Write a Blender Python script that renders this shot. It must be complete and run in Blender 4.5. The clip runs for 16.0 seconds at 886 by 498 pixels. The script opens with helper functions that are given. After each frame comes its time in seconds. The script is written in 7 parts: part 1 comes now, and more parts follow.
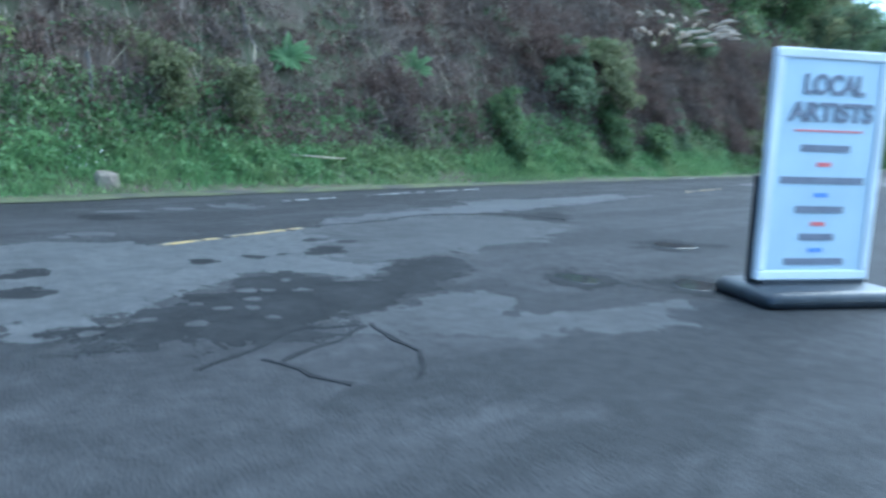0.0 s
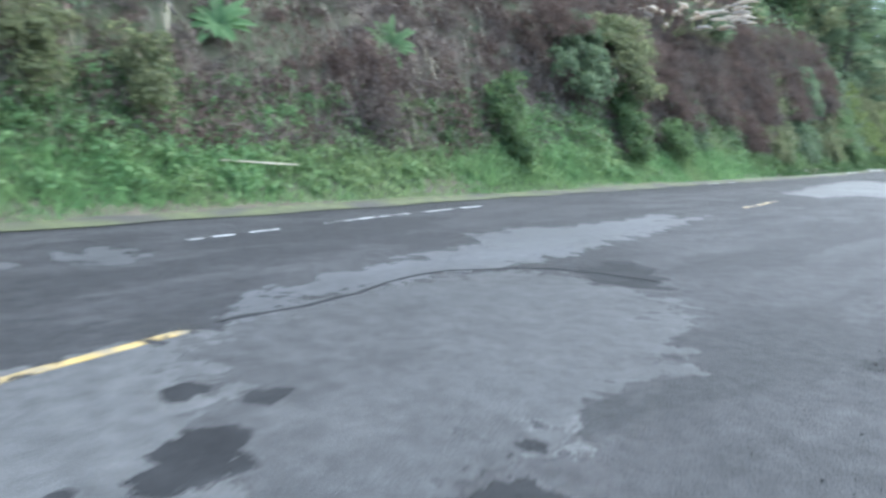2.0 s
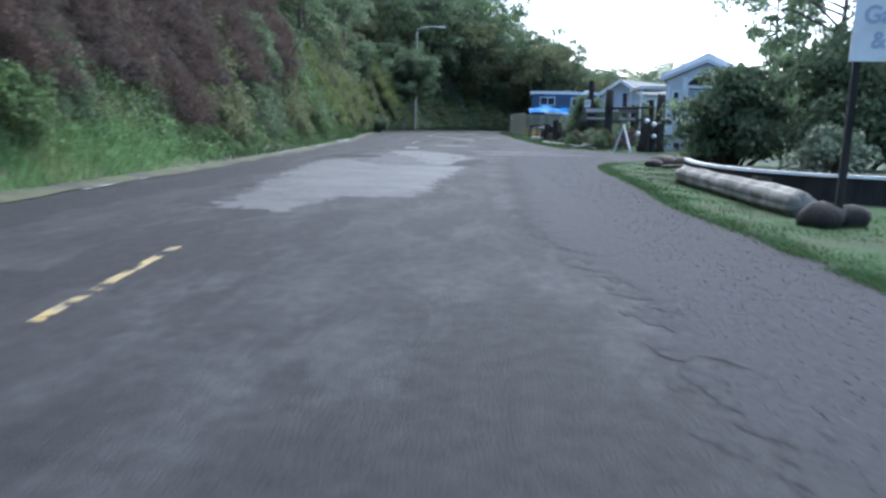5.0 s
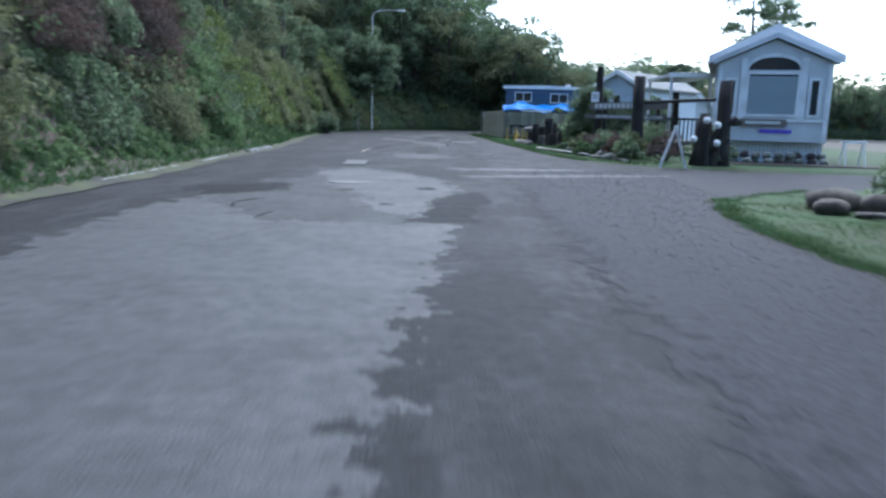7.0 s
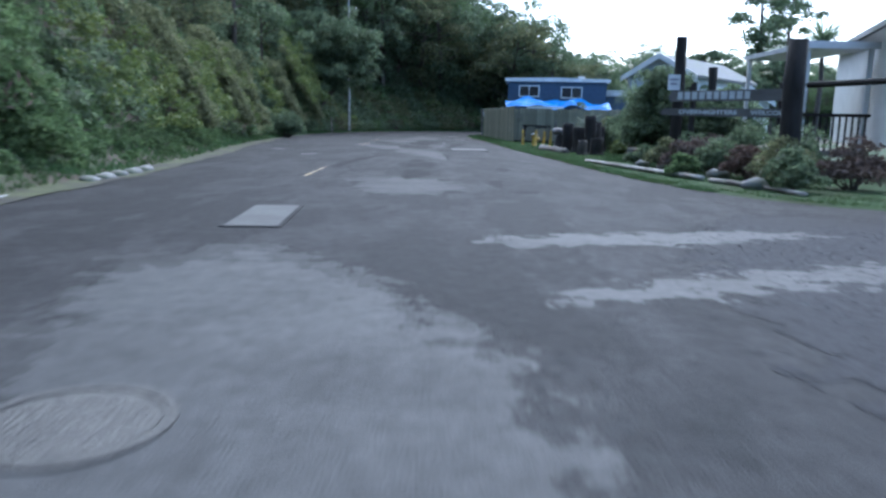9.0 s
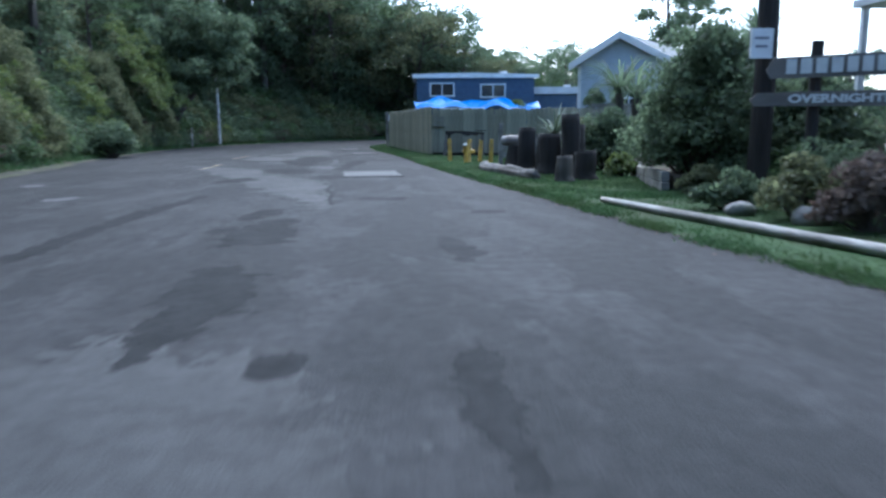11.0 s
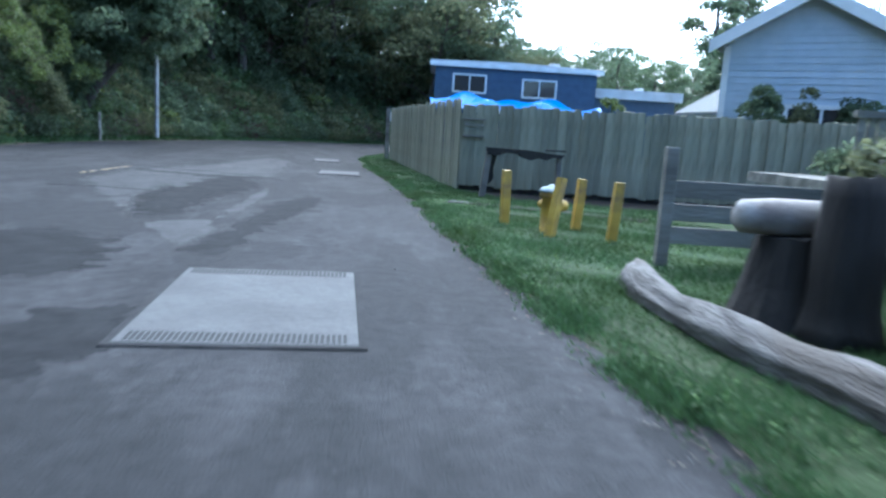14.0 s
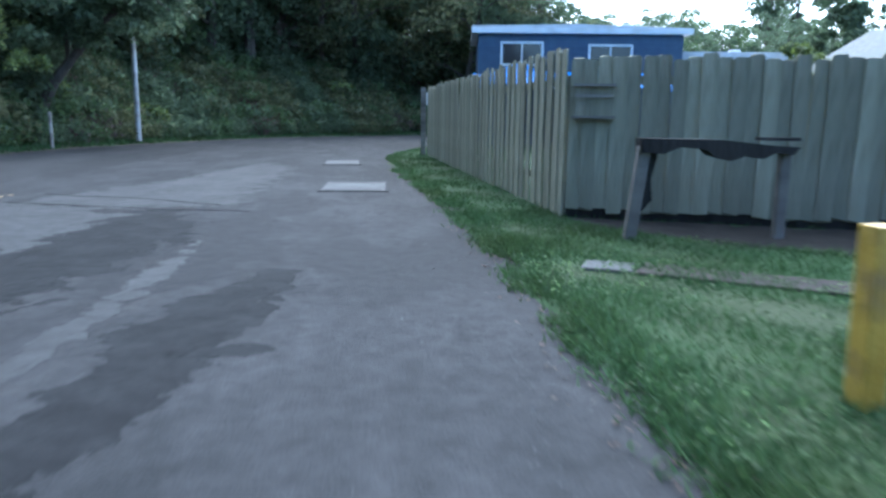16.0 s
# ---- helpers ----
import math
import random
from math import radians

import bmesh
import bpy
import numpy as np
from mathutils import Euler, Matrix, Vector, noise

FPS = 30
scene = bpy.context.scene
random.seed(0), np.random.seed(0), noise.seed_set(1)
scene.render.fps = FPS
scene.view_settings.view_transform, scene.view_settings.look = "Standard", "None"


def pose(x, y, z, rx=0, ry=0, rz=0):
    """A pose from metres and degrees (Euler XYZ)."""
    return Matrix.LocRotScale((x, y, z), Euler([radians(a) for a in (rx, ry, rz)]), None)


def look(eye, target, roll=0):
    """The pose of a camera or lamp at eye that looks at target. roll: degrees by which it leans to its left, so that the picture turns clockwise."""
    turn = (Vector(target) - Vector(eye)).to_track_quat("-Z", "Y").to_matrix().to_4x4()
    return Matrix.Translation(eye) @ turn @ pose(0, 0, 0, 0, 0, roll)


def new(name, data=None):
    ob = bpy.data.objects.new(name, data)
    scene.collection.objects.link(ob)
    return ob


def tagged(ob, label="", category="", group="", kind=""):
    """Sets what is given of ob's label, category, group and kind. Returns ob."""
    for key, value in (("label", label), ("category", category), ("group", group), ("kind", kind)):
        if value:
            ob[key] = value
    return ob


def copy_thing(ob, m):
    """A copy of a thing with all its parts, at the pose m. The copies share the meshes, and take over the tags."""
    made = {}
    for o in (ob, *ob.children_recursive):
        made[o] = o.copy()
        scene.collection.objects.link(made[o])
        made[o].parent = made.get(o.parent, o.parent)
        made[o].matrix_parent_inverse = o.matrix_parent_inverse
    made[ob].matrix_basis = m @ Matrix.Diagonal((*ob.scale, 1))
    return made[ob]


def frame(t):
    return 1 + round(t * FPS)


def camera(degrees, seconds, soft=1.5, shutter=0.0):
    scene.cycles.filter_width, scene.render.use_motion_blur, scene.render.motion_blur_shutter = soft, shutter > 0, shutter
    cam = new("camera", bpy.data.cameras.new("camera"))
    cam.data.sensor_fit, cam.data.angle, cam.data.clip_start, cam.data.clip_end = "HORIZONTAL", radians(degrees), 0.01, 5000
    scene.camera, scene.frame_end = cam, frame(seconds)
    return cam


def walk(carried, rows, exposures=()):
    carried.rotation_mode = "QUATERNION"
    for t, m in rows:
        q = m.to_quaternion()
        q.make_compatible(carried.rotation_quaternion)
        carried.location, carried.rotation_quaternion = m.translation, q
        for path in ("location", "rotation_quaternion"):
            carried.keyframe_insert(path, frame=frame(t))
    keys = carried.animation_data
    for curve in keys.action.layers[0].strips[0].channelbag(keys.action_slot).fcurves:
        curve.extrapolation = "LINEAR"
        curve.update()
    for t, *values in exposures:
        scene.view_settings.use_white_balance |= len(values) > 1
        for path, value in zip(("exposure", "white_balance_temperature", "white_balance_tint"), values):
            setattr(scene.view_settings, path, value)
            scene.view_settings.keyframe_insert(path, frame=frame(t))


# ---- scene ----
# Seconds, eye x, y, z, then degrees: heading to the left of +y, tilt up, lean to the left.
PATH = [
    (0.0, 0.79, -1.84, 1.14, 47.72, -8.63, 1.86),
    (0.5, -0.06, -1.35, 1.18, 53.19, -9.39, 1.94),
    (1.0, -1.03, -0.77, 1.19, 54.63, -9.85, 2.50),
    (1.5, -2.00, -0.01, 1.20, 52.06, -9.52, 2.35),
    (2.0, -2.85, 0.93, 1.25, 45.10, -9.17, 2.27),
    (2.5, -3.56, 2.14, 1.24, 36.65, -9.77, 0.81),
    (3.0, -4.30, 3.65, 1.24, 28.59, -9.99, 0.82),
    (3.5, -4.86, 5.26, 1.25, 20.91, -9.58, 0.62),
    (4.0, -5.27, 7.13, 1.26, 13.84, -9.96, 1.06),
    (4.5, -5.70, 9.29, 1.21, 9.09, -10.04, 1.20),
    (5.0, -6.04, 11.44, 1.21, 6.08, -10.10, 1.54),
    (5.2, -6.12, 12.25, 1.19, 5.41, -9.99, 0.90),
    (7.3, -7.43, 23.87, 1.23, 2.90, -10.19, 1.62),
    (7.5, -7.53, 24.94, 1.23, 2.94, -10.22, 1.66),
    (8.0, -7.82, 27.65, 1.22, 2.68, -10.24, 1.72),
    (8.2, -7.94, 28.76, 1.21, 2.72, -10.24, 1.70),
    (10.3, -8.40, 40.49, 1.20, -1.92, -9.50, 0.15),
    (10.5, -8.36, 41.54, 1.18, -3.05, -9.00, 0.42),
    (11.0, -8.24, 44.17, 1.19, -5.32, -9.66, -0.35),
    (11.5, -7.99, 46.69, 1.20, -7.29, -9.73, -0.33),
    (12.0, -7.74, 49.09, 1.21, -8.94, -9.78, -0.13),
    (12.5, -7.55, 51.36, 1.21, -9.50, -9.82, 1.03),
    (13.0, -7.44, 53.45, 1.21, -7.83, -9.59, 1.32),
    (13.5, -7.41, 55.55, 1.23, -6.10, -8.81, 2.38),
    (14.0, -7.48, 57.53, 1.27, -4.84, -9.33, 3.51),
    (14.5, -7.45, 59.45, 1.23, -3.60, -10.19, 1.85),
    (15.0, -7.53, 61.21, 1.26, -3.09, -10.76, 1.60),
    (15.5, -7.57, 62.82, 1.20, -2.45, -10.60, 1.14),
    (16.0, -7.64, 64.47, 1.18, -2.04, -10.45, 0.68),
]
cam = camera(62.88, 16.0, soft=2.6, shutter=0.5)


def eye_pose(x, y, z, yaw, tilt, lean):
    turn = pose(0, 0, 0, 0, 0, yaw) @ pose(0, 0, 0, 90 + tilt) @ pose(0, 0, 0, 0, 0, lean)
    return Matrix.Translation((x, y, z)) @ turn


EXPOSURES = [(0.0, 1.9, 4650, -8.0), (0.8, 2.35, 5050, -5.0), (2.0, 2.45, 5450, -1.0), (3.5, 2.15, 5450, 3.0), (5.0, 1.75, 5400, 4.0), (8.0, 1.5, 5150, 4.0), (10.5, 1.5, 5060, 3.0), (12.5, 1.9, 5020, 1.0), (16.0, 2.08, 4930, 0.0)]
walk(cam, [(t, eye_pose(*row)) for t, *row in PATH], EXPOSURES)
import itertools

# ---- world, sun ----
SUN_EL, SUN_AZ = 50.0, 14.0  # degrees up, degrees to the right of +y
world = bpy.data.worlds.new("overcast_sky")
scene.world = world
world.use_nodes = True
wn = world.node_tree.nodes
sky = wn.new("ShaderNodeTexSky")
sky.sky_type = "NISHITA"
sky.sun_disc = False
sky.sun_elevation, sky.sun_rotation = radians(SUN_EL), radians(SUN_AZ)
sky.air_density, sky.dust_density, sky.ozone_density = 0.8, 3.0, 0.8
wn["Background"].inputs[1].default_value = 0.15
world.node_tree.links.new(sky.outputs[0], wn["Background"].inputs[0])
sun = new("sun", bpy.data.lights.new("sun", "SUN"))
sun.data.energy, sun.data.angle, sun.data.color = 1.4, radians(120), (1.0, 0.96, 0.9)
az, el = radians(SUN_AZ), radians(SUN_EL)
sun_dir = Vector((math.sin(az) * math.cos(el), math.cos(az) * math.cos(el), math.sin(el)))
sun.matrix_world = look((0, 40, 60), Vector((0, 40, 60)) - sun_dir)


# ---- materials ----
def mat(name, c1, c2, scale=6.0, rough=0.75, bump=0.25, stain=None, stain_scale=0.7, metal=0.0, rough2=None, fine=None, stretch=(1, 1, 1), island=0.0, rand=0.0, thin=0.0, coords="Object", spec=0.5, relief=0.02, speckle=0.0, speckle_scale=9.0, fade=False, crisp=False):
    """Two base colours mixed by noise, an optional third as large stains, with bump; thin: share of light let through."""
    m = bpy.data.materials.new(name)
    m.use_nodes = True
    nt = m.node_tree
    n, k = nt.nodes, nt.links.new
    b = n["Principled BSDF"]
    co = n.new("ShaderNodeTexCoord")
    mp = n.new("ShaderNodeMapping")
    mp.inputs["Scale"].default_value = stretch
    if coords == "World":
        geo = n.new("ShaderNodeNewGeometry")
        k(geo.outputs["Position"], mp.inputs[0])
    else:
        k(co.outputs["Object"], mp.inputs[0])
    n1 = n.new("ShaderNodeTexNoise")
    n1.inputs["Scale"].default_value, n1.inputs["Detail"].default_value = scale, 6
    k(mp.outputs[0], n1.inputs["Vector"])
    ramp = n.new("ShaderNodeValToRGB")
    ramp.color_ramp.elements[0].position, ramp.color_ramp.elements[1].position = 0.32, 0.68
    ramp.color_ramp.elements[0].color, ramp.color_ramp.elements[1].color = (*c1, 1), (*c2, 1)
    k(n1.outputs[0], ramp.inputs[0])
    colour = ramp.outputs[0]
    n2 = n.new("ShaderNodeTexNoise")
    n2.inputs["Scale"].default_value, n2.inputs["Detail"].default_value = stain_scale, 4
    k(mp.outputs[0], n2.inputs["Vector"])
    r2 = n.new("ShaderNodeValToRGB")
    r2.color_ramp.elements[0].position, r2.color_ramp.elements[1].position = 0.45, 0.62
    if crisp:
        n2.inputs["Detail"].default_value, n2.inputs["Roughness"].default_value = 9, 0.62
        r2.color_ramp.elements[0].position, r2.color_ramp.elements[1].position = 0.5, 0.535
    k(n2.outputs[0], r2.inputs[0])
    if stain:
        mx = n.new("ShaderNodeMix")
        mx.data_type = "RGBA"
        k(r2.outputs[0], mx.inputs[0])
        k(colour, mx.inputs[6])
        mx.inputs[7].default_value = (*stain, 1)
        colour = mx.outputs[2]
    if speckle:
        n4, mr4, hs4 = n.new("ShaderNodeTexNoise"), n.new("ShaderNodeMapRange"), n.new("ShaderNodeHueSaturation")
        n4.inputs["Scale"].default_value, n4.inputs["Detail"].default_value, n4.inputs["Roughness"].default_value = speckle_scale, 9, 0.75
        k((geo.outputs["Position"] if coords == "World" else mp.outputs[0]), n4.inputs["Vector"])
        mr4.inputs[1].default_value, mr4.inputs[2].default_value = 0.3, 0.7
        mr4.inputs[3].default_value, mr4.inputs[4].default_value = 1 - speckle, 1 + speckle
        k(n4.outputs[0], mr4.inputs[0])
        k(mr4.outputs[0], hs4.inputs["Value"])
        k(colour, hs4.inputs["Color"])
        colour = hs4.outputs[0]
    if island or rand:
        hs = n.new("ShaderNodeHueSaturation")
        src = n.new("ShaderNodeNewGeometry").outputs["Random Per Island"] if island else n.new("ShaderNodeObjectInfo").outputs["Random"]
        mr = n.new("ShaderNodeMapRange")
        amount = island or rand
        mr.inputs[3].default_value, mr.inputs[4].default_value = 1 - amount, 1 + amount
        k(src, mr.inputs[0])
        k(mr.outputs[0], hs.inputs["Value"])
        k(colour, hs.inputs["Color"])
        colour = hs.outputs[0]
    k(colour, b.inputs["Base Color"])
    b.inputs["Roughness"].default_value, b.inputs["Metallic"].default_value = rough, metal
    b.inputs["Specular IOR Level"].default_value = spec
    if rough2 is not None:
        mr = n.new("ShaderNodeMapRange")
        mr.inputs[3].default_value, mr.inputs[4].default_value = rough, rough2
        k(r2.outputs[0], mr.inputs[0])
        k(mr.outputs[0], b.inputs["Roughness"])
    if bump:
        bp = n.new("ShaderNodeBump")
        bp.inputs["Strength"].default_value, bp.inputs["Distance"].default_value = bump, relief
        n3 = n.new("ShaderNodeTexNoise")
        n3.inputs["Scale"].default_value, n3.inputs["Detail"].default_value = fine or scale * 4, 5
        k((geo.outputs["Position"] if coords == "World" else mp.outputs[0]), n3.inputs["Vector"])
        k(n3.outputs[0], bp.inputs["Height"])
        k(bp.outputs[0], b.inputs["Normal"])
    if fade:
        # ragged feathered edge: the surface's own fade value broken up by noise
        at, n5, ad, r5, wide = n.new("ShaderNodeAttribute"), n.new("ShaderNodeTexNoise"), n.new("ShaderNodeMath"), n.new("ShaderNodeMapRange"), n.new("ShaderNodeMapRange")
        at.attribute_name = "fade"
        n5.inputs["Scale"].default_value, n5.inputs["Detail"].default_value, n5.inputs["Roughness"].default_value = 3.2, 8, 0.66
        k(geo.outputs["Position"], n5.inputs["Vector"])
        ad.operation = "ADD"
        k(at.outputs["Fac"], ad.inputs[0])
        wide.inputs[1].default_value, wide.inputs[2].default_value = 0.27, 0.73
        k(n5.outputs[0], wide.inputs[0])
        k(wide.outputs[0], ad.inputs[1])
        r5.inputs[1].default_value, r5.inputs[2].default_value = 0.985, 1.015
        k(ad.outputs[0], r5.inputs[0])
        k(r5.outputs[0], b.inputs["Alpha"])
    if thin:
        tr, ms = n.new("ShaderNodeBsdfTranslucent"), n.new("ShaderNodeMixShader")
        ms.inputs[0].default_value = thin
        k(colour, tr.inputs[0])
        k(b.outputs[0], ms.inputs[1])
        k(tr.outputs[0], ms.inputs[2])
        k(ms.outputs[0], n["Material Output"].inputs[0])
    return m


M = {
    "asphalt": mat("asphalt", (0.026, 0.0257, 0.0265), (0.044, 0.0433, 0.044), 2.0, 0.82, 0.8, (0.026, 0.0258, 0.0265), 0.7, fine=60, stretch=(1, 0.35, 1), coords="World", spec=0.13, relief=0.011, speckle=0.42, speckle_scale=7, crisp=True),
    "pale_asphalt": mat("pale_asphalt", (0.05, 0.05, 0.05), (0.069, 0.0685, 0.068), 1.3, 0.76, 0.6, (0.054, 0.054, 0.0545), 0.7, rough2=0.66, fine=60, coords="World", spec=0.22, relief=0.012, speckle=0.42, speckle_scale=6, fade=True),
    "worn": mat("worn_asphalt", (0.035, 0.0347, 0.035), (0.05, 0.0495, 0.0495), 1.6, 0.78, 0.6, (0.043, 0.043, 0.0435), 0.9, rough2=0.72, fine=60, coords="World", spec=0.17, relief=0.012, speckle=0.42, speckle_scale=6, fade=True),
    "tar": mat("tar", (0.018, 0.018, 0.0188), (0.028, 0.028, 0.0292), 5, 0.85, 0.3, coords="World", spec=0.06),
    "damp": mat("damp_asphalt", (0.015, 0.015, 0.0156), (0.026, 0.026, 0.0268), 3, 0.8, 0.3, fine=60, coords="World", spec=0.07, relief=0.01, speckle=0.3, fade=True),
    "gravel": mat("gravel", (0.026, 0.026, 0.0285), (0.046, 0.0456, 0.0485), 22, 0.9, 0.5, (0.031, 0.0308, 0.0325), 0.5, rough2=0.85, fine=60, coords="World", spec=0.14, relief=0.008, speckle=0.3, speckle_scale=9, fade=True),
    "pebble": mat("pebble", (0.042, 0.042, 0.0445), (0.075, 0.0745, 0.077), 9, 0.8, 0.2, island=0.4),
    "water": mat("puddle_water", (0.03, 0.032, 0.034), (0.045, 0.045, 0.045), 1.5, 0.06, 0.0, coords="World"),
    # Wet asphalt: the sky's shine on it is put into a lighter base colour.
    "wet": mat("wet_asphalt_sheen", (0.04, 0.04, 0.0415), (0.054, 0.054, 0.056), 1.5, 0.64, 0.4, rough2=0.74, spec=0.2, stain=(0.062, 0.062, 0.065), stain_scale=1.6, fine=14, stretch=(1, 0.4, 1), coords="World", relief=0.006, speckle=0.3, fade=True),
    # Water film with its reflection painted as a paler, rough colour.
    "film": mat("water_film_sheen", (0.042, 0.042, 0.0435), (0.056, 0.056, 0.058), 1.5, 0.7, 0.4, spec=0.2, fine=14, coords="World", relief=0.006, speckle=0.4, fade=True),
    "yellow_line": mat("yellow_road_paint", (0.25, 0.175, 0.055), (0.33, 0.235, 0.085), 6, 0.6, 0.3, (0.16, 0.13, 0.08), 5, coords="World", fade=True),
    "white_line": mat("white_road_paint", (0.25, 0.25, 0.246), (0.34, 0.34, 0.332), 6, 0.6, 0.3, (0.15, 0.15, 0.15), 3, coords="World", fade=True),
    "soil": mat("soil_and_litter", (0.055, 0.04, 0.03), (0.09, 0.068, 0.05), 3, 0.95, 0.8, (0.05, 0.06, 0.028), 0.5, coords="World"),
    "turf": mat("mown_turf", (0.026, 0.052, 0.017), (0.04, 0.074, 0.024), 5, 0.9, 0.8, (0.042, 0.055, 0.024), 0.8, coords="World", spec=0.2),
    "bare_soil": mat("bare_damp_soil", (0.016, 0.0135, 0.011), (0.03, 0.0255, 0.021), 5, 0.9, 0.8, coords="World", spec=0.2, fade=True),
    "mud": mat("mossy_verge", (0.05, 0.054, 0.03), (0.085, 0.092, 0.04), 4, 0.85, 0.6, (0.045, 0.042, 0.036), 1.0, coords="World", spec=0.3),
    "blade": mat("grass_blade", (0.052, 0.1, 0.037), (0.08, 0.138, 0.055), 2, 0.6, 0, (0.058, 0.095, 0.032), 0.6, island=0.35, thin=0.35, coords="World", spec=0.2),
    "lush": mat("lush_verge_weeds", (0.122, 0.21, 0.084), (0.178, 0.28, 0.12), 1.5, 0.6, 0, (0.185, 0.245, 0.11), 0.35, island=0.35, thin=0.5, coords="World", spec=0.2),
    "leaf_mid": mat("mid_green_leaf", (0.1, 0.155, 0.066), (0.15, 0.21, 0.095), 1.2, 0.55, 0, (0.085, 0.125, 0.055), 0.3, island=0.4, thin=0.66, coords="World", spec=0.25),
    "leaf_dark": mat("dark_green_leaf", (0.1, 0.138, 0.078), (0.145, 0.188, 0.112), 1.2, 0.5, 0, island=0.4, thin=0.68, coords="World", spec=0.25),
    "leaf_olive": mat("olive_leaf", (0.125, 0.14, 0.072), (0.175, 0.188, 0.1), 1.2, 0.55, 0, island=0.4, thin=0.66, coords="World", spec=0.25),
    "leaf_yellow": mat("yellow_green_leaf", (0.105, 0.145, 0.035), (0.165, 0.2, 0.055), 1.2, 0.6, 0, island=0.4, thin=0.35, coords="World"),
    "leaf_brown": mat("dead_bracken", (0.096, 0.066, 0.054), (0.152, 0.109, 0.09), 1.0, 0.85, 0, (0.12, 0.098, 0.084), 0.4, island=0.4, thin=0.3, coords="World", spec=0.2),
    "leaf_grey": mat("grey_green_leaf", (0.12, 0.155, 0.095), (0.18, 0.215, 0.135), 1.2, 0.6, 0, island=0.35, thin=0.25, coords="World"),
    "straw": mat("dry_straw", (0.26, 0.22, 0.15), (0.38, 0.33, 0.24), 6, 0.85, 0.2, island=0.3),
    "tan_rock": mat("tan_rock", (0.1, 0.08, 0.062), (0.17, 0.14, 0.11), 5, 0.85, 0.8, (0.15, 0.14, 0.1), 2.0),
    "stem": mat("bare_stem", (0.12, 0.095, 0.075), (0.19, 0.16, 0.13), 6, 0.85, 0.3, island=0.4),
    "plume": mat("pampas_plume", (0.55, 0.47, 0.38), (0.7, 0.62, 0.52), 5, 0.9, 0, island=0.2, thin=0.4),
    "bark": mat("bark", (0.05, 0.042, 0.035), (0.1, 0.085, 0.07), 7, 0.9, 0.8, stretch=(1, 1, 0.25)),
    "driftwood": mat("weathered_driftwood", (0.055, 0.049, 0.044), (0.16, 0.148, 0.137), 9, 0.85, 0.9, (0.085, 0.072, 0.06), 2.4, stretch=(1.6, 0.35, 1.2)),
    "darkwood": mat("dark_wet_timber", (0.016, 0.014, 0.0125), (0.036, 0.031, 0.0275), 7, 0.85, 0.9, (0.032, 0.028, 0.024), 2.0, stretch=(1, 1, 0.2), spec=0.3),
    "fence": mat("weathered_fence_board", (0.222, 0.206, 0.142), (0.352, 0.332, 0.24), 5, 0.85, 0.6, (0.17, 0.17, 0.108), 1.1, stretch=(3, 3, 0.35), rand=0.2),
    "timber": mat("weathered_timber", (0.2, 0.18, 0.15), (0.32, 0.3, 0.26), 5, 0.85, 0.5, (0.13, 0.12, 0.1), 1.2, stretch=(0.35, 2, 2), rand=0.2),
    "white": mat("white_paint", (0.7, 0.7, 0.69), (0.8, 0.8, 0.79), 4, 0.5, 0.1, (0.62, 0.62, 0.6), 2),
    "panel": mat("sign_panel", (0.47, 0.54, 0.58), (0.55, 0.62, 0.66), 2, 0.35, 0.05),
    "ink": mat("dark_lettering", (0.16, 0.16, 0.19), (0.21, 0.21, 0.24), 9, 0.6, 0),
    "faint_ink": mat("faded_blue_lettering", (0.3, 0.36, 0.45), (0.38, 0.43, 0.52), 9, 0.6, 0),
    "red_ink": mat("red_lettering", (0.6, 0.12, 0.12), (0.7, 0.18, 0.16), 9, 0.6, 0),
    "blue_ink": mat("blue_lettering", (0.15, 0.25, 0.6), (0.2, 0.32, 0.7), 9, 0.6, 0),
    "rubber": mat("black_plastic_base", (0.02, 0.022, 0.026), (0.035, 0.037, 0.042), 8, 0.45, 0.1),
    "steel": mat("galvanised_steel", (0.42, 0.42, 0.42), (0.55, 0.55, 0.55), 6, 0.45, 0.2, (0.3, 0.28, 0.26), 2.5, metal=0.5),
    "concrete": mat("pale_concrete", (0.066, 0.066, 0.0645), (0.089, 0.0885, 0.086), 5, 0.85, 0.5, (0.058, 0.057, 0.056), 1.3, speckle=0.15),
    "slot": mat("dark_slot", (0.015, 0.015, 0.015), (0.025, 0.025, 0.025), 8, 0.9, 0),
    "iron": mat("cast_iron", (0.05, 0.048, 0.046), (0.09, 0.085, 0.08), 12, 0.65, 0.8, metal=0.15),
    "rust": mat("rusty_metal", (0.1, 0.055, 0.035), (0.18, 0.1, 0.06), 9, 0.8, 0.6),
    "hydrant": mat("yellow_enamel", (0.42, 0.27, 0.035), (0.54, 0.36, 0.06), 6, 0.6, 0.4, (0.26, 0.17, 0.06), 4),
    "cap": mat("faded_blue_green_enamel", (0.2, 0.27, 0.28), (0.3, 0.37, 0.38), 6, 0.55, 0.3, (0.16, 0.17, 0.16), 4),
    "blue_wall": mat("navy_blue_siding", (0.05, 0.078, 0.13), (0.066, 0.102, 0.16), 3, 0.6, 0.2, rand=0.12),
    "tarp": mat("blue_tarpaulin", (0.02, 0.2, 0.62), (0.04, 0.27, 0.72), 2, 0.35, 0.3),
    "grey_wall": mat("pale_blue_grey_siding", (0.4, 0.45, 0.5), (0.46, 0.51, 0.56), 3, 0.65, 0.2, rand=0.06),
    "beige_wall": mat("pale_grey_siding", (0.5, 0.5, 0.49), (0.58, 0.58, 0.57), 3, 0.65, 0.2, rand=0.06),
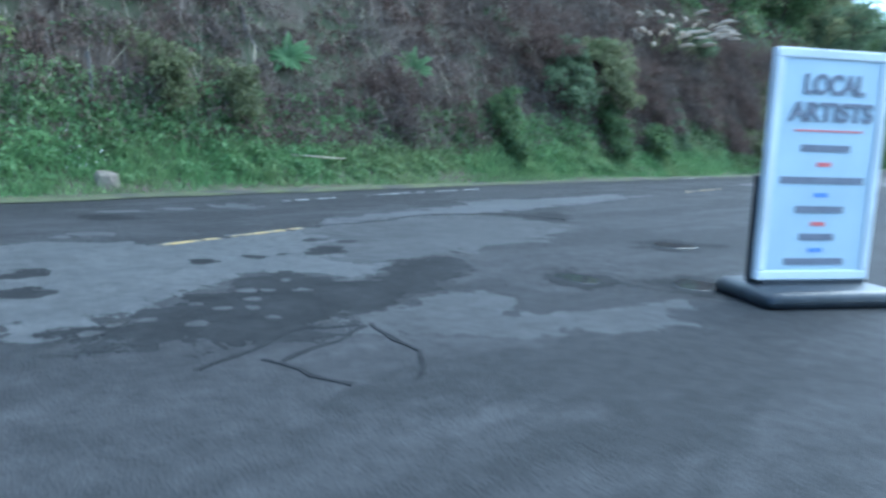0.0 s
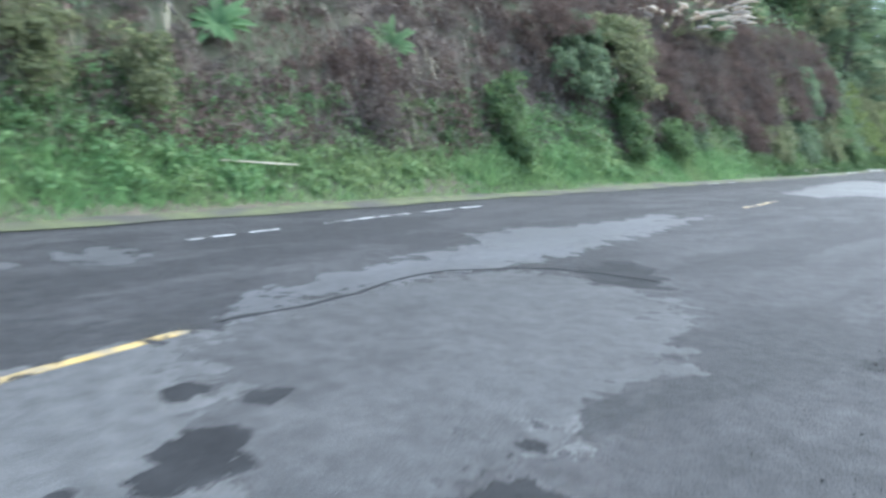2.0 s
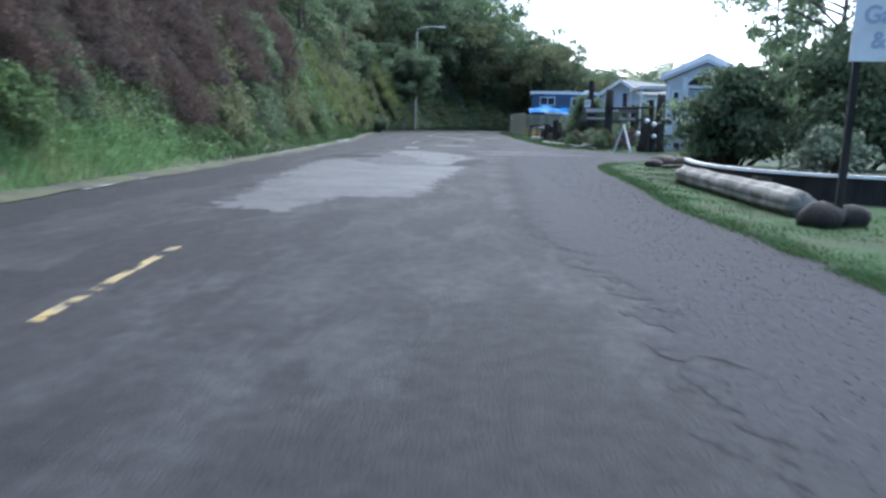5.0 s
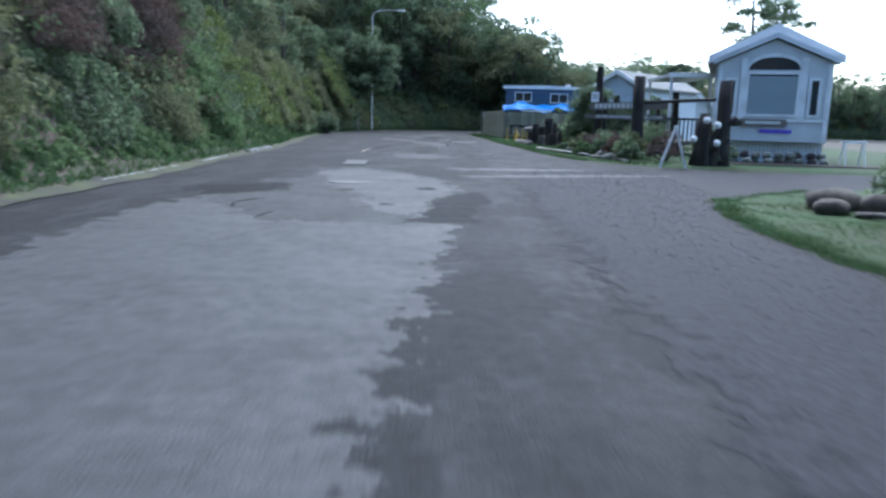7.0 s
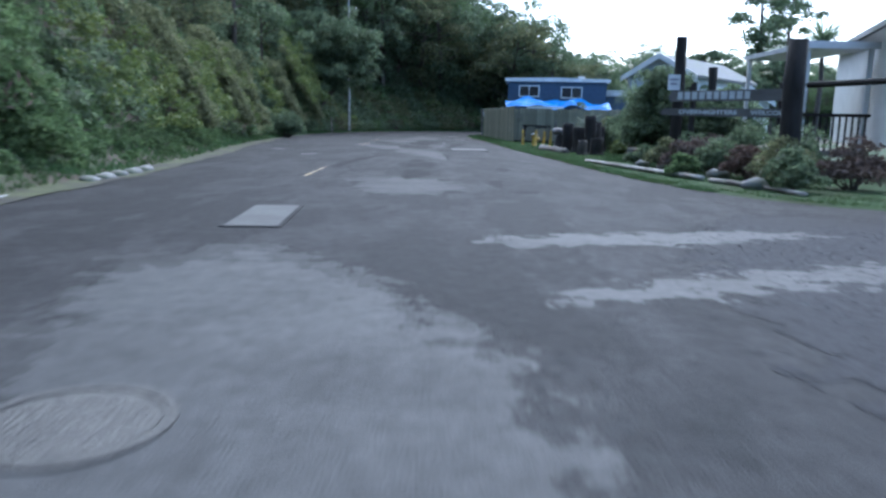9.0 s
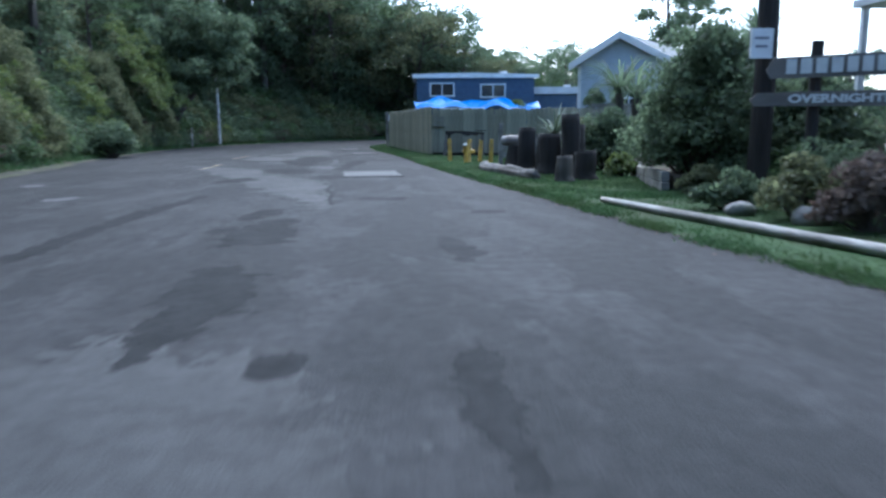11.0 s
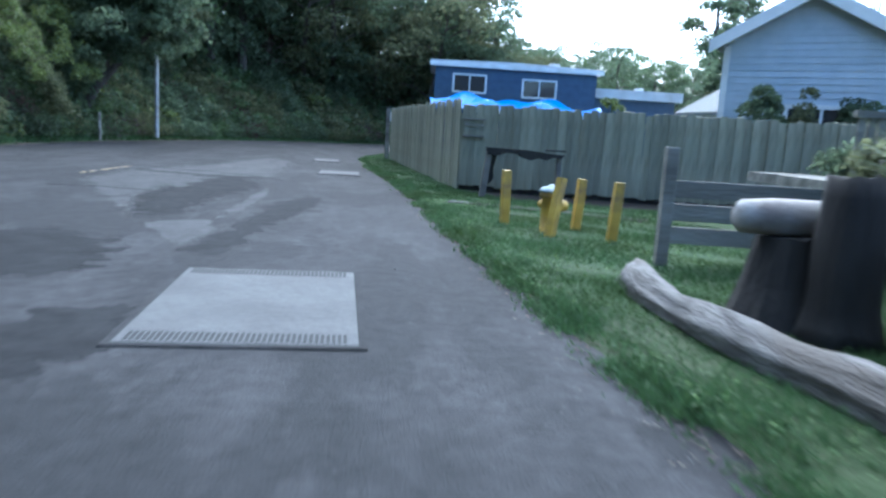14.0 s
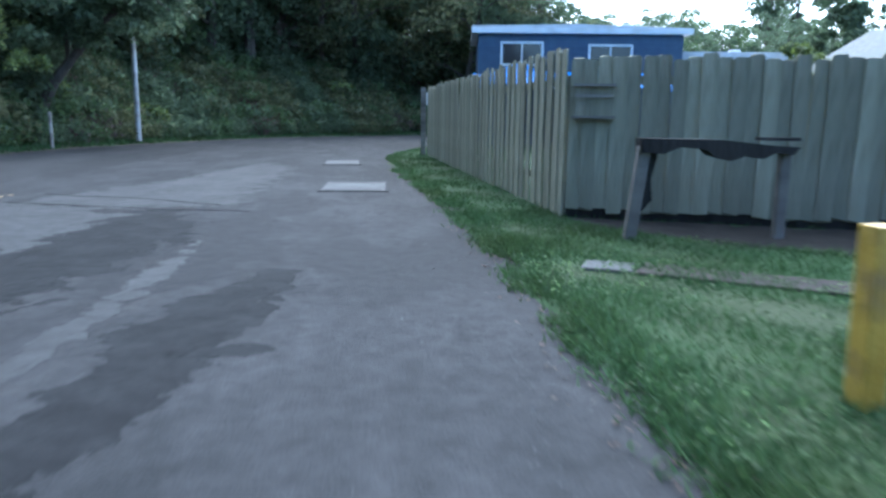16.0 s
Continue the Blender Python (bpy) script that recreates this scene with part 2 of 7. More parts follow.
    "roof": mat("grey_shingle", (0.13, 0.13, 0.135), (0.2, 0.2, 0.205), 9, 0.85, 0.5, (0.16, 0.17, 0.14), 1.0),
    "metal_roof": mat("white_metal_roof", (0.55, 0.56, 0.57), (0.66, 0.67, 0.68), 2, 0.4, 0.1, (0.45, 0.45, 0.45), 1),
    "blind": mat("window_blind", (0.3, 0.35, 0.38), (0.36, 0.41, 0.44), 2, 0.5, 0),
    "brick_red": mat("brown_paving", (0.04, 0.033, 0.03), (0.07, 0.056, 0.05), 6, 0.9, 0.5, spec=0.15),
    "rock": mat("grey_rock", (0.16, 0.155, 0.15), (0.28, 0.27, 0.26), 4, 0.85, 0.8, (0.12, 0.13, 0.09), 1.5),
    "pale_pole": mat("bleached_pole", (0.25, 0.235, 0.215), (0.42, 0.4, 0.37), 6, 0.85, 0.7, (0.13, 0.115, 0.1), 1.8, stretch=(1.6, 0.35, 1.2)),
    "drum": mat("weathered_drum", (0.24, 0.22, 0.2), (0.4, 0.38, 0.36), 5, 0.6, 0.4, (0.16, 0.13, 0.11), 2.5),
    "board": mat("dark_carved_board", (0.115, 0.1, 0.085), (0.18, 0.16, 0.138), 5, 0.8, 0.4, stretch=(0.3, 1, 1)),
    "cream": mat("faded_cream_lettering", (0.55, 0.54, 0.5), (0.66, 0.65, 0.61), 8, 0.8, 0.1),
    "purple": mat("purple_sign_face", (0.12, 0.08, 0.5), (0.16, 0.1, 0.6), 4, 0.5, 0),
}
glass = bpy.data.materials.new("window_glass")
glass.use_nodes = True
gb = glass.node_tree.nodes["Principled BSDF"]
gb.inputs["Base Color"].default_value = (0.03, 0.035, 0.04, 1)
gb.inputs["Roughness"].default_value = 0.06
M["glass"] = glass


# ---- mesh helpers ----
def mesh_object(name, verts, faces, material, parent=None):
    me = bpy.data.meshes.new(name)
    me.from_pydata([tuple(v) for v in verts], [], faces)
    me.materials.append(material)
    ob = new(name, me)
    ob.parent = parent
    return ob


def part(name, bm, material, parent=None, label="", at=None, smooth=False):
    me = bpy.data.meshes.new(name)
    bmesh.ops.recalc_face_normals(bm, faces=bm.faces)
    bm.to_mesh(me)
    bm.free()
    if smooth:
        for p in me.polygons:
            p.use_smooth = True
    me.materials.append(material)
    ob = new(name, me)
    ob.parent = parent
    if at:
        ob.location = at
    return tagged(ob, label)


def thing(name, at, label, category, group="", rz=0.0):
    ob = new(name)
    ob.empty_display_size = 0.2
    ob.matrix_world = pose(*at, 0, 0, rz)
    return tagged(ob, label, category, group)


def box(bm, x0, x1, y0, y1, z0, z1, bevel=0.0):
    vs = [bm.verts.new((x, y, z)) for x in (x0, x1) for y in (y0, y1) for z in (z0, z1)]
    fs = [bm.faces.new([vs[i] for i in q]) for q in ((0, 1, 3, 2), (4, 6, 7, 5), (0, 4, 5, 1), (2, 3, 7, 6), (0, 2, 6, 4), (1, 5, 7, 3))]
    if bevel:
        es = list({e for f in fs for e in f.edges})
        bmesh.ops.bevel(bm, geom=es, offset=bevel, segments=2, affect="EDGES", profile=0.5)
    return bm


def boxes(*rows, bevel=0.0):
    bm = bmesh.new()
    for r in rows:
        box(bm, *r, bevel=bevel)
    return bm


def prism(points, y0, y1):
    """A closed outline in x, z pushed from y0 to y1."""
    bm = bmesh.new()
    a = [bm.verts.new((x, y0, z)) for x, z in points]
    b = [bm.verts.new((x, y1, z)) for x, z in points]
    bm.faces.new(a)
    bm.faces.new(b[::-1])
    n = len(points)
    for i in range(n):
        bm.faces.new((a[i], b[i], b[(i + 1) % n], a[(i + 1) % n]))
    return bm


def tube(points, radii, sides=8, bm=None, rng=None, rough=0.0):
    """A closed tube along points with a radius at each."""
    bm = bm or bmesh.new()
    rings = []
    for i, p in enumerate(points):
        p = Vector(p)
        d = (Vector(points[min(i + 1, len(points) - 1)]) - Vector(points[max(i - 1, 0)])).normalized()
        u = d.orthogonal().normalized()
        u = (Vector((0.31, 0.95, 0.05)).cross(d)).normalized() if abs(d.dot(Vector((0.31, 0.95, 0.05)))) < 0.95 else u
        v = d.cross(u)
        ring = []
        for s in range(sides):
            a = 2 * math.pi * s / sides
            r = radii[i] * (1 + (rng.uniform(-rough, rough) if rng else 0))
            ring.append(bm.verts.new(p + (u * math.cos(a) + v * math.sin(a)) * r))
        rings.append(ring)
    for a, b in zip(rings, rings[1:]):
        for s in range(sides):
            bm.faces.new((a[s], a[(s + 1) % sides], b[(s + 1) % sides], b[s]))
    bm.faces.new(rings[0][::-1])
    bm.faces.new(rings[-1])
    return bm


def lathe(profile, sides=16, bm=None):
    """A turned shape from rows of radius and height."""
    bm = bm or bmesh.new()
    rings = [[bm.verts.new((r * math.cos(2 * math.pi * s / sides), r * math.sin(2 * math.pi * s / sides), z)) for s in range(sides)] for r, z in profile]
    for a, b in zip(rings, rings[1:]):
        for s in range(sides):
            bm.faces.new((a[s], a[(s + 1) % sides], b[(s + 1) % sides], b[s]))
    bm.faces.new(rings[0][::-1])
    bm.faces.new(rings[-1])
    return bm


def fast_mesh(name, co, size, material):
    """An object of loose faces, each of so many corners, from an array of corners."""
    me = bpy.data.meshes.new(name)
    n = len(co)
    me.vertices.add(n)
    me.vertices.foreach_set("co", np.ascontiguousarray(co, dtype=np.float32).ravel())
    me.loops.add(n)
    me.loops.foreach_set("vertex_index", np.arange(n, dtype=np.int32))
    me.polygons.add(n // size)
    me.polygons.foreach_set("loop_start", np.arange(0, n, size, dtype=np.int32))
    me.update(calc_edges=True)
    me.materials.append(material)
    return new(name, me)


def unit(a):
    return a / (np.linalg.norm(a, axis=1, keepdims=True) + 1e-9)


def leaf_corners(c, out, size, rng, aspect=0.45, droop=0.25):
    """Folded diamond leaves at c that face roughly along out."""
    n = len(c)
    nrm = unit(out + rng.normal(0, 0.7, (n, 3)))
    u = unit(np.cross(nrm, rng.normal(0, 1, (n, 3))))
    u[:, 2] -= droop
    u = unit(u)
    v = np.cross(nrm, u)
    s = (size * rng.uniform(0.6, 1.4, n))[:, None]
    w = s * aspect
    return np.stack([c - u * s, c + v * w + nrm * s * 0.12, c + u * s, c - v * w + nrm * s * 0.12], 1).reshape(-1, 3)


def clump_leaves(centres, radii, per, size, rng, squash=0.8, aspect=0.45, droop=0.25):
    """Leaves in the outer shell of round clumps."""
    n = len(centres) * per
    d = unit(rng.normal(0, 1, (n, 3)))
    d[:, 2] = np.where(d[:, 2] < -0.35, -d[:, 2], d[:, 2])
    r = np.repeat(radii, per) * rng.uniform(0.45, 1.08, n) ** 0.6
    c = np.repeat(centres, per, 0) + d * r[:, None] * np.array([1, 1, squash])
    return leaf_corners(c, d, size, rng, aspect, droop)


def blade_corners(p, height, width, rng, lean=0.4):
    n = len(p)
    a = rng.uniform(0, 2 * math.pi, n)
    side = np.stack([np.cos(a), np.sin(a), 0 * a], 1) * (width * rng.uniform(0.6, 1.4, n))[:, None]
    h = height * rng.uniform(0.5, 1.3, n)
    tip = p + np.stack([rng.normal(0, lean, n) * h, rng.normal(0, lean, n) * h, h], 1)
    return np.stack([p - side, p + side, tip], 1).reshape(-1, 3)


def lettering(words, height, material, parent, at, rx=90, name="lettering", label="", squeeze=1.0, width=0.0):
    cu = bpy.data.curves.new("words", "FONT")
    cu.body, cu.size, cu.extrude, cu.align_x, cu.align_y = words, height, 0.004, "CENTER", "CENTER"
    cu.offset = 0.006
    tmp = new("words", cu)
    bpy.context.view_layer.update()
    me = bpy.data.meshes.new_from_object(tmp.evaluated_get(bpy.context.evaluated_depsgraph_get()))
    bpy.data.objects.remove(tmp)
    me.materials.clear()
    me.materials.append(material)
    ob = new(name, me)
    ob.parent = parent
    s = squeeze
    if width:
        xs = [v.co.x for v in me.vertices]
        s = width / (max(xs) - min(xs))
    ob.matrix_basis = pose(*at, rx) @ Matrix.Diagonal((s, 1, 1, 1))
    return tagged(ob, label)


# ---- ground ----
EDGE = [(-9.5, -40), (-11.4, -10), (-11.6, 0), (-12.3, 5), (-12.5, 10), (-12.9, 17), (-13.4, 25), (-13.8, 34), (-14.7, 42), (-15.6, 52), (-17.3, 61), (-18.8, 72),
        (-19.4, 83), (-18.6, 91), (-14.6, 102), (-8.5, 108), (2, 113), (20, 117), (60, 122)]


def resample(points, step, smooth=2):
    p = np.array(points, float)
    for _ in range(smooth):
        q = np.empty((2 * len(p), 2))
        q[0], q[-1] = p[0], p[-1]
        q[1:-1:2], q[2:-1:2] = 0.75 * p[:-1] + 0.25 * p[1:], 0.25 * p[:-1] + 0.75 * p[1:]
        p = q
    s = np.r_[0, np.cumsum(np.linalg.norm(np.diff(p, axis=0), axis=1))]
    t = np.arange(0, s[-1], step)
    return np.stack([np.interp(t, s, p[:, 0]), np.interp(t, s, p[:, 1])], 1)


EDGE_LINE = resample(EDGE, 0.5)


def edge_distance(x, y):
    """How far beyond the road's hillside edge a place lies (minus: on the road side)."""
    p = np.stack([np.ravel(x), np.ravel(y)], 1)
    a, b = EDGE_LINE[:-1:2], EDGE_LINE[2::2]
    a = a[: len(b)]
    best, sign = np.full(len(p), 1e9), np.ones(len(p))
    for (ax, ay), (bx, by) in zip(a, b):
        dx, dy = bx - ax, by - ay
        t = np.clip(((p[:, 0] - ax) * dx + (p[:, 1] - ay) * dy) / (dx * dx + dy * dy), 0, 1)
        ex, ey = p[:, 0] - ax - t * dx, p[:, 1] - ay - t * dy
        d = np.hypot(ex, ey)
        s = np.where(dx * ey - dy * ex > 0, 1.0, -1.0)
        near = d < best
        best, sign = np.where(near, d, best), np.where(near, s, sign)
    return (best * sign).reshape(np.shape(x))


def rise(d, x, y):
    """Height of the ground from its distance beyond the edge: verge, steep cut bank, then the hill."""
    bank = np.interp(d, [-1, 0.0, 0.5, 1.3, 2.4, 3.6, 5.5, 12, 25, 60, 150], [-0.05, -0.04, 0.12, 0.8, 3.0, 5.2, 7.2, 11, 17, 29, 35])
    wood = np.interp(d, [-1, 0.0, 1.0, 2.0, 4, 12, 30, 80, 150], [-0.05, -0.04, 0.12, 0.6, 2.3, 6.5, 10.5, 13.0, 14.0])
    low = np.interp(d, [-1, 0.0, 1.0, 4, 12, 30, 80, 150], [-0.05, -0.04, 0.1, 1.1, 3.0, 5.0, 6.5, 7.0])
    far = np.clip((x + 14) / 8, 0, 1)
    wood = wood * (1 - far) + low * far
    mix = np.clip((y - 45 + 0.9 * (x + 18)) / 45, 0, 1)
    return bank * (1 - mix) + wood * mix


def wobble(x, y, f, seed):
    return np.sin(x * f + seed) * np.cos(y * f * 1.3 + seed * 2.1) + 0.5 * np.sin(x * f * 2.3 + y * f * 1.9 + seed * 3.7)


def ground_z(x, y):
    d = edge_distance(x, y)
    z = rise(d, x, y)
    return z + np.where(d > 1.5, 0.28 * wobble(x, y, 0.9, 1.0) * np.clip((d - 1.5) / 3, 0, 1), 0)


gx = np.r_[-900, -500, -300, -180, -120, -85, -65, np.arange(-52, 22, 0.7), 26, 34, 46, 64, 90, 130, 200, 320, 520, 900]
gy = np.r_[-900, -500, -280, -160, -100, -70, -52, np.arange(-40, 140, 0.9), 146, 155, 168, 185, 210, 250, 320, 450, 650, 900]
GX, GY = np.meshgrid(gx, gy)
GZ = ground_z(GX, GY)
nx_ = len(gx)
gverts = np.stack([GX.ravel(), GY.ravel(), GZ.ravel()], 1)
gfaces = [(j * nx_ + i, j * nx_ + i + 1, (j + 1) * nx_ + i + 1, (j + 1) * nx_ + i) for j in range(len(gy) - 1) for i in range(nx_ - 1)]
ground = mesh_object("ground", gverts, gfaces, M["soil"])
for p in ground.data.polygons:
    p.use_smooth = True
tagged(ground, "brown soil and leaf litter rising into a steep bank", "ground", kind="structure")


def set_fade(ob, values):
    a = ob.data.attributes.new("fade", "FLOAT", "POINT")
    a.data.foreach_set("value", values)


def outline_distance(x, y, pts):
    """Metres inside a closed outline (minus: outside)."""
    best, odd = np.full(len(x), 1e9), np.zeros(len(x), bool)
    for (ax, ay), (bx, by) in zip(pts, np.roll(pts, -1, 0)):
        dx, dy = bx - ax, by - ay
        t = np.clip(((x - ax) * dx + (y - ay) * dy) / (dx * dx + dy * dy + 1e-9), 0, 1)
        best = np.minimum(best, np.hypot(x - ax - t * dx, y - ay - t * dy))
        if dy:
            odd ^= ((ay > y) != (by > y)) & (x < ax + (y - ay) * dx / dy)
    return np.where(odd, best, -best)


LAYERS = itertools.count()


def layer():
    """The height of the next thin layer on the road, each a hair above the last."""
    return 0.0003 + 0.00003 * next(LAYERS)


def ragged_patch(name, pts, z, material, label, category, soft=0.3, step=0.12, kind="structure"):
    """A thin level layer that breaks up raggedly along its outline, over soft metres each way."""
    pts = np.array(pts, float)
    x0, y0 = pts.min(0) - soft * 0.6
    x1, y1 = pts.max(0) + soft * 0.6
    gx, gy = np.meshgrid(np.arange(x0, x1 + step, step), np.arange(y0, y1 + step, step))
    f = np.clip(0.5 + outline_distance(gx.ravel(), gy.ravel(), pts) / (2 * soft), 0, 1.05)
    w = gx.shape[1]
    keep, faces = {}, []
    for j in range(gx.shape[0] - 1):
        for i in range(w - 1):
            q = (j * w + i, j * w + i + 1, (j + 1) * w + i + 1, (j + 1) * w + i)
            if max(f[k] for k in q) > 0.15:
                faces.append([keep.setdefault(k, len(keep)) for k in q])
    ids = list(keep)
    ob = mesh_object(name, [(gx.flat[k], gy.flat[k], z) for k in ids], faces, material)
    set_fade(ob, [float(f[k]) for k in ids])
    return tagged(ob, label, category, kind=kind)


def sheet(name, outline, z, lip, material, label, category, step=0.35, jitter=0.06, seed=1, kind="structure", smooth=1):
    """A flat piece of ground with a wavering edge that slopes down to its surroundings."""
    rng = np.random.default_rng(seed)
    pts = resample(list(outline) + [outline[0]], step, smooth)
    c = pts.mean(0)
    nrm = np.roll(pts, -1, 0) - np.roll(pts, 1, 0)
    nrm = unit(np.stack([nrm[:, 1], -nrm[:, 0]], 1))
    area = np.sum(pts[:, 0] * np.roll(pts[:, 1], -1) - np.roll(pts[:, 0], -1) * pts[:, 1])
    nrm *= np.sign(area)
    s_ = np.arange(len(pts)) * step
    wave = sum(jitter * 1.6 / k * np.sin(s_ * k * 1.9 + rng.uniform(0, 6.3)) for k in (1, 1.7, 2.9, 4.7)) + rng.normal(0, jitter * 0.5, len(pts))
    pts = pts + nrm * wave[:, None]
    bm = bmesh.new()
    outer = [bm.verts.new((x, y, z[0])) for x, y in pts]
    inner = [bm.verts.new((x, y, z[1])) for x, y in pts - nrm * lip]
    for i in range(len(pts)):
        j = (i + 1) % len(pts)
        bm.faces.new((outer[i], outer[j], inner[j], inner[i]))
    edges = [bm.edges.get((inner[i], inner[(i + 1) % len(pts)])) for i in range(len(pts))]
    bmesh.ops.triangle_fill(bm, edges=edges, use_beauty=True)
    ob = part(name, bm, material)
    for p in ob.data.polygons:
        if p.normal.z < 0:
            p.flip()
    return tagged(ob, label, category, kind=kind)


# Road: a strip from the hillside edge across lane, lot and drive.
edge = EDGE_LINE
right = np.array([np.interp(edge[:, 1], [-40, 40, 60, 88, 96, 102, 122], [18, 18, 16, 8, -1, 4, 66])]).ravel()
right_y = np.interp(edge[:, 1], [-40, 60, 90, 100, 108, 113, 122], [-40, 60, 90, 98, 101, 103, 110])
ROWS_ACROSS = 40
rv = []
for (ex, ey), rx_, ry_ in zip(edge[::2], right[::2], right_y[::2]):
    for k in range(ROWS_ACROSS + 1):
        f = k / ROWS_ACROSS
        x, y = ex + (rx_ - ex) * f, ey + (ry_ - ey) * f
        rv.append((x, y, -0.02 if k == 0 else 0.0))
n_row = len(edge[::2])
rf = [(j * (ROWS_ACROSS + 1) + k, j * (ROWS_ACROSS + 1) + k + 1, (j + 1) * (ROWS_ACROSS + 1) + k + 1, (j + 1) * (ROWS_ACROSS + 1) + k) for j in range(n_row - 1) for k in range(ROWS_ACROSS)]
road = mesh_object("road", rv, rf, M["asphalt"])
tagged(road, "worn damp grey asphalt road with patches and cracks", "road", kind="structure")

ragged_patch("gravel_lot", [(-4.9, 11), (-5.2, 16.5), (-5.95, 20), (-6.1, 25), (-6.3, 30), (-6.5, 34), (-6.4, 38), (-6.1, 41), (-4.6, 43.2), (-2, 42.6), (10, 42.0), (14, 42), (14, 11)], 0.0045, M["gravel"], "dark damp gravel shoulder beside the asphalt lane", "gravel", 0.55, 0.22)
ISLAND_1 = [(-2.6, 11.5), (-3.0, 15.5), (-3.2, 18), (-3.4, 20.5), (-3.7, 22.3), (-3.6, 26), (-3.9, 31), (-3.7, 32.8), (-3.2, 34.6), (-1.2, 36.6), (2, 38), (13, 38.5), (13, 11.5)]
ISLAND_2 = [(-0.1, 43.2), (-1.5, 43.8), (-3.1, 44.6), (-3.9, 46.5), (-4.3, 47.8), (-4.9, 51.2), (-5.2, 54), (-5.5, 57), (-5.9, 59.6), (-6.42, 64.4), (-6.72, 68), (-7.0, 72), (-7.45, 76), (-8.1, 80.5),
            (-8.5, 83.5), (-8.4, 86), (-7.6, 90), (-5.5, 95), (0, 98.3), (12, 100), (14, 98), (16, 43.0), (6, 42.9)]
sheet("grass_island", ISLAND_1, (0.0, 0.06), 0.3, M["turf"], "mown grass verge at the edge of the gravel", "grass", jitter=0.03, seed=4)
sheet("grass_verge", ISLAND_2, (0.0, 0.06), 0.3, M["turf"], "mown grass verge along the road edge", "grass", jitter=0.03, seed=5)

# ---- road surface pieces ----
def blob(name, x, y, rx, ry, z, material, label, category, turn=0.0, seed=0, wave=0.22, n=110, kind="structure", feather=True):
    """A thin patch with an irregular outline."""
    rng = np.random.default_rng(seed)
    a = np.linspace(0, 2 * np.pi, n, endpoint=False)
    r = 1 + sum(wave / k * np.sin(k * a + rng.uniform(0, 6.3)) for k in (2, 3, 5, 7, 11, 16, 23, 31)) + rng.normal(0, wave * 0.05, n)
    c, s = math.cos(radians(turn)), math.sin(radians(turn))
    px, py = rx * r * np.cos(a), ry * r * np.sin(a)
    if feather:
        soft = min(0.35, 0.7 * min(rx, ry))
        return ragged_patch(name, np.column_stack([x + c * px - s * py, y + s * px + c * py]), z, material, label, category, soft, min(0.12, soft / 2), kind)
    bm = bmesh.new()
    rings = [[bm.verts.new((x + (c * u - s * v) * f, y + (s * u + c * v) * f, h)) for u, v in zip(px, py)] for f, h in ((1.0, 0.0), (0.96, z))]
    bm.faces.new(rings[1])
    for i in range(n):
        bm.faces.new((rings[0][i], rings[0][(i + 1) % n], rings[1][(i + 1) % n], rings[1][i]))
    ob = part(name, bm, material)
    for f in ob.data.polygons:
        if f.normal.z < 0:
            f.flip()
    return tagged(ob, label, category, kind=kind)


def road_layer(kind_of, label, *outline):
    """One worn, wet or damp area of the road within a rough outline."""
    nm, cat, mt = {"pale": ("asphalt_patch", "asphalt patch", "pale_asphalt"), "worn": ("asphalt_patch", "asphalt patch", "worn"), "wet": ("wet_streak", "wet patch", "wet"), "damp": ("damp_patch", "damp patch", "damp")}[kind_of]
    p = np.array(outline)
    q = np.roll(p, -1, 0)
    breadth = abs(np.sum(p[:, 0] * q[:, 1] - q[:, 0] * p[:, 1])) / np.sum(np.hypot(*(q - p).T))
    ragged_patch(nm, outline, layer(), M[mt], label, cat, min(0.3 if kind_of == "wet" else 0.42, 0.45 * breadth), 0.1)


road_layer("pale", "pale dry worn asphalt", (-6.91, -0.76), (-7.21, -0.07), (-6.49, 0.95), (-6.74, 2.02), (-7.12, 3.23), (-7.26, 4.63), (-7.14, 6.07), (-6.38, 5.92), (-5.31, 4.89), (-4.62, 3.61), (-4.46, 3.03), (-4.42, 2.35), (-4.11, 2.07), (-3.87, 1.59), (-4.08, 1.37), (-4.42, 1.21), (-4.55, 0.96), (-4.45, 0.70), (-4.16, 0.45), (-4.10, 0.17), (-3.97, 0.03), (-3.71, -0.24), (-3.60, -0.49), (-3.41, -0.78), (-3.31, -0.92), (-3.42, -1.10))
road_layer("worn", "grey asphalt patch coloured lighter for wear and wet sheen", (-6.90, 2.89), (-7.13, 4.10), (-7.27, 5.58), (-7.05, 6.25), (-6.42, 6.38), (-5.49, 6.28), (-4.59, 4.57), (-4.71, 3.52), (-4.38, 2.66), (-4.35, 2.25), (-4.63, 1.80))
# This patch's lighter tone stands in for bluish sky sheen on wet asphalt.
road_layer("worn", "grey asphalt patch coloured lighter for wear and wet sheen", (-2.94, 0.61), (-3.01, 0.94), (-3.06, 1.39), (-3.14, 1.73), (-3.04, 2.03), (-2.88, 2.06), (-2.63, 1.91), (-2.39, 1.71), (-2.12, 2.17), (-1.94, 3.08), (-1.47, 2.40), (-1.92, 1.40), (-2.49, 0.61))
road_layer("damp", "dark damp patch on the asphalt", (-4.42, 2.35), (-4.11, 2.07), (-3.87, 1.59), (-4.42, 1.21), (-4.55, 0.96), (-4.16, 0.45), (-3.97, 0.03), (-3.60, -0.49), (-3.31, -0.92), (-2.75, -0.02), (-2.64, 0.35), (-2.87, 0.56), (-3.05, 1.17), (-3.35, 1.90), (-4.03, 2.86), (-4.46, 3.03))
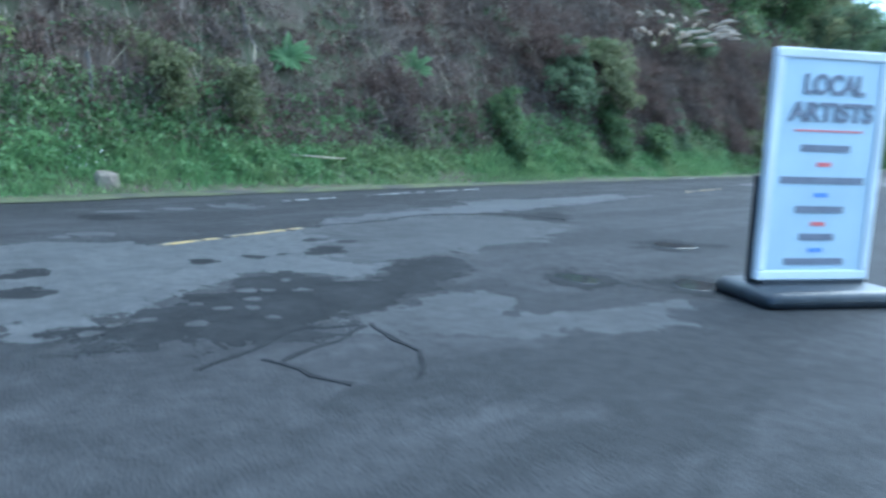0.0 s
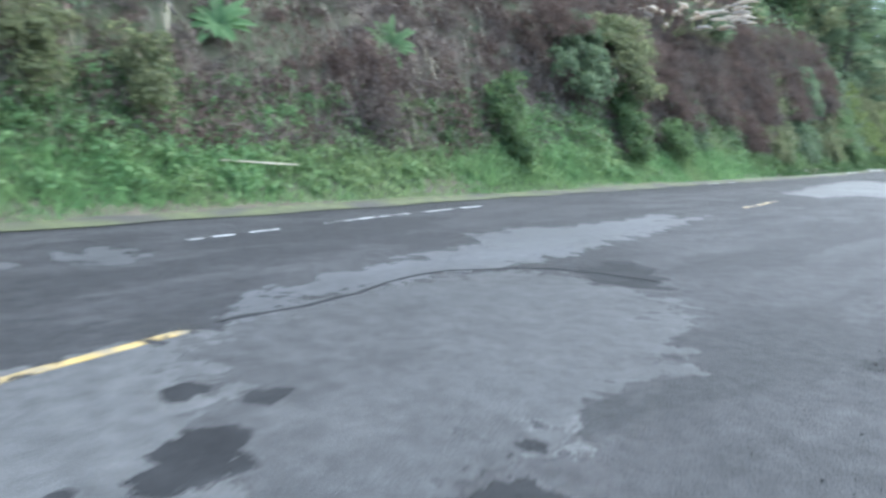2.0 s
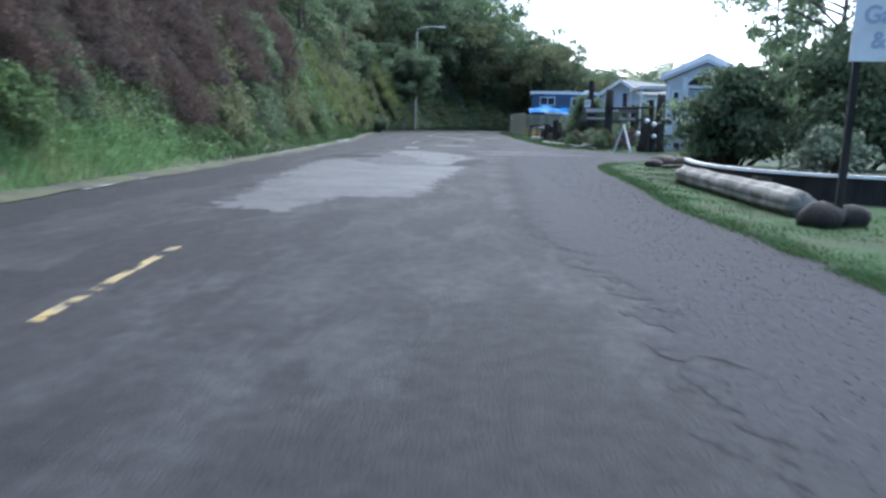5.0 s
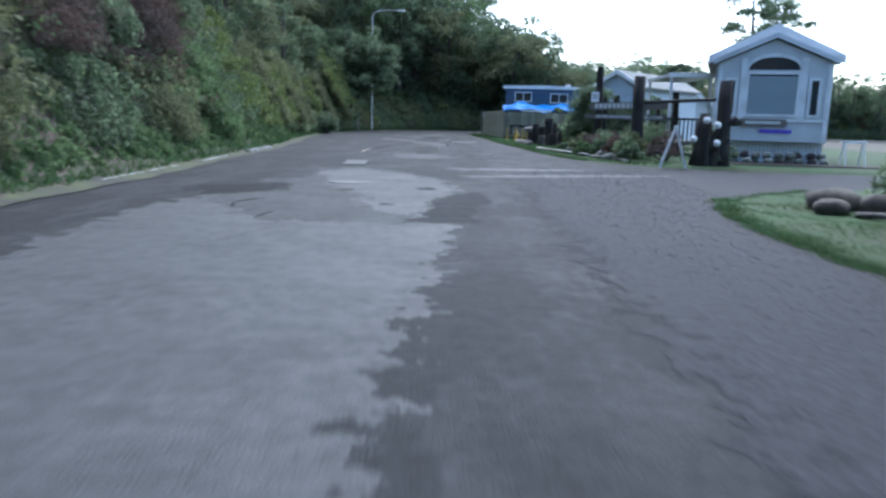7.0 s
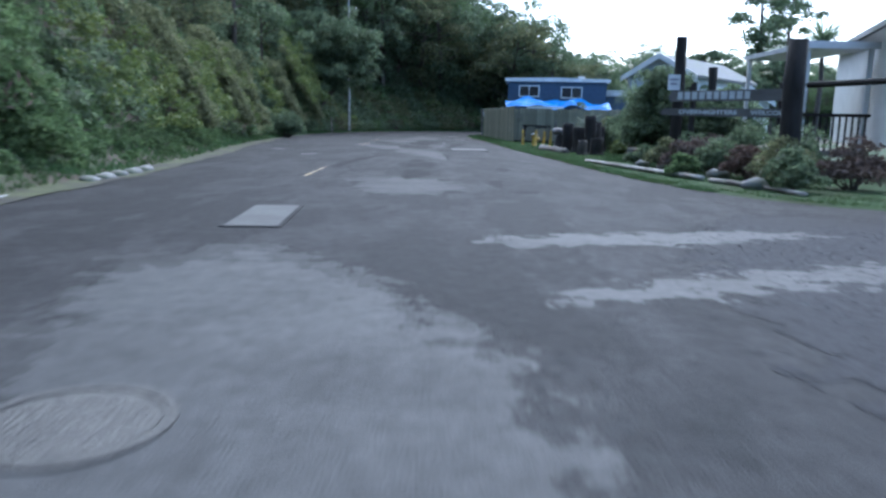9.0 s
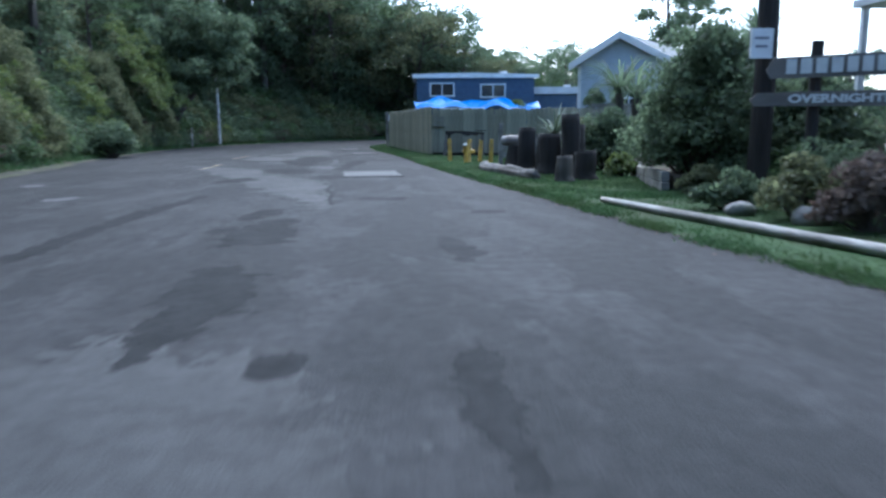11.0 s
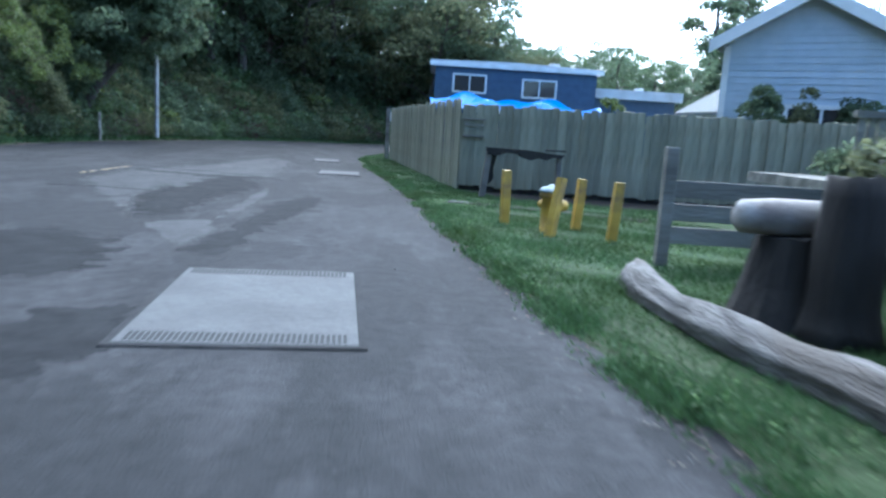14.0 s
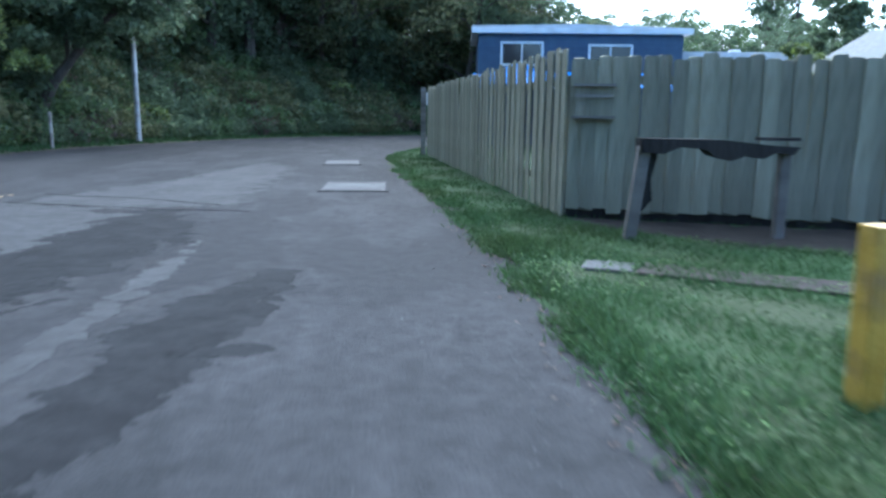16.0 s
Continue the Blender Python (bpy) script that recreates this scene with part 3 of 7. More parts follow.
road_layer("wet", "wet streak on worn asphalt, sheen put in its colour", (-7.15, 3.15), (-7.60, 3.79), (-7.92, 4.72), (-8.14, 5.74), (-8.34, 6.91), (-8.88, 7.37), (-8.93, 8.52), (-8.59, 11.31), (-8.48, 13.00), (-7.80, 9.98), (-7.45, 7.82), (-7.25, 6.28), (-7.40, 5.55), (-7.28, 4.64), (-7.18, 3.88), (-7.01, 3.28))
road_layer("wet", "wet streak on worn asphalt, sheen put in its colour", (-9.15, 7.44), (-8.74, 7.88), (-9.14, 8.54), (-9.02, 8.79), (-8.72, 9.18), (-8.85, 9.71), (-8.91, 10.92), (-9.07, 12.49), (-8.67, 12.39), (-8.15, 10.40), (-7.96, 9.31), (-7.89, 8.43), (-7.53, 7.32), (-7.37, 6.64), (-7.24, 6.12), (-7.26, 5.65), (-7.39, 5.49), (-7.73, 5.83), (-7.98, 6.27), (-8.11, 6.78), (-8.43, 7.35))
road_layer("damp", "dark damp patch on the asphalt", (-6.80, 6.92), (-6.87, 7.31), (-6.79, 7.51), (-6.56, 7.42), (-6.32, 7.42), (-6.21, 7.08), (-5.95, 6.80), (-5.73, 6.56), (-6.28, 6.23), (-6.54, 6.44))
road_layer("pale", "pale broken slab of old asphalt", (-10.16, 20.63), (-10.36, 22.54), (-10.94, 25.25), (-11.73, 31.13), (-11.23, 34.57), (-10.16, 37.09), (-8.40, 33.87), (-7.57, 32.18), (-7.61, 27.65), (-7.73, 22.63), (-8.87, 22.47), (-9.07, 20.37))
road_layer("worn", "grey asphalt patch coloured lighter for wear and wet sheen", (-11.49, 35.73), (-10.78, 37.05), (-11.27, 39.24), (-10.25, 40.13), (-9.13, 39.07), (-8.01, 36.96), (-7.79, 36.00), (-7.56, 34.88), (-7.73, 33.95), (-7.99, 33.00), (-7.97, 32.32), (-8.05, 31.90), (-8.06, 31.55), (-8.15, 31.15), (-8.16, 30.76), (-9.03, 30.65), (-9.87, 30.54), (-11.36, 32.76), (-11.27, 33.34), (-10.68, 34.17), (-10.57, 34.89))
road_layer("pale", "pale dry worn asphalt", (-10.95, 38.45), (-10.15, 39.64), (-9.17, 38.63), (-8.00, 36.68), (-7.67, 34.85), (-8.00, 33.19), (-8.03, 32.03), (-8.17, 31.33), (-8.44, 31.50), (-9.06, 32.45), (-9.18, 33.65), (-10.08, 35.42))
road_layer("damp", "dark damp patch on the asphalt", (-12.01, 33.72), (-11.51, 33.42), (-10.96, 33.67), (-10.57, 34.04), (-10.64, 35.07), (-10.86, 35.31), (-11.35, 35.01), (-11.98, 34.55), (-12.28, 34.13))
road_layer("damp", "dark damp patch on the asphalt", (-7.99, 33.00), (-7.68, 34.23), (-7.29, 34.61), (-7.10, 33.36), (-7.25, 32.44), (-7.42, 31.65), (-7.36, 31.09), (-7.28, 30.87), (-8.16, 30.76), (-8.06, 31.55), (-7.97, 32.32))
road_layer("worn", "grey asphalt patch coloured lighter for wear and wet sheen", (-10.72, 47.31), (-10.32, 48.06), (-9.61, 48.28), (-8.83, 47.76), (-8.26, 46.85), (-8.32, 45.64), (-8.61, 45.53), (-8.69, 45.04), (-9.19, 44.81), (-9.84, 44.83), (-10.17, 45.69), (-10.25, 46.21))
road_layer("damp", "dark damp patch on the asphalt", (-9.45, 50.65), (-9.43, 49.61), (-9.65, 49.12), (-9.70, 48.56), (-9.55, 47.72), (-9.46, 47.80), (-9.42, 48.65), (-9.25, 49.50))
road_layer("damp", "dark damp patch on the asphalt", (-11.76, 51.23), (-11.72, 52.67), (-11.67, 54.87), (-11.19, 57.41), (-11.13, 56.68), (-11.39, 53.77), (-11.44, 51.95), (-11.48, 50.64))
road_layer("worn", "grey asphalt patch coloured lighter for wear and wet sheen", (-14.01, 67.36), (-12.59, 66.30), (-11.29, 64.88), (-11.06, 63.13), (-9.98, 61.33), (-9.30, 60.22), (-9.16, 58.78), (-9.08, 57.39), (-8.99, 56.43), (-8.93, 55.73), (-8.91, 55.11), (-8.89, 54.72), (-8.99, 54.73))
road_layer("damp", "dark damp patch on the asphalt", (-11.44, 65.10), (-10.83, 65.36), (-10.00, 64.59), (-9.86, 63.32), (-10.45, 62.97), (-10.93, 63.57))
road_layer("damp", "dark damp patch on the asphalt", (-9.59, 61.51), (-9.64, 62.19), (-9.12, 62.34), (-8.96, 61.50), (-9.17, 60.73))
road_layer("worn", "grey asphalt patch coloured lighter for wear and wet sheen", (-10.31, 66.21), (-9.94, 66.49), (-9.53, 66.71), (-9.61, 67.63), (-9.66, 68.90), (-9.69, 69.98), (-9.68, 71.42), (-9.44, 69.78), (-9.42, 67.64), (-9.61, 66.71), (-9.35, 65.74), (-9.44, 65.15), (-9.45, 64.61))
road_layer("worn", "grey asphalt patch coloured lighter for wear and wet sheen", (-12.95, 71.15), (-13.11, 74.12), (-11.52, 73.67), (-11.43, 71.65), (-11.24, 69.90), (-11.23, 68.78), (-10.77, 67.52), (-10.64, 66.83))
road_layer("damp", "dark damp patch on the asphalt", (-10.67, 73.68), (-9.87, 71.73), (-10.01, 69.94), (-10.16, 68.65), (-10.18, 67.85), (-10.07, 67.21), (-10.19, 66.87), (-10.34, 66.65), (-10.52, 66.84), (-10.85, 67.78), (-11.20, 68.71), (-11.19, 69.76), (-11.48, 71.78), (-11.32, 73.04))
road_layer("damp", "dark damp patch on the asphalt", (-9.41, 64.53), (-9.27, 65.49), (-9.20, 66.74), (-9.20, 68.96), (-8.82, 69.63), (-8.53, 69.37), (-8.58, 68.01), (-8.82, 66.77), (-8.94, 65.50), (-8.94, 64.33), (-9.30, 64.32))
road_layer("worn", "grey asphalt patch coloured lighter for wear and wet sheen", (-12.85, 73.89), (-12.00, 73.60), (-11.14, 73.53), (-9.99, 73.95), (-10.28, 78.72), (-10.45, 81.07), (-11.40, 81.90), (-11.99, 77.32), (-12.58, 75.37))
road_layer("worn", "grey asphalt patch coloured lighter for wear and wet sheen", (-10.94, 70.19), (-11.11, 71.47), (-11.09, 72.42), (-10.96, 72.97), (-11.83, 73.39), (-12.67, 73.56), (-12.80, 73.55))
# Damp spots near the turn out of the lot and by the drive.
for i, (x, y, rx, ry, turn) in enumerate([(-5.32, 0.84, 0.12, 0.13, 63), (-5.31, 1.35, 0.12, 0.12, 63), (-5.31, 1.62, 0.06, 0.06, 63), (-5.27, 2.10, 0.21, 0.24, 64), (-5.97, 2.36, 0.11, 0.13, 65), (-5.72, 2.65, 0.12, 0.11, 65), (-5.48, -0.52, 0.15, 0.22, 62), (-4.75, -0.68, 0.22, 0.19, 61), (-8.98, 1.19, 0.26, 0.38, 69), (-4.67, 12.18, 0.13, 0.21, 34), (-4.45, 9.63, 0.09, 0.21, 32), (-8.24, 35.07, 0.19, 0.25, 13), (-9.56, 34.49, 0.13, 0.14, 13), (-8.65, 32.55, 0.12, 0.10, 10), (-11.44, 33.31, 0.24, 0.18, 12), (-9.79, 54.26, 0.24, 0.54, -8)]):
    blob("damp_patch", x, y, rx, ry, layer(), M["damp"], "dark damp spot on the asphalt", "damp patch", turn, 122 + i, 0.28)
# Damp spots beside the garden and the fence.
for i, (x, y, rx, ry, turn) in enumerate([(-10.00, 52.66, 0.20, 0.34, -8), (-8.09, 56.21, 0.38, 0.29, -9), (-6.70, 54.15, 0.24, 0.17, -8), (-8.76, 47.77, 0.14, 0.20, -6), (-11.32, 60.84, 0.33, 0.90, -10), (-7.46, 50.53, 0.10, 0.14, -7), (-10.65, 68.88, 0.46, 1.35, 6), (-8.48, 56.12, 0.10, 0.08, -5), (-8.14, 56.22, 0.11, 0.08, -5), (-7.85, 56.39, 0.16, 0.08, -5), (-6.69, 56.10, 0.10, 0.13, -5), (-7.54, 57.99, 0.10, 0.09, -4), (-7.22, 57.66, 0.11, 0.08, -4), (-8.60, 68.01, 0.21, 0.12, 6), (-8.70, 69.65, 0.16, 0.32, 8)]):
    blob("damp_patch", x, y, rx, ry, layer(), M["damp"], "dark damp spot on the asphalt", "damp patch", turn, 160 + i, 0.28)
# Broad dark stains in the wheel tracks beside the garden.
for i, (x, y, rx, ry, turn) in enumerate([(-9.45, 49.42, 0.31, 1.07, 0), (-9.53, 52.62, 0.34, 1.24, 0), (-7.42, 51.22, 0.19, 0.51, 0), (-8.53, 45.37, 0.17, 0.21, 0), (-7.32, 45.61, 0.27, 0.24, 0), (-7.75, 47.26, 0.14, 0.69, 0), (-10.39, 46.89, 0.12, 0.25, 0)]):
    blob("damp_patch", x, y, rx, ry, layer(), M["damp"], "dark damp stain in the wheel track", "damp patch", turn, 310 + i, 0.3)
# Shallow wet streaks, their sheen coloured in lighter.
for i, (x, y, rx, ry, turn) in enumerate([(-7.47, 0.57, 0.20, 0.26, 66), (-7.42, 0.26, 0.09, 0.16, 66), (-9.67, 3.36, 0.39, 0.41, 71), (-9.70, 2.39, 0.23, 0.21, 71), (-9.64, 1.60, 0.31, 0.13, 70), (-7.79, 40.50, 0.16, 0.42, 20), (-13.52, 56.96, 0.25, 0.39, -9), (-15.30, 59.96, 0.25, 0.34, -10)]):
    blob("wet_streak", x, y, rx, ry, 0.0049 + 0.00005 * i if x > -7 and y > 30 else layer(), M["wet"], "wet streak on worn asphalt, sheen put in its colour", "wet patch", turn, 60 + i, 0.28)
# Two long wet streaks across the mouth of the drive, sheen in the colour.
for i, (a, b, w) in enumerate([((-8.1, 40.4), (-4.4, 41.5), 0.36), ((-7.7, 38.15), (-2.6, 40.25), 0.3)]):
    run = np.linspace(0, 1, 14)
    mid = np.array(a) + np.outer(run, np.subtract(b, a))
    wide = w * np.sin(np.pi * np.clip(run * 0.8 + 0.12, 0, 1)) ** 0.8
    across = np.column_stack([-wide * 0.35, wide])
    ragged_patch("wet_streak", np.concatenate([mid + across, (mid - across)[::-1]]), 0.0049 + 0.0001 * i, M["film"], "long wet streak across the drive, sheen put in its colour", "wet patch", 0.4, 0.1)
# Pale islands left dry in the damp band.
for i, (x, y, rx, ry, turn) in enumerate([(-4.20, 0.39, 0.08, 0.06, 61), (-4.01, 0.57, 0.08, 0.07, 61), (-3.92, 0.72, 0.04, 0.05, 61), (-3.71, 0.49, 0.08, 0.06, 60), (-3.79, 0.12, 0.06, 0.07, 60), (-3.59, 0.21, 0.07, 0.07, 60), (-3.49, 0.38, 0.05, 0.06, 60), (-3.30, -0.07, 0.09, 0.07, 59), (-4.18, 1.02, 0.04, 0.07, 61), (-3.93, 1.47, 0.12, 0.07, 61), (-3.80, 0.93, 0.07, 0.06, 61), (-3.42, -0.65, 0.07, 0.06, 59), (-3.55, -0.32, 0.07, 0.06, 59), (-3.86, -0.13, 0.05, 0.05, 60), (-3.54, -0.48, 0.05, 0.05, 59), (-3.19, 0.36, 0.04, 0.05, 59)]):
    blob("asphalt_patch", x, y, rx, ry, layer(), M["worn"], "small pale island in the damp asphalt", "asphalt patch", turn, 20 + i, 0.28)
for i, (x, y, rx, ry, turn) in enumerate([(-2.91, 3.1, 0.2, 0.16, 0), (-3.57, 5.74, 0.22, 0.24, 0), (-2.16, 3.72, 0.24, 0.2, 0)]):
    blob("damp_patch", x, y, rx * 1.9, ry * 1.9, layer(), M["damp"], "dark broken asphalt round a pothole", "damp patch", turn, 95 + i, 0.3)
    blob("puddle", x, y, rx, ry, 0.0062, M["water"], "shallow puddle of still water in a pothole", "puddle", turn, 90 + i, 0.25, feather=False)


def strip(name, pts, width, z, material, label, category, seed=0, kind="structure", wander=0.0, wear=0.6):
    """A narrow band laid on the road along points."""
    rng = np.random.default_rng(seed)
    p = resample(pts, 0.12, 1)
    if wander:
        p = p + np.cumsum(rng.normal(0, wander, p.shape), 0) * np.sin(np.linspace(0, np.pi, len(p)))[:, None]
    d = np.gradient(p, axis=0)
    n = unit(np.stack([-d[:, 1], d[:, 0]], 1))
    w = width / 2 * rng.uniform(*((0.25, 1.5) if wander else (0.8, 1.15)), (len(p), 2))
    verts = [(*(q + m * a), z) for q, m, a in zip(p, n, w[:, 0])] + [(*(q - m * a), z) for q, m, a in zip(p, n, w[:, 1])]
    verts += [(x, y, 0.0) for x, y, _ in verts]
    k = len(p)
    faces = [(i, i + 1, k + i + 1, k + i) for i in range(k - 1)] + [(i, 2 * k + i, 2 * k + i + 1, i + 1) for i in range(k - 1)] + [(k + i, k + i + 1, 3 * k + i + 1, 3 * k + i) for i in range(k - 1)]
    ob = mesh_object(name, verts, faces, material)
    for f in ob.data.polygons[: k - 1]:
        if f.normal.z < 0:
            f.flip()
    set_fade(ob, [wear] * len(ob.data.vertices))
    return tagged(ob, label, category, kind=kind)


for a, b in [((-6.40, 0.9), (-6.98, 3.0)), ((-8.80, 15.2), (-9.18, 17.8)), ((-11.63, 47.88), (-11.8, 51.2)), ((-13.17, 65.4), (-13.14, 68.2)), ((-13.52, 72.5), (-13.4, 74.9))]:
    strip("centre_line_dash", [a, ((a[0] + b[0]) / 2, (a[1] + b[1]) / 2), b], 0.085, 0.0056, M["yellow_line"], "worn yellow centre line dash on asphalt", "road marking", int(a[1] * 7) % 50, wear=0.53)
SIDE_X, SIDE_Y = (-10.2, -10.9, -11.3, -12.86, -13.67, -14.0, -14.5, -15.0), (4.4, 7.5, 10.1, 22.5, 31.5, 35.0, 41.0, 45.0)
for y0, y1 in [(4.4, 5.8), (6.3, 8.4), (8.7, 10.3), (22.0, 25.4), (27.5, 32.5), (34.6, 38.6), (40.6, 43.4)]:
    strip("edge_line_piece", [(np.interp(y, SIDE_Y, SIDE_X), y) for y in np.linspace(y0, y1, 5)], 0.07, 0.0056 if y0 < 34 else 0.03, M["white_line"], "faded broken white edge line on asphalt", "road marking", int(y0 * 3), wear=0.56)
for i, pts in enumerate([[(-2.45, -0.1), (-2.11, -0.02), (-1.83, 0.05)], [(-2.72, 0.76), (-2.4, 0.7), (-1.94, 0.51), (-1.7, 0.28)], [(-2.36, -0.06), (-2.53, 0.32), (-2.72, 0.76)], [(-2.48, -0.45), (-2.8, 0.2), (-2.72, 0.76)], [(-12.97, 74.02), (-11.11, 73.49), (-9.69, 73.31)], [(-7.02, 3.07), (-7.14, 3.92), (-7.43, 5.56)], [(-7.43, 5.56), (-7.1, 6.37), (-6.42, 6.68), (-5.91, 6.83)], [(-13.02, 69.9), (-12.13, 69.97), (-11.17, 69.68)], [(-12.99, 75.07), (-11.45, 74.52), (-10.2, 73.94)], [(-10.58, 31.61), (-10.72, 32.48), (-10.5, 32.95)], [(-9.99, 30.81), (-9.96, 31.34)], [(-8.89, 55.29), (-9.14, 59.24)]]):
    strip("tar_seam", pts, 0.036, 0.0052, M["tar"], "dark tar-filled crack in the asphalt", "road seam", 200 + i, wander=0.026)


# Utility covers set into the road.
def slotted_plate(at, w, l, rz, label, ends=(True, True)):
    ob = thing("utility_cover", (*at, 0.0), label, "utility cover", "road covers", rz)
    part("plate", boxes((-w / 2, w / 2, -l / 2, l / 2, 0.004, 0.016), bevel=0.003), M["concrete"], ob)
    rows = [y for y, on in ((-l / 2 + 0.12, ends[0]), (l / 2 - 0.12, ends[1])) if on]
    if rows:
        first = part("slot", boxes((-0.0105, 0.0105, -0.085, 0.085, 0.0, 0.0025)), M["slot"], ob, "dark drainage slot")
        spots = [(-w / 2 + 0.06 + i * 0.033, y, 0.0165) for y in rows for i in range(int((w - 0.09) / 0.033))]
        first.location = spots[0]
        for s in spots[1:]:
            o = new("slot", first.data)
            o.parent, o.location = ob, s
    part("rim", boxes((-w / 2 - 0.05, w / 2 + 0.05, -l / 2 - 0.05, -l / 2 - 0.004, 0.0, 0.012), (-w / 2 - 0.05, w / 2 + 0.05, l / 2 + 0.004, l / 2 + 0.05, 0.0, 0.012), (-w / 2 - 0.05, -w / 2 - 0.004, -l / 2 - 0.004, l / 2 + 0.004, 0.0, 0.012), (w / 2 + 0.004, w / 2 + 0.05, -l / 2 - 0.004, l / 2 + 0.004, 0.0, 0.012)), M["asphalt"], ob)
    return ob


slotted_plate((-8.33, 62.58), 1.36, 2.1, 3.5, "pale concrete utility cover with slotted ends in the road")
slotted_plate((-8.68, 76.5), 1.0, 1.5, 2, "smaller pale utility cover in the road near the fence")
slotted_plate((-9.5, 82.5), 0.8, 1.6, 5, "pale utility cover where the road bends")
slotted_plate((-10.75, 42.0), 0.58, 1.9, 6, "long pale cover plate beside the centre line", (False, False))
mh = thing("manhole_cover", (-9.8, 35.9, 0.0), "round cast iron manhole cover in pale asphalt", "manhole cover")
part("rim", lathe([(0.40, 0.0), (0.40, 0.012), (0.35, 0.013), (0.35, 0.0)], 28), M["iron"], mh)
part("lid", lathe([(0.34, 0.0), (0.34, 0.009), (0.3, 0.012), (0.05, 0.014)], 28), M["iron"], mh)

# Loose pebbles on the gravel.
rng = np.random.default_rng(7)
n_peb = 16000
py = rng.uniform(12, 42, n_peb)
px = np.interp(py, [11, 18, 24, 29, 34, 41], [-4.8, -5.1, -5.2, -5.8, -6.3, -6.0]) + 3.2 * rng.uniform(0, 1, n_peb) ** 0.8
ps = rng.uniform(0.005, 0.014, n_peb) * np.where(rng.uniform(0, 1, n_peb) < 0.03, 1.7, 1)
base = np.stack([px, py, np.full(n_peb, 0.003)], 1)
turn = rng.uniform(0, 6.28, n_peb)
corner = [base + np.stack([np.cos(turn + a) * ps * k, np.sin(turn + a) * ps, h * ps], 1) for a, k, h in ((0, 1.2, 0), (2.1, 0.8, 0), (4.2, 1, 0), (1.0, 0.2, 0.9))]
tri = np.concatenate([np.stack([corner[a], corner[b], corner[3]], 1).reshape(-1, 3) for a, b in ((0, 1), (1, 2), (2, 0))])
tagged(fast_mesh("loose_gravel", tri, 3, M["pebble"]), "loose grey stones on the gravel shoulder", "gravel", kind="stuff")


# Broken crumbs of asphalt round the potholes.
rng = np.random.default_rng(17)
spot = np.array([(-2.91, 3.1), (-3.57, 5.74), (-2.16, 3.72), (-3.1, 4.0)])[rng.integers(0, 4, 420)] + rng.normal(0, 0.3, (420, 2))
ps = rng.uniform(0.003, 0.011, 420)
base = np.column_stack([spot, np.full(420, 0.004)])
turn = rng.uniform(0, 6.28, 420)
corner = [base + np.stack([np.cos(turn + a) * ps * k, np.sin(turn + a) * ps, h * ps], 1) for a, k, h in ((0, 1.2, 0), (2.1, 0.8, 0), (4.2, 1, 0), (1.0, 0.2, 0.7))]
tri = np.concatenate([np.stack([corner[a], corner[b], corner[3]], 1).reshape(-1, 3) for a, b in ((0, 1), (1, 2), (2, 0))])
tagged(fast_mesh("asphalt_crumbs", tri, 3, M["tar"]), "dark broken asphalt crumbs round the potholes", "gravel", kind="stuff")


# ---- hillside ----
def on_bank(n, s0, s1, d0, d1, rng, power=1.0):
    """Places beyond the hillside edge, s by the row along the edge line, d metres beyond it."""
    i = rng.uniform(s0, s1, n)
    k = i.astype(int)
    f = (i - k)[:, None]
    p = EDGE_LINE[k] * (1 - f) + EDGE_LINE[k + 1] * f
    t = unit(EDGE_LINE[np.minimum(k + 1, len(EDGE_LINE) - 1)] - EDGE_LINE[k])
    d = d0 + (d1 - d0) * rng.uniform(0, 1, n) ** power
    q = p + np.stack([-t[:, 1], t[:, 0]], 1) * d[:, None]
    return q, d


def row_at(y):
    return float(np.interp(y, EDGE_LINE[:, 1], np.arange(len(EDGE_LINE))))


rng = np.random.default_rng(11)
S0, S_NEAR, S_MID, S_END = row_at(-16), row_at(32), row_at(62), len(EDGE_LINE) - 3


def field(q, seed):
    return 1.3 * wobble(q[:, 0], q[:, 1], 0.42, seed) + 0.6 * wobble(q[:, 0], q[:, 1], 1.1, seed + 5)


kinds = {"leaf_mid": [], "leaf_dark": [], "leaf_olive": [], "leaf_brown": [], "leaf_yellow": []}


def brush(n, s0, s1, d0, d1, radius, per, size, green, lift=0.2, power=1.0):
    q, d = on_bank(n, s0, s1, d0, d1, rng, power)
    z = ground_z(q[:, 0], q[:, 1])
    r = radius * rng.uniform(0.5, 1.5, n)
    c = np.column_stack([q, z + r * lift])
    dry = np.clip((d - 1.7) / 0.9, 0, 1) * np.clip((50 - q[:, 1]) / 8, 0, 1)
    pick = field(q, 2.0) + rng.normal(0, 0.45, n) + green - 1.1 * dry - 0.9 * np.clip((3.5 - q[:, 1]) / 3, 0, 1)
    tone = field(q, 9.0) + rng.normal(0, 0.5, n)
    names = np.where(pick < 0.0, "leaf_brown", np.where(tone > 0.75, "leaf_olive", np.where(tone < -0.1, "leaf_dark", np.where(rng.uniform(0, 1, n) < 0.05, "leaf_yellow", "leaf_mid"))))
    for k in kinds:
        m = names == k
        if m.any():
            dead = k == "leaf_brown"
            kinds[k].append(clump_leaves(c[m], r[m], per, size * (1.3 if dead else 1), rng, 0.8, 0.2 if dead else 0.45, 0.7 if dead else 0.25))


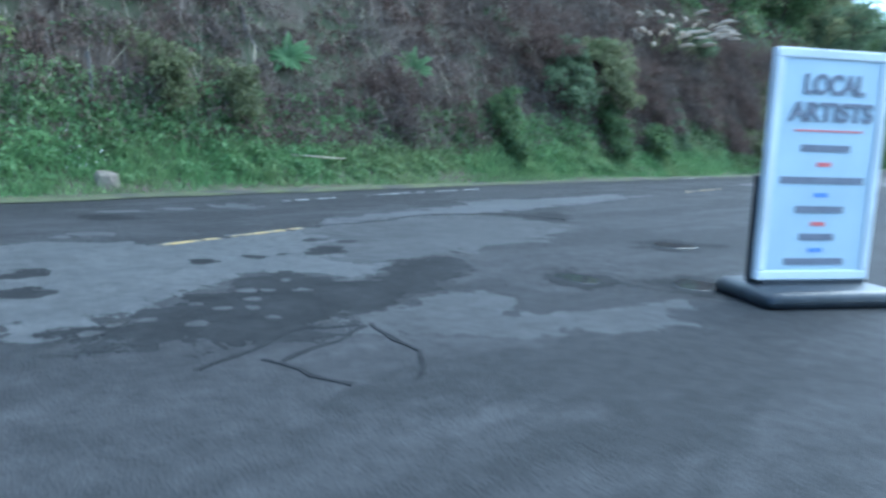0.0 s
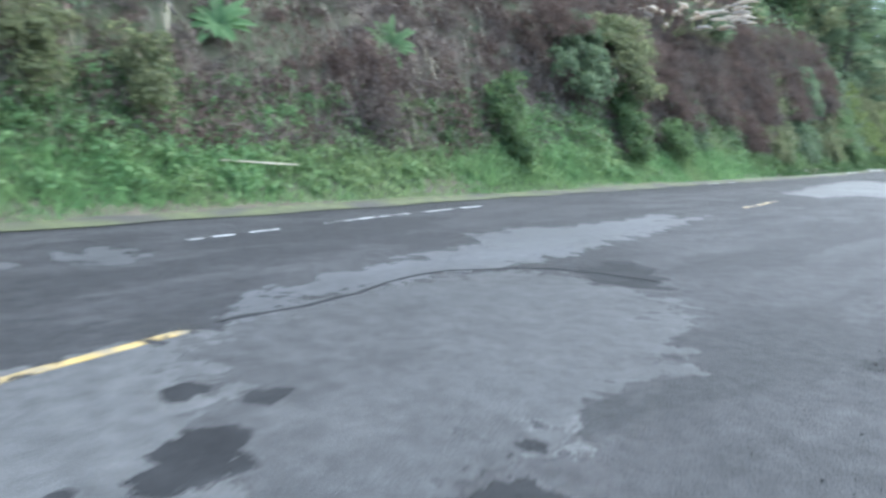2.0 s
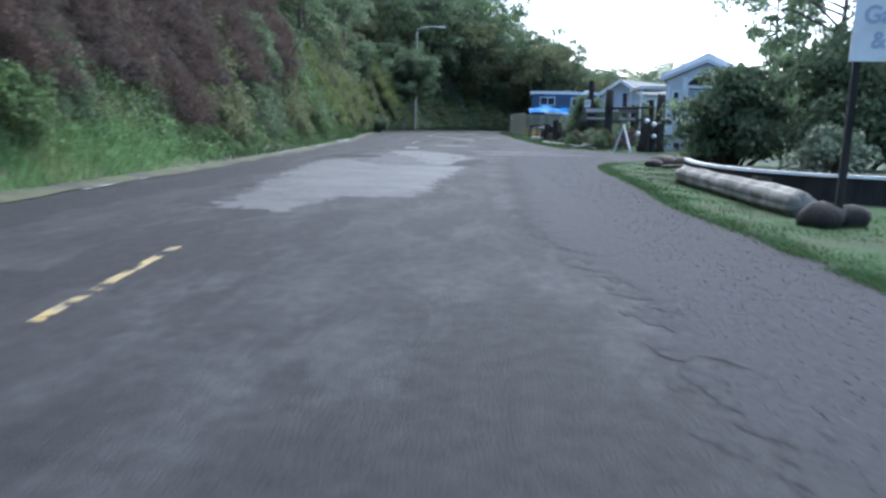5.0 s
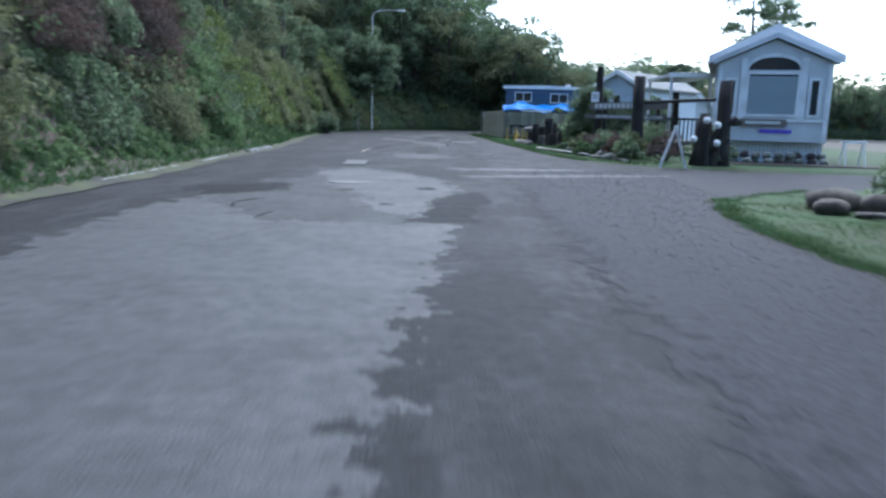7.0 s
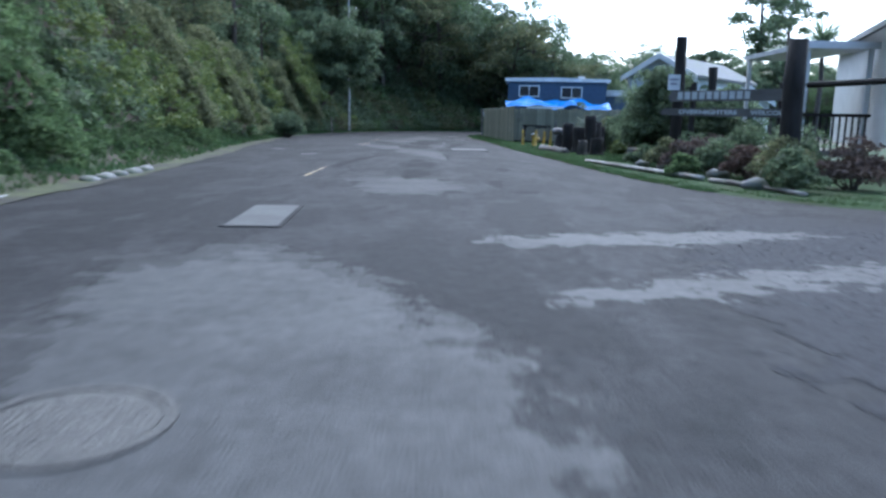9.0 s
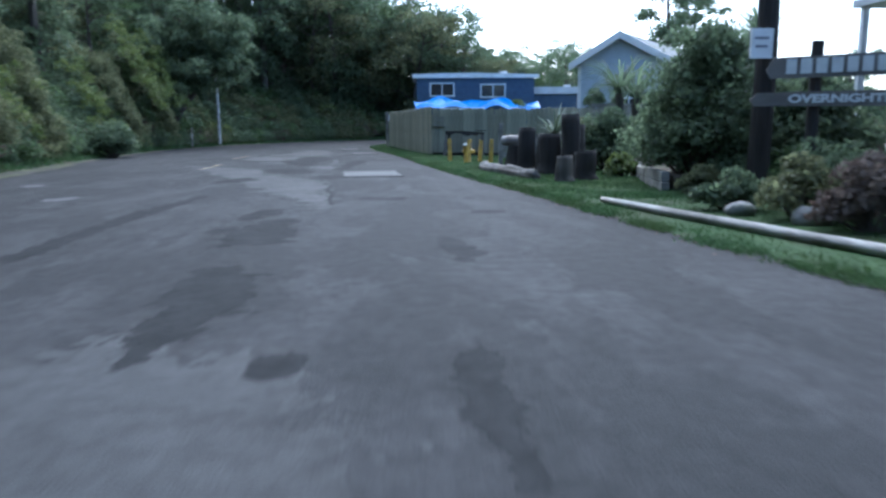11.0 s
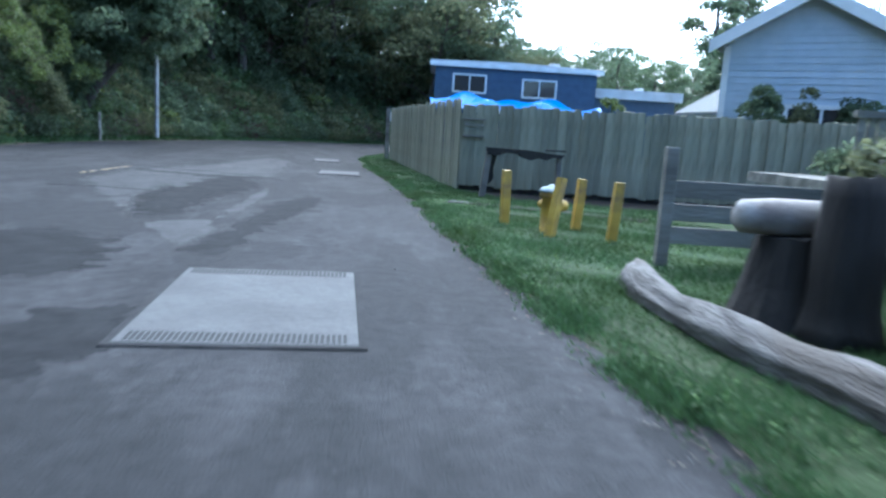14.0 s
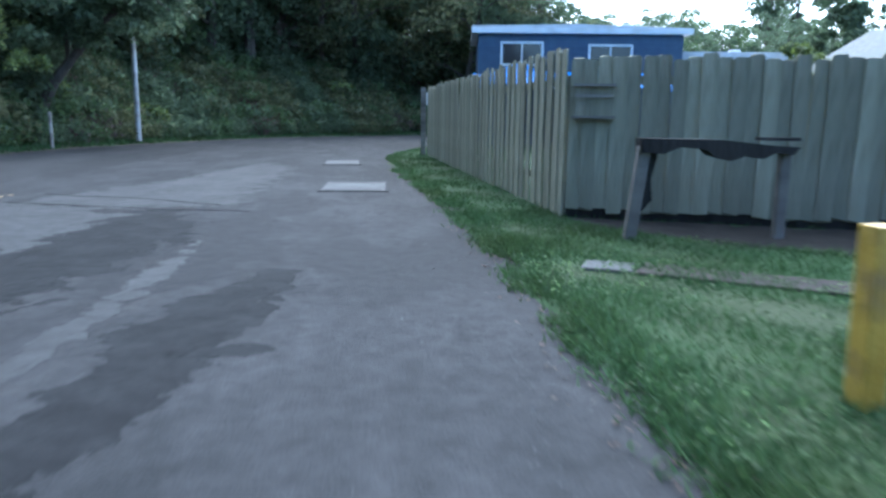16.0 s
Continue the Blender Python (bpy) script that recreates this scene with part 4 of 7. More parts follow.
brush(3000, S0, S_NEAR, 1.25, 4.6, 0.36, 85, 0.055, -1.0)
brush(750, S0, S_NEAR, 3.4, 11.0, 0.8, 120, 0.085, -0.1)
brush(1300, S_NEAR, S_MID, 1.4, 8.0, 0.6, 100, 0.085, 0.75)
brush(350, S_NEAR, S_MID, 6.0, 18.0, 1.2, 110, 0.16, 0.9)
brush(3000, S_MID, S_END, 0.9, 9.0, 0.7, 90, 0.1, 1.0)
brush(3000, row_at(66), row_at(108), 0.6, 6.5, 0.5, 95, 0.075, 2.4, 0.5)
brush(700, row_at(78), row_at(118), 0.9, 5.5, 0.62, 110, 0.13, 2.0, 0.9)
brush(900, S_MID, S_END, 5.0, 20.0, 1.3, 130, 0.15, 1.1, 0.5)
brush(260, row_at(95), S_END, 5, 22, 1.7, 220, 0.17, 1.4, 0.7)
brush(160, row_at(60), row_at(97), 6, 16, 1.6, 220, 0.15, 1.4, 0.6)
names = {"leaf_mid": "mid green ivy and scrub covering the bank", "leaf_dark": "dark green scrub in the shade of the bank", "leaf_olive": "dull olive scrub on the bank", "leaf_brown": "dead red-brown bracken hanging on the bank", "leaf_yellow": "yellow-green new growth among the scrub"}
for k, rows in kinds.items():
    if rows:
        tagged(fast_mesh("hillside_brush", np.concatenate(rows), 4, M[k]), names[k], "brush", kind="stuff")

# Hanging dry stems on the bank.
q, d = on_bank(17000, S0, row_at(45), 1.2, 5.0, rng)
z = ground_z(q[:, 0], q[:, 1])
p = np.column_stack([q, z + rng.uniform(0.0, 0.7, len(q))])
a = rng.uniform(0, 6.28, len(p))
side = np.stack([np.cos(a), np.sin(a), 0 * a], 1) * 0.007
way = unit(np.column_stack([rng.normal(0.3, 0.25, len(p)), rng.normal(0, 0.3, len(p)), rng.normal(-1.0, 0.35, len(p))])) * rng.uniform(0.2, 1.3, (len(p), 1))
tagged(fast_mesh("dry_stems", np.stack([p - side, p + side, p + way + side * 0.4, p + way - side * 0.4], 1).reshape(-1, 3), 4, M["stem"]), "tangled dry grey-brown stems on the bank", "dry stems", kind="stuff")

q, d = on_bank(420, S0, row_at(32), 1.3, 4.2, rng)
p = np.column_stack([q, ground_z(q[:, 0], q[:, 1]) + rng.uniform(0.2, 0.8, len(q))])
side = np.tile([0.0, 0.011, 0.0], (len(p), 1))
way = unit(np.column_stack([rng.normal(0.35, 0.2, len(p)), rng.normal(0, 0.3, len(p)), rng.normal(-1.0, 0.3, len(p))])) * rng.uniform(0.15, 0.7, (len(p), 1))
tagged(fast_mesh("straw_stalks", np.stack([p - side, p + side, p + way + side * 0.3, p + way - side * 0.3], 1).reshape(-1, 3), 4, M["straw"]), "pale dry straw stalks hanging on the bank", "dry stems", kind="stuff")

# Vines hanging in curtains down the bank, and darker shrubs that lean out of it.
CURTAINS = [
    ("leaf_mid", -13.9, 13.9, 0.6, 2.5, 0.5), ("leaf_mid", -14.25, 19.7, 0.6, 2.6, 0.55), ("leaf_mid", -14.2, 12.2, 0.7, 1.7, 0.4), ("leaf_mid", -14.35, 22.6, 0.7, 1.7, 0.7),
    ("leaf_olive", -14.6, 20.0, 2.4, 4.6, 1.0), ("leaf_dark", -14.5, 17.8, 2.3, 3.5, 1.2), ("leaf_dark", -14.9, 24.6, 0.9, 2.6, 0.8), ("leaf_dark", -15.6, 28.6, 0.9, 2.4, 1.0),
    ("leaf_brown", -14.9, 16.4, 3.8, 5.4, 1.9), ("leaf_brown", -15.1, 23.6, 1.6, 4.2, 1.5), ("leaf_brown", -15.7, 27.4, 1.8, 5.0, 1.9), ("leaf_brown", -16.2, 32.0, 2.0, 6.0, 2.2), ("leaf_brown", -16.7, 37.0, 2.4, 6.6, 2.4), ("leaf_brown", -17.1, 42.5, 3.0, 7.0, 2.2), ("leaf_brown", -14.2, 10.2, 1.2, 2.9, 1.2),
    ("leaf_olive", -13.7, 5.4, 1.4, 2.4, 0.4), ("leaf_olive", -13.7, 3.9, 1.6, 2.7, 0.4), ("leaf_mid", -13.3, 2.5, 0.5, 1.2, 0.6), ("leaf_yellow", -13.75, 0.4, 2.1, 3.0, 0.3),
    ("leaf_olive", -15.0, 32.5, 0.5, 1.8, 1.3), ("leaf_dark", -15.5, 37.0, 0.5, 2.2, 1.5), ("leaf_dark", -16.5, 39.6, 2.8, 5.0, 1.0), ("leaf_brown", -14.9, 29.6, 1.0, 2.4, 0.9), ("leaf_olive", -15.9, 41.5, 0.5, 2.4, 1.4), ("leaf_mid", -16.5, 46.0, 0.6, 3.4, 1.2),
    ("leaf_yellow", -16.9, 50.0, 0.9, 5.0, 0.7), ("leaf_yellow", -17.4, 54.4, 0.8, 3.6, 0.8), ("leaf_olive", -17.8, 57.0, 0.8, 4.4, 1.0), ("leaf_yellow", -18.0, 59.2, 0.8, 3.8, 0.7),
    ("leaf_yellow", -18.3, 61.8, 0.8, 4.0, 0.6), ("leaf_olive", -18.7, 64.0, 0.8, 4.6, 0.9), ("leaf_yellow", -19.0, 66.2, 0.8, 4.2, 0.6), ("leaf_olive", -19.3, 68.8, 0.7, 4.4, 0.9), ("leaf_yellow", -20.0, 76.0, 0.8, 4.0, 0.7), ("leaf_olive", -20.2, 80.0, 0.8, 4.6, 1.0), ("leaf_yellow", -19.8, 82.4, 2.0, 6.4, 0.9), ("leaf_yellow", -19.8, 86.0, 2.2, 6.2, 0.7), ("leaf_olive", -20.0, 84.2, 1.0, 5.6, 1.0),
]
for i, (k, x, y, z0, z1, half) in enumerate(CURTAINS):
    r = np.random.default_rng(900 + i)
    n = int((9 if k == "leaf_yellow" and y > 45 else 26) * (z1 - z0) * (half + 0.4))
    u = r.uniform(0, 1, n)
    zz = z0 + (z1 - z0) * u
    c = np.column_stack([x - 0.5 * (zz - (z0 + z1) / 2) + r.normal(0.1, 0.12, n), y + half * r.normal(0, 0.5, n) * (0.5 + u) + (r.normal(0, 0.8, n) if k == "leaf_yellow" and y > 45 else 0), zz])
    tagged(fast_mesh("vine_curtain", clump_leaves(c, r.uniform(0.16, 0.34, n), 90, 0.05, r, 1.2, *((0.2, 0.7) if k == "leaf_brown" else (0.45, 0.25))), 4, M[k]), {"leaf_brown": "dead red-brown creeper hanging down the bank", "leaf_mid": "green ivy hanging in a curtain down the bank", "leaf_dark": "dark green shrub leaning out from the bank", "leaf_olive": "dull olive creeper on the bank", "leaf_yellow": "yellow-green leafy shrub high on the bank"}[k], "climbing plant", "bank creepers")

# Mossy strip where the asphalt meets the verge.
ms = EDGE_LINE[int(S0): int(row_at(70))]
mn = unit(np.gradient(ms, axis=0))
mn = np.stack([-mn[:, 1], mn[:, 0]], 1)
inner = ms - mn * (0.42 + 0.07 * np.sin(np.arange(len(ms)) * 0.31) + 0.06 * np.sin(np.arange(len(ms)) * 1.3))[:, None]
outer = ms + mn * 0.35
k = len(ms)
vs = [(*p, 0.004) for p in inner] + [(*p, 0.02) for p in ms] + [(*p, 0.07) for p in outer]
strip_ob = mesh_object("verge_strip", vs, [(j * k + i, j * k + i + 1, (j + 1) * k + i + 1, (j + 1) * k + i) for j in (0, 1) for i in range(k - 1)], M["mud"])
for f in strip_ob.data.polygons:
    if f.normal.z < 0:
        f.flip()
tagged(strip_ob, "mossy yellow-green muddy strip along the asphalt edge", "verge", kind="structure")

# Lush weeds on the verge below the bank.
q, d = on_bank(1300, S0, row_at(29), 0.5, 1.9, rng)
z = ground_z(q[:, 0], q[:, 1])
rr = rng.uniform(0.12, 0.34, len(q)) * np.interp(d, [0.5, 1.2], [0.6, 1.15]) * (1 + 0.4 * field(q, 14.0).clip(-1, 1))
tagged(fast_mesh("weed_clumps", clump_leaves(np.column_stack([q, z + rr * 0.5]), rr, 70, 0.045, rng), 4, M["lush"]), "bright green leafy weed clumps below the bank", "weeds", kind="stuff")
q, d = on_bank(1300, row_at(27), row_at(74), 0.5, 2.0, rng)
z = ground_z(q[:, 0], q[:, 1])
rr = rng.uniform(0.1, 0.3, len(q)) * np.interp(d, [0.5, 1.4], [0.5, 1.2])
tagged(fast_mesh("weed_clumps", clump_leaves(np.column_stack([q, z + rr * 0.4]), rr, 80, 0.05, rng), 4, M["leaf_mid"]), "dull green leafy weeds along the shaded verge", "weeds", kind="stuff")

q, d = on_bank(52000, S0, row_at(30), 0.1, 1.8, rng)
z = ground_z(q[:, 0], q[:, 1])
tall = np.interp(d, [0.1, 0.4, 1.0, 1.8], [0.07, 0.22, 0.36, 0.25]) * (1 + 0.35 * field(q, 4.0).clip(-1, 1))
w = blade_corners(np.column_stack([q, z]), tall, 0.016, rng, 0.5)
tagged(fast_mesh("verge_weeds", w, 3, M["lush"]), "bright green grass and weeds along the verge", "grass", kind="stuff")
q, d = on_bank(12000, S0, row_at(31), 0.4, 1.8, rng)
z = ground_z(q[:, 0], q[:, 1])
c = np.column_stack([q, z + rng.uniform(0.03, 0.4, len(q)) * np.interp(d, [0.5, 1.2], [0.3, 1])])
tagged(fast_mesh("broadleaf_weeds", leaf_corners(c, np.tile([0.3, 0, 1.0], (len(c), 1)), 0.055, rng), 4, M["lush"]), "bright green broadleaf weeds along the verge", "weeds", kind="stuff")
q, d = on_bank(60000, row_at(28), S_END, 0.1, 1.9, rng)
z = ground_z(q[:, 0], q[:, 1])
tagged(fast_mesh("far_verge_grass", blade_corners(np.column_stack([q, z]), 0.17, 0.022, rng, 0.6), 3, M["blade"]), "short dull green grass along the shaded verge", "grass", kind="stuff")


# ---- trees ----
def tree_mesh(seed, height, crown, leaf, leaf_size, clumps, per, crown_from=0.3, spread=1.0):
    """A tapered trunk with limbs, and a crown of leaf clumps at their ends."""
    r = np.random.default_rng(seed)
    lean = r.normal(0, 0.05, 2)
    trunk_pts = [(lean[0] * height * t + 0.1 * math.sin(t * 5 + seed), lean[1] * height * t, height * 0.9 * t) for t in np.linspace(0, 1, 7)]
    bm = tube(trunk_pts, [height * 0.02 * (1.15 - t) for t in np.linspace(0, 1, 7)], 7)
    centres, radii = [], []
    for i in range(clumps):
        t = crown_from + (1 - crown_from) * (i + r.uniform(0, 1)) / clumps
        k = min(int(t * 6), 5)
        o = Vector(trunk_pts[k]).lerp(Vector(trunk_pts[k + 1]), t * 6 - k)
        reach = crown * spread * math.sin(math.pi * min(1.0, 0.18 + 0.8 * (1 - (t - crown_from) / (1 - crown_from)))) * r.uniform(0.35, 1.1)
        a = r.uniform(0, 6.28)
        e = o + Vector((math.cos(a) * reach, math.sin(a) * reach, reach * r.uniform(-0.05, 0.5)))
        if i % 2 == 0:
            mid = o.lerp(e, 0.5) + Vector((0, 0, 0.12 * reach))
            tube([o, mid, e], [height * 0.006, height * 0.004, height * 0.0015], 5, bm)
        centres.append(e)
        radii.append(crown * r.uniform(0.2, 0.42))
    me = bpy.data.meshes.new("trunk")
    bm.to_mesh(me)
    bm.free()
    me.materials.append(M["bark"])
    co = clump_leaves(np.array([tuple(c) for c in centres]), np.array(radii), per, leaf_size, r, 0.75)
    ob = fast_mesh("crown", co, 4, leaf)
    return me, ob


def tree(name, at, seed, height, crown, leaf, leaf_size, clumps, per, label, group="", **kw):
    root = thing(name, at, label, "tree", group)
    me, crown_ob = tree_mesh(seed, height, crown, leaf, leaf_size, clumps, per, **kw)
    t = new("trunk", me)
    t.parent, crown_ob.parent = root, root
    return root


def gz(x, y):
    return float(ground_z(np.array([x]), np.array([y]))[0])


protos = [
    tree("hillside_tree", (-24, 40, gz(-24, 40) - 0.3), 1, 9, 3.2, M["leaf_dark"], 0.125, 36, 170, "dark leafy tree on the hillside above the road", "hillside trees", crown_from=0.12),
    tree("hillside_tree", (-23, 52, gz(-23, 52) - 0.3), 2, 10, 3.4, M["leaf_mid"], 0.13, 36, 170, "green leafy tree on the hillside above the road", "hillside trees", crown_from=0.1),
    tree("hillside_tree", (-25, 63, gz(-25, 63) - 0.3), 3, 8, 3.6, M["leaf_olive"], 0.13, 34, 170, "olive-green spreading tree on the hillside", "hillside trees", crown_from=0.08),
    tree("hillside_tree", (-22.5, 78, gz(-22.5, 78) - 0.3), 4, 11, 3.0, M["leaf_dark"], 0.14, 36, 160, "tall dark tree on the hillside above the bend", "hillside trees", crown_from=0.12),
    tree("woodland_tree", (-16, 112, gz(-16, 112) - 0.3), 5, 12, 4.2, M["leaf_dark"], 0.19, 38, 130, "tall dark woodland tree beyond the bend", "woodland trees", crown_from=0.05),
]
rng = np.random.default_rng(21)
spots = []
for y in np.arange(30, 104, 3.1):
    ex = np.interp(y, EDGE_LINE[:, 1], EDGE_LINE[:, 0])
    for off in (8.5, 14, 22):
        spots.append((ex - off + rng.uniform(-1.3, 1.3), y + rng.uniform(-1.4, 1.4), int(rng.integers(0, 4)), rng.uniform(0.75, 1.15)))
# Unseen trees on top of the near bank, added to shade its upper part.
for y in np.arange(-12, 31, 4.2):
    spots.append((np.interp(y, EDGE_LINE[:, 1], EDGE_LINE[:, 0]) - 7.2 + rng.uniform(-0.8, 0.8), y + rng.uniform(-1, 1), int(rng.integers(0, 4)), rng.uniform(0.65, 0.85)))
for y in np.arange(60, 101, 4.3):
    spots.append((np.interp(y, EDGE_LINE[:, 1], EDGE_LINE[:, 0]) - 4.6 + rng.uniform(-0.6, 0.6), y + rng.uniform(-1, 1), int(rng.integers(0, 4)), rng.uniform(0.6, 0.8)))
for s in np.arange(row_at(97), S_END - 20, 5.5):
    e = EDGE_LINE[int(s)]
    t = unit((EDGE_LINE[int(s) + 2] - EDGE_LINE[int(s)])[None])[0]
    size = np.interp(e[0], [-8, -2, 3, 8, 30], [1.3, 1.15, 0.85, 0.62, 0.6])
    for off in ((6.0, 10.5, 17, 25) if e[0] < -4 else (3.0, 6.5, 11, 17, 25)):
        spots.append((e[0] - t[1] * (off + rng.uniform(-1.2, 1.2)), e[1] + t[0] * (off + rng.uniform(-1.5, 1.5)), int(rng.integers(0, 5)), rng.uniform(0.85, 1.15) * size))
for x, y, k, s in spots:
    copy_thing(protos[k], pose(x, y, gz(x, y) - 0.3, 0, 0, rng.uniform(0, 360)) @ Matrix.Diagonal((s, s, s * rng.uniform(0.85, 1.1), 1)))

for x, y, h, seed, leaf_size in [(48, 182, 30, 31, 0.42), (56, 190, 25, 32, 0.42), (11.5, 97, 8.0, 33, 0.2), (20, 104, 8, 34, 0.2)]:
    tree("yard_tree", (x, y, gz(x, y) - 0.3), seed, h, h * 0.22, M["leaf_dark"], leaf_size, 40, 90, "tall open-crowned tree against the sky", "yard trees", crown_from=0.3)


# ---- bank details ----
def rosette(name, at, size, n, material, label, category, seed, up=0.6, width=0.09, droop=0.5, split=False):
    """A tuft of long arched leaves from one point, each a folded strip; split: every leaf a part of its own."""
    r = np.random.default_rng(seed)
    bm = bmesh.new()
    root = thing(name, at, label, category) if split else None
    for i in range(n):
        a = 2.4 * i + r.uniform(-0.3, 0.3)
        lift = up * r.uniform(0.4, 1.3)
        L = size * r.uniform(0.7, 1.15)
        prev = None
        for k in range(5):
            t = k / 4
            c = Vector((math.cos(a) * L * t, math.sin(a) * L * t, L * (lift * t * 1.4 - droop * t * t)))
            w = width * size * (0.5 + 1.6 * t) * (1 - t) ** 0.8 + 0.004
            sd = Vector((-math.sin(a), math.cos(a), 0)) * w
            row = [bm.verts.new(c - sd), bm.verts.new(c + Vector((0, 0, -0.25 * w))), bm.verts.new(c + sd)]
            if prev:
                bm.faces.new((prev[0], prev[1], row[1], row[0]))
                bm.faces.new((prev[1], prev[2], row[2], row[1]))
            prev = row
        if split:
            part("leaf", bm, material, root)
            bm = bmesh.new()
    if split:
        bm.free()
        return root
    ob = part(name, bm, material)
    ob.location = at
    return tagged(ob, label, category)


def bank_spot(x, y, dz=0.0):
    return (x, y, gz(x, y) + dz)


BANK_SHRUBS = []
rosette("broadleaf_plant", (-14.55, 7.05, 2.9), 0.6, 26, M["lush"], "bright green rosette plant high on the bank", "plant", 1, 0.5, 0.16, split=True).rotation_euler = (0, 1.0, -0.6)
rosette("broadleaf_plant", (-14.7, 10.95, 2.95), 0.62, 26, M["lush"], "pale green rosette plant on the bank", "plant", 2, 0.5, 0.15, split=True).rotation_euler = (0, 1.0, -0.7)
for i, (x, y, z) in enumerate([(-17.2, 26.6, 5.0), (-17.0, 28.3, 5.2), (-18.0, 31, 5.6)]):
    rosette("pampas_leaves", (x, y, z - 0.3), 1.5, 70, M["leaf_olive"], "arching olive pampas grass leaves on the bank", "pampas grass", 5 + i, 0.9, 0.02, 0.7)
    r = random.Random(i)
    pl = thing("pampas_grass", (x, y, z - 0.3), "cream pampas grass plumes leaning out from the bank", "pampas grass", "pampas clumps")
    for k in range(17):
        a, ln = r.uniform(-1.6, 0.9), r.uniform(1.3, 2.2)
        tip = Vector((math.cos(a) * ln * 0.75, math.sin(a) * ln * 0.8, ln * r.uniform(0.45, 0.9)))
        part("stalk", tube([(0, 0, 0), tip * 0.6 + Vector((0, 0, 0.12)), tip], [0.008, 0.006, 0.004], 4), M["stem"], pl)
        d = Vector((tip.x, tip.y, tip.z * 0.2)).normalized()
        part("plume", tube([tip - d * 0.02, tip + d * 0.15, tip + d * 0.42, tip + d * 0.7 + Vector((0, 0, -0.08))], [0.015, 0.075, 0.065, 0.01], 7, None, r, 0.25), M["plume"], pl)

for pts, rad, mt, lab in [
    ([(-13.65, 2.4, 2.5), (-13.5, 2.4, 2.0), (-13.42, 2.35, 1.5)], 0.035, "driftwood", "pale broken stick hanging on the bank"),
    ([(-15.2, 6.2, 4.0), (-14.9, 6.15, 3.45), (-14.55, 6.3, 2.95)], 0.05, "driftwood", "pale broken branch stub on the bank"),
    ([(-13.75, 4.9, 1.4), (-13.6, 5.2, 1.2), (-13.5, 5.5, 1.0)], 0.03, "driftwood", "pale dead branch lying on the bank"),
    ([(-13.2, 6.3, 0.7), (-13.05, 7.0, 0.66), (-13.1, 7.7, 0.62)], 0.015, "plume", "thin pale twig lying in the verge weeds"),
]:
    bm = tube(pts, [rad, rad * 0.9, rad * 0.5], 7, None, random.Random(3), 0.15)
    tagged(part("dead_branch", bm, M[mt]), lab, "branch")


for i, (k, x, y, r_) in enumerate([("leaf_dark", -15.6, 18.4, 1.1), ("leaf_mid", -16.0, 21.0, 0.9), ("leaf_dark", -17.2, 29.5, 1.2), ("leaf_mid", -14.9, -0.4, 0.9), ("leaf_olive", -15.9, 4.6, 0.8), ("leaf_dark", -16.2, 8.8, 1.0), ("leaf_mid", -18.6, 44, 1.3), ("leaf_dark", -18.2, 47, 1.3)]):
    BANK_SHRUBS.append((k, x, y, r_, 700 + i))


def rock(name, at, size, seed, material, label, category="rock", parent=None):
    bm = bmesh.new()
    bmesh.ops.create_icosphere(bm, subdivisions=2, radius=1)
    for v in bm.verts:
        k = 1 + 0.32 * noise.noise(v.co * 1.3 + Vector((seed * 3.1, 0, 0))) + 0.1 * noise.noise(v.co * 4 + Vector((0, seed, 0)))
        v.co = Vector((v.co.x * size[0], v.co.y * size[1], v.co.z * size[2])) * k
    ob = part(name, bm, material, parent, "", None, True)
    ob.location = at
    return ob if parent else tagged(ob, label, category)


bl = rock("boulder", (-12.4, 2.25, 0.2), (0.2, 0.26, 0.25), 3, M["tan_rock"], "angular tan boulder in the verge grass")
for v in bl.data.vertices:
    v.co = Vector((round(v.co.x * 7) / 7, round(v.co.y * 6) / 6, round(v.co.z * 6) / 6)) * 0.3 + v.co * 0.7
for f in bl.data.polygons:
    f.use_smooth = False
g_ = np.random.default_rng(77)
c_ = np.array([-12.75, 1.9, 0.55]) + g_.normal(0, 1, (90, 3)) * (0.12, 0.3, 0.2)
tagged(fast_mesh("white_flowers", leaf_corners(c_, np.tile([1.0, 0, 0.4], (90, 1)), 0.017, g_, 0.8), 4, M["white"]), "small white flowers in the verge weeds by the boulder", "flowers", kind="stuff")
for i in range(7):
    s = row_at(46) + i * 0.7
    rock("kerb_stone", (*(EDGE_LINE[int(s)] + (0.1, 0.1 * i)), 0.03), (0.16, 0.2, 0.08), i, M["rock"], "small grey stone at the road edge", "stone")


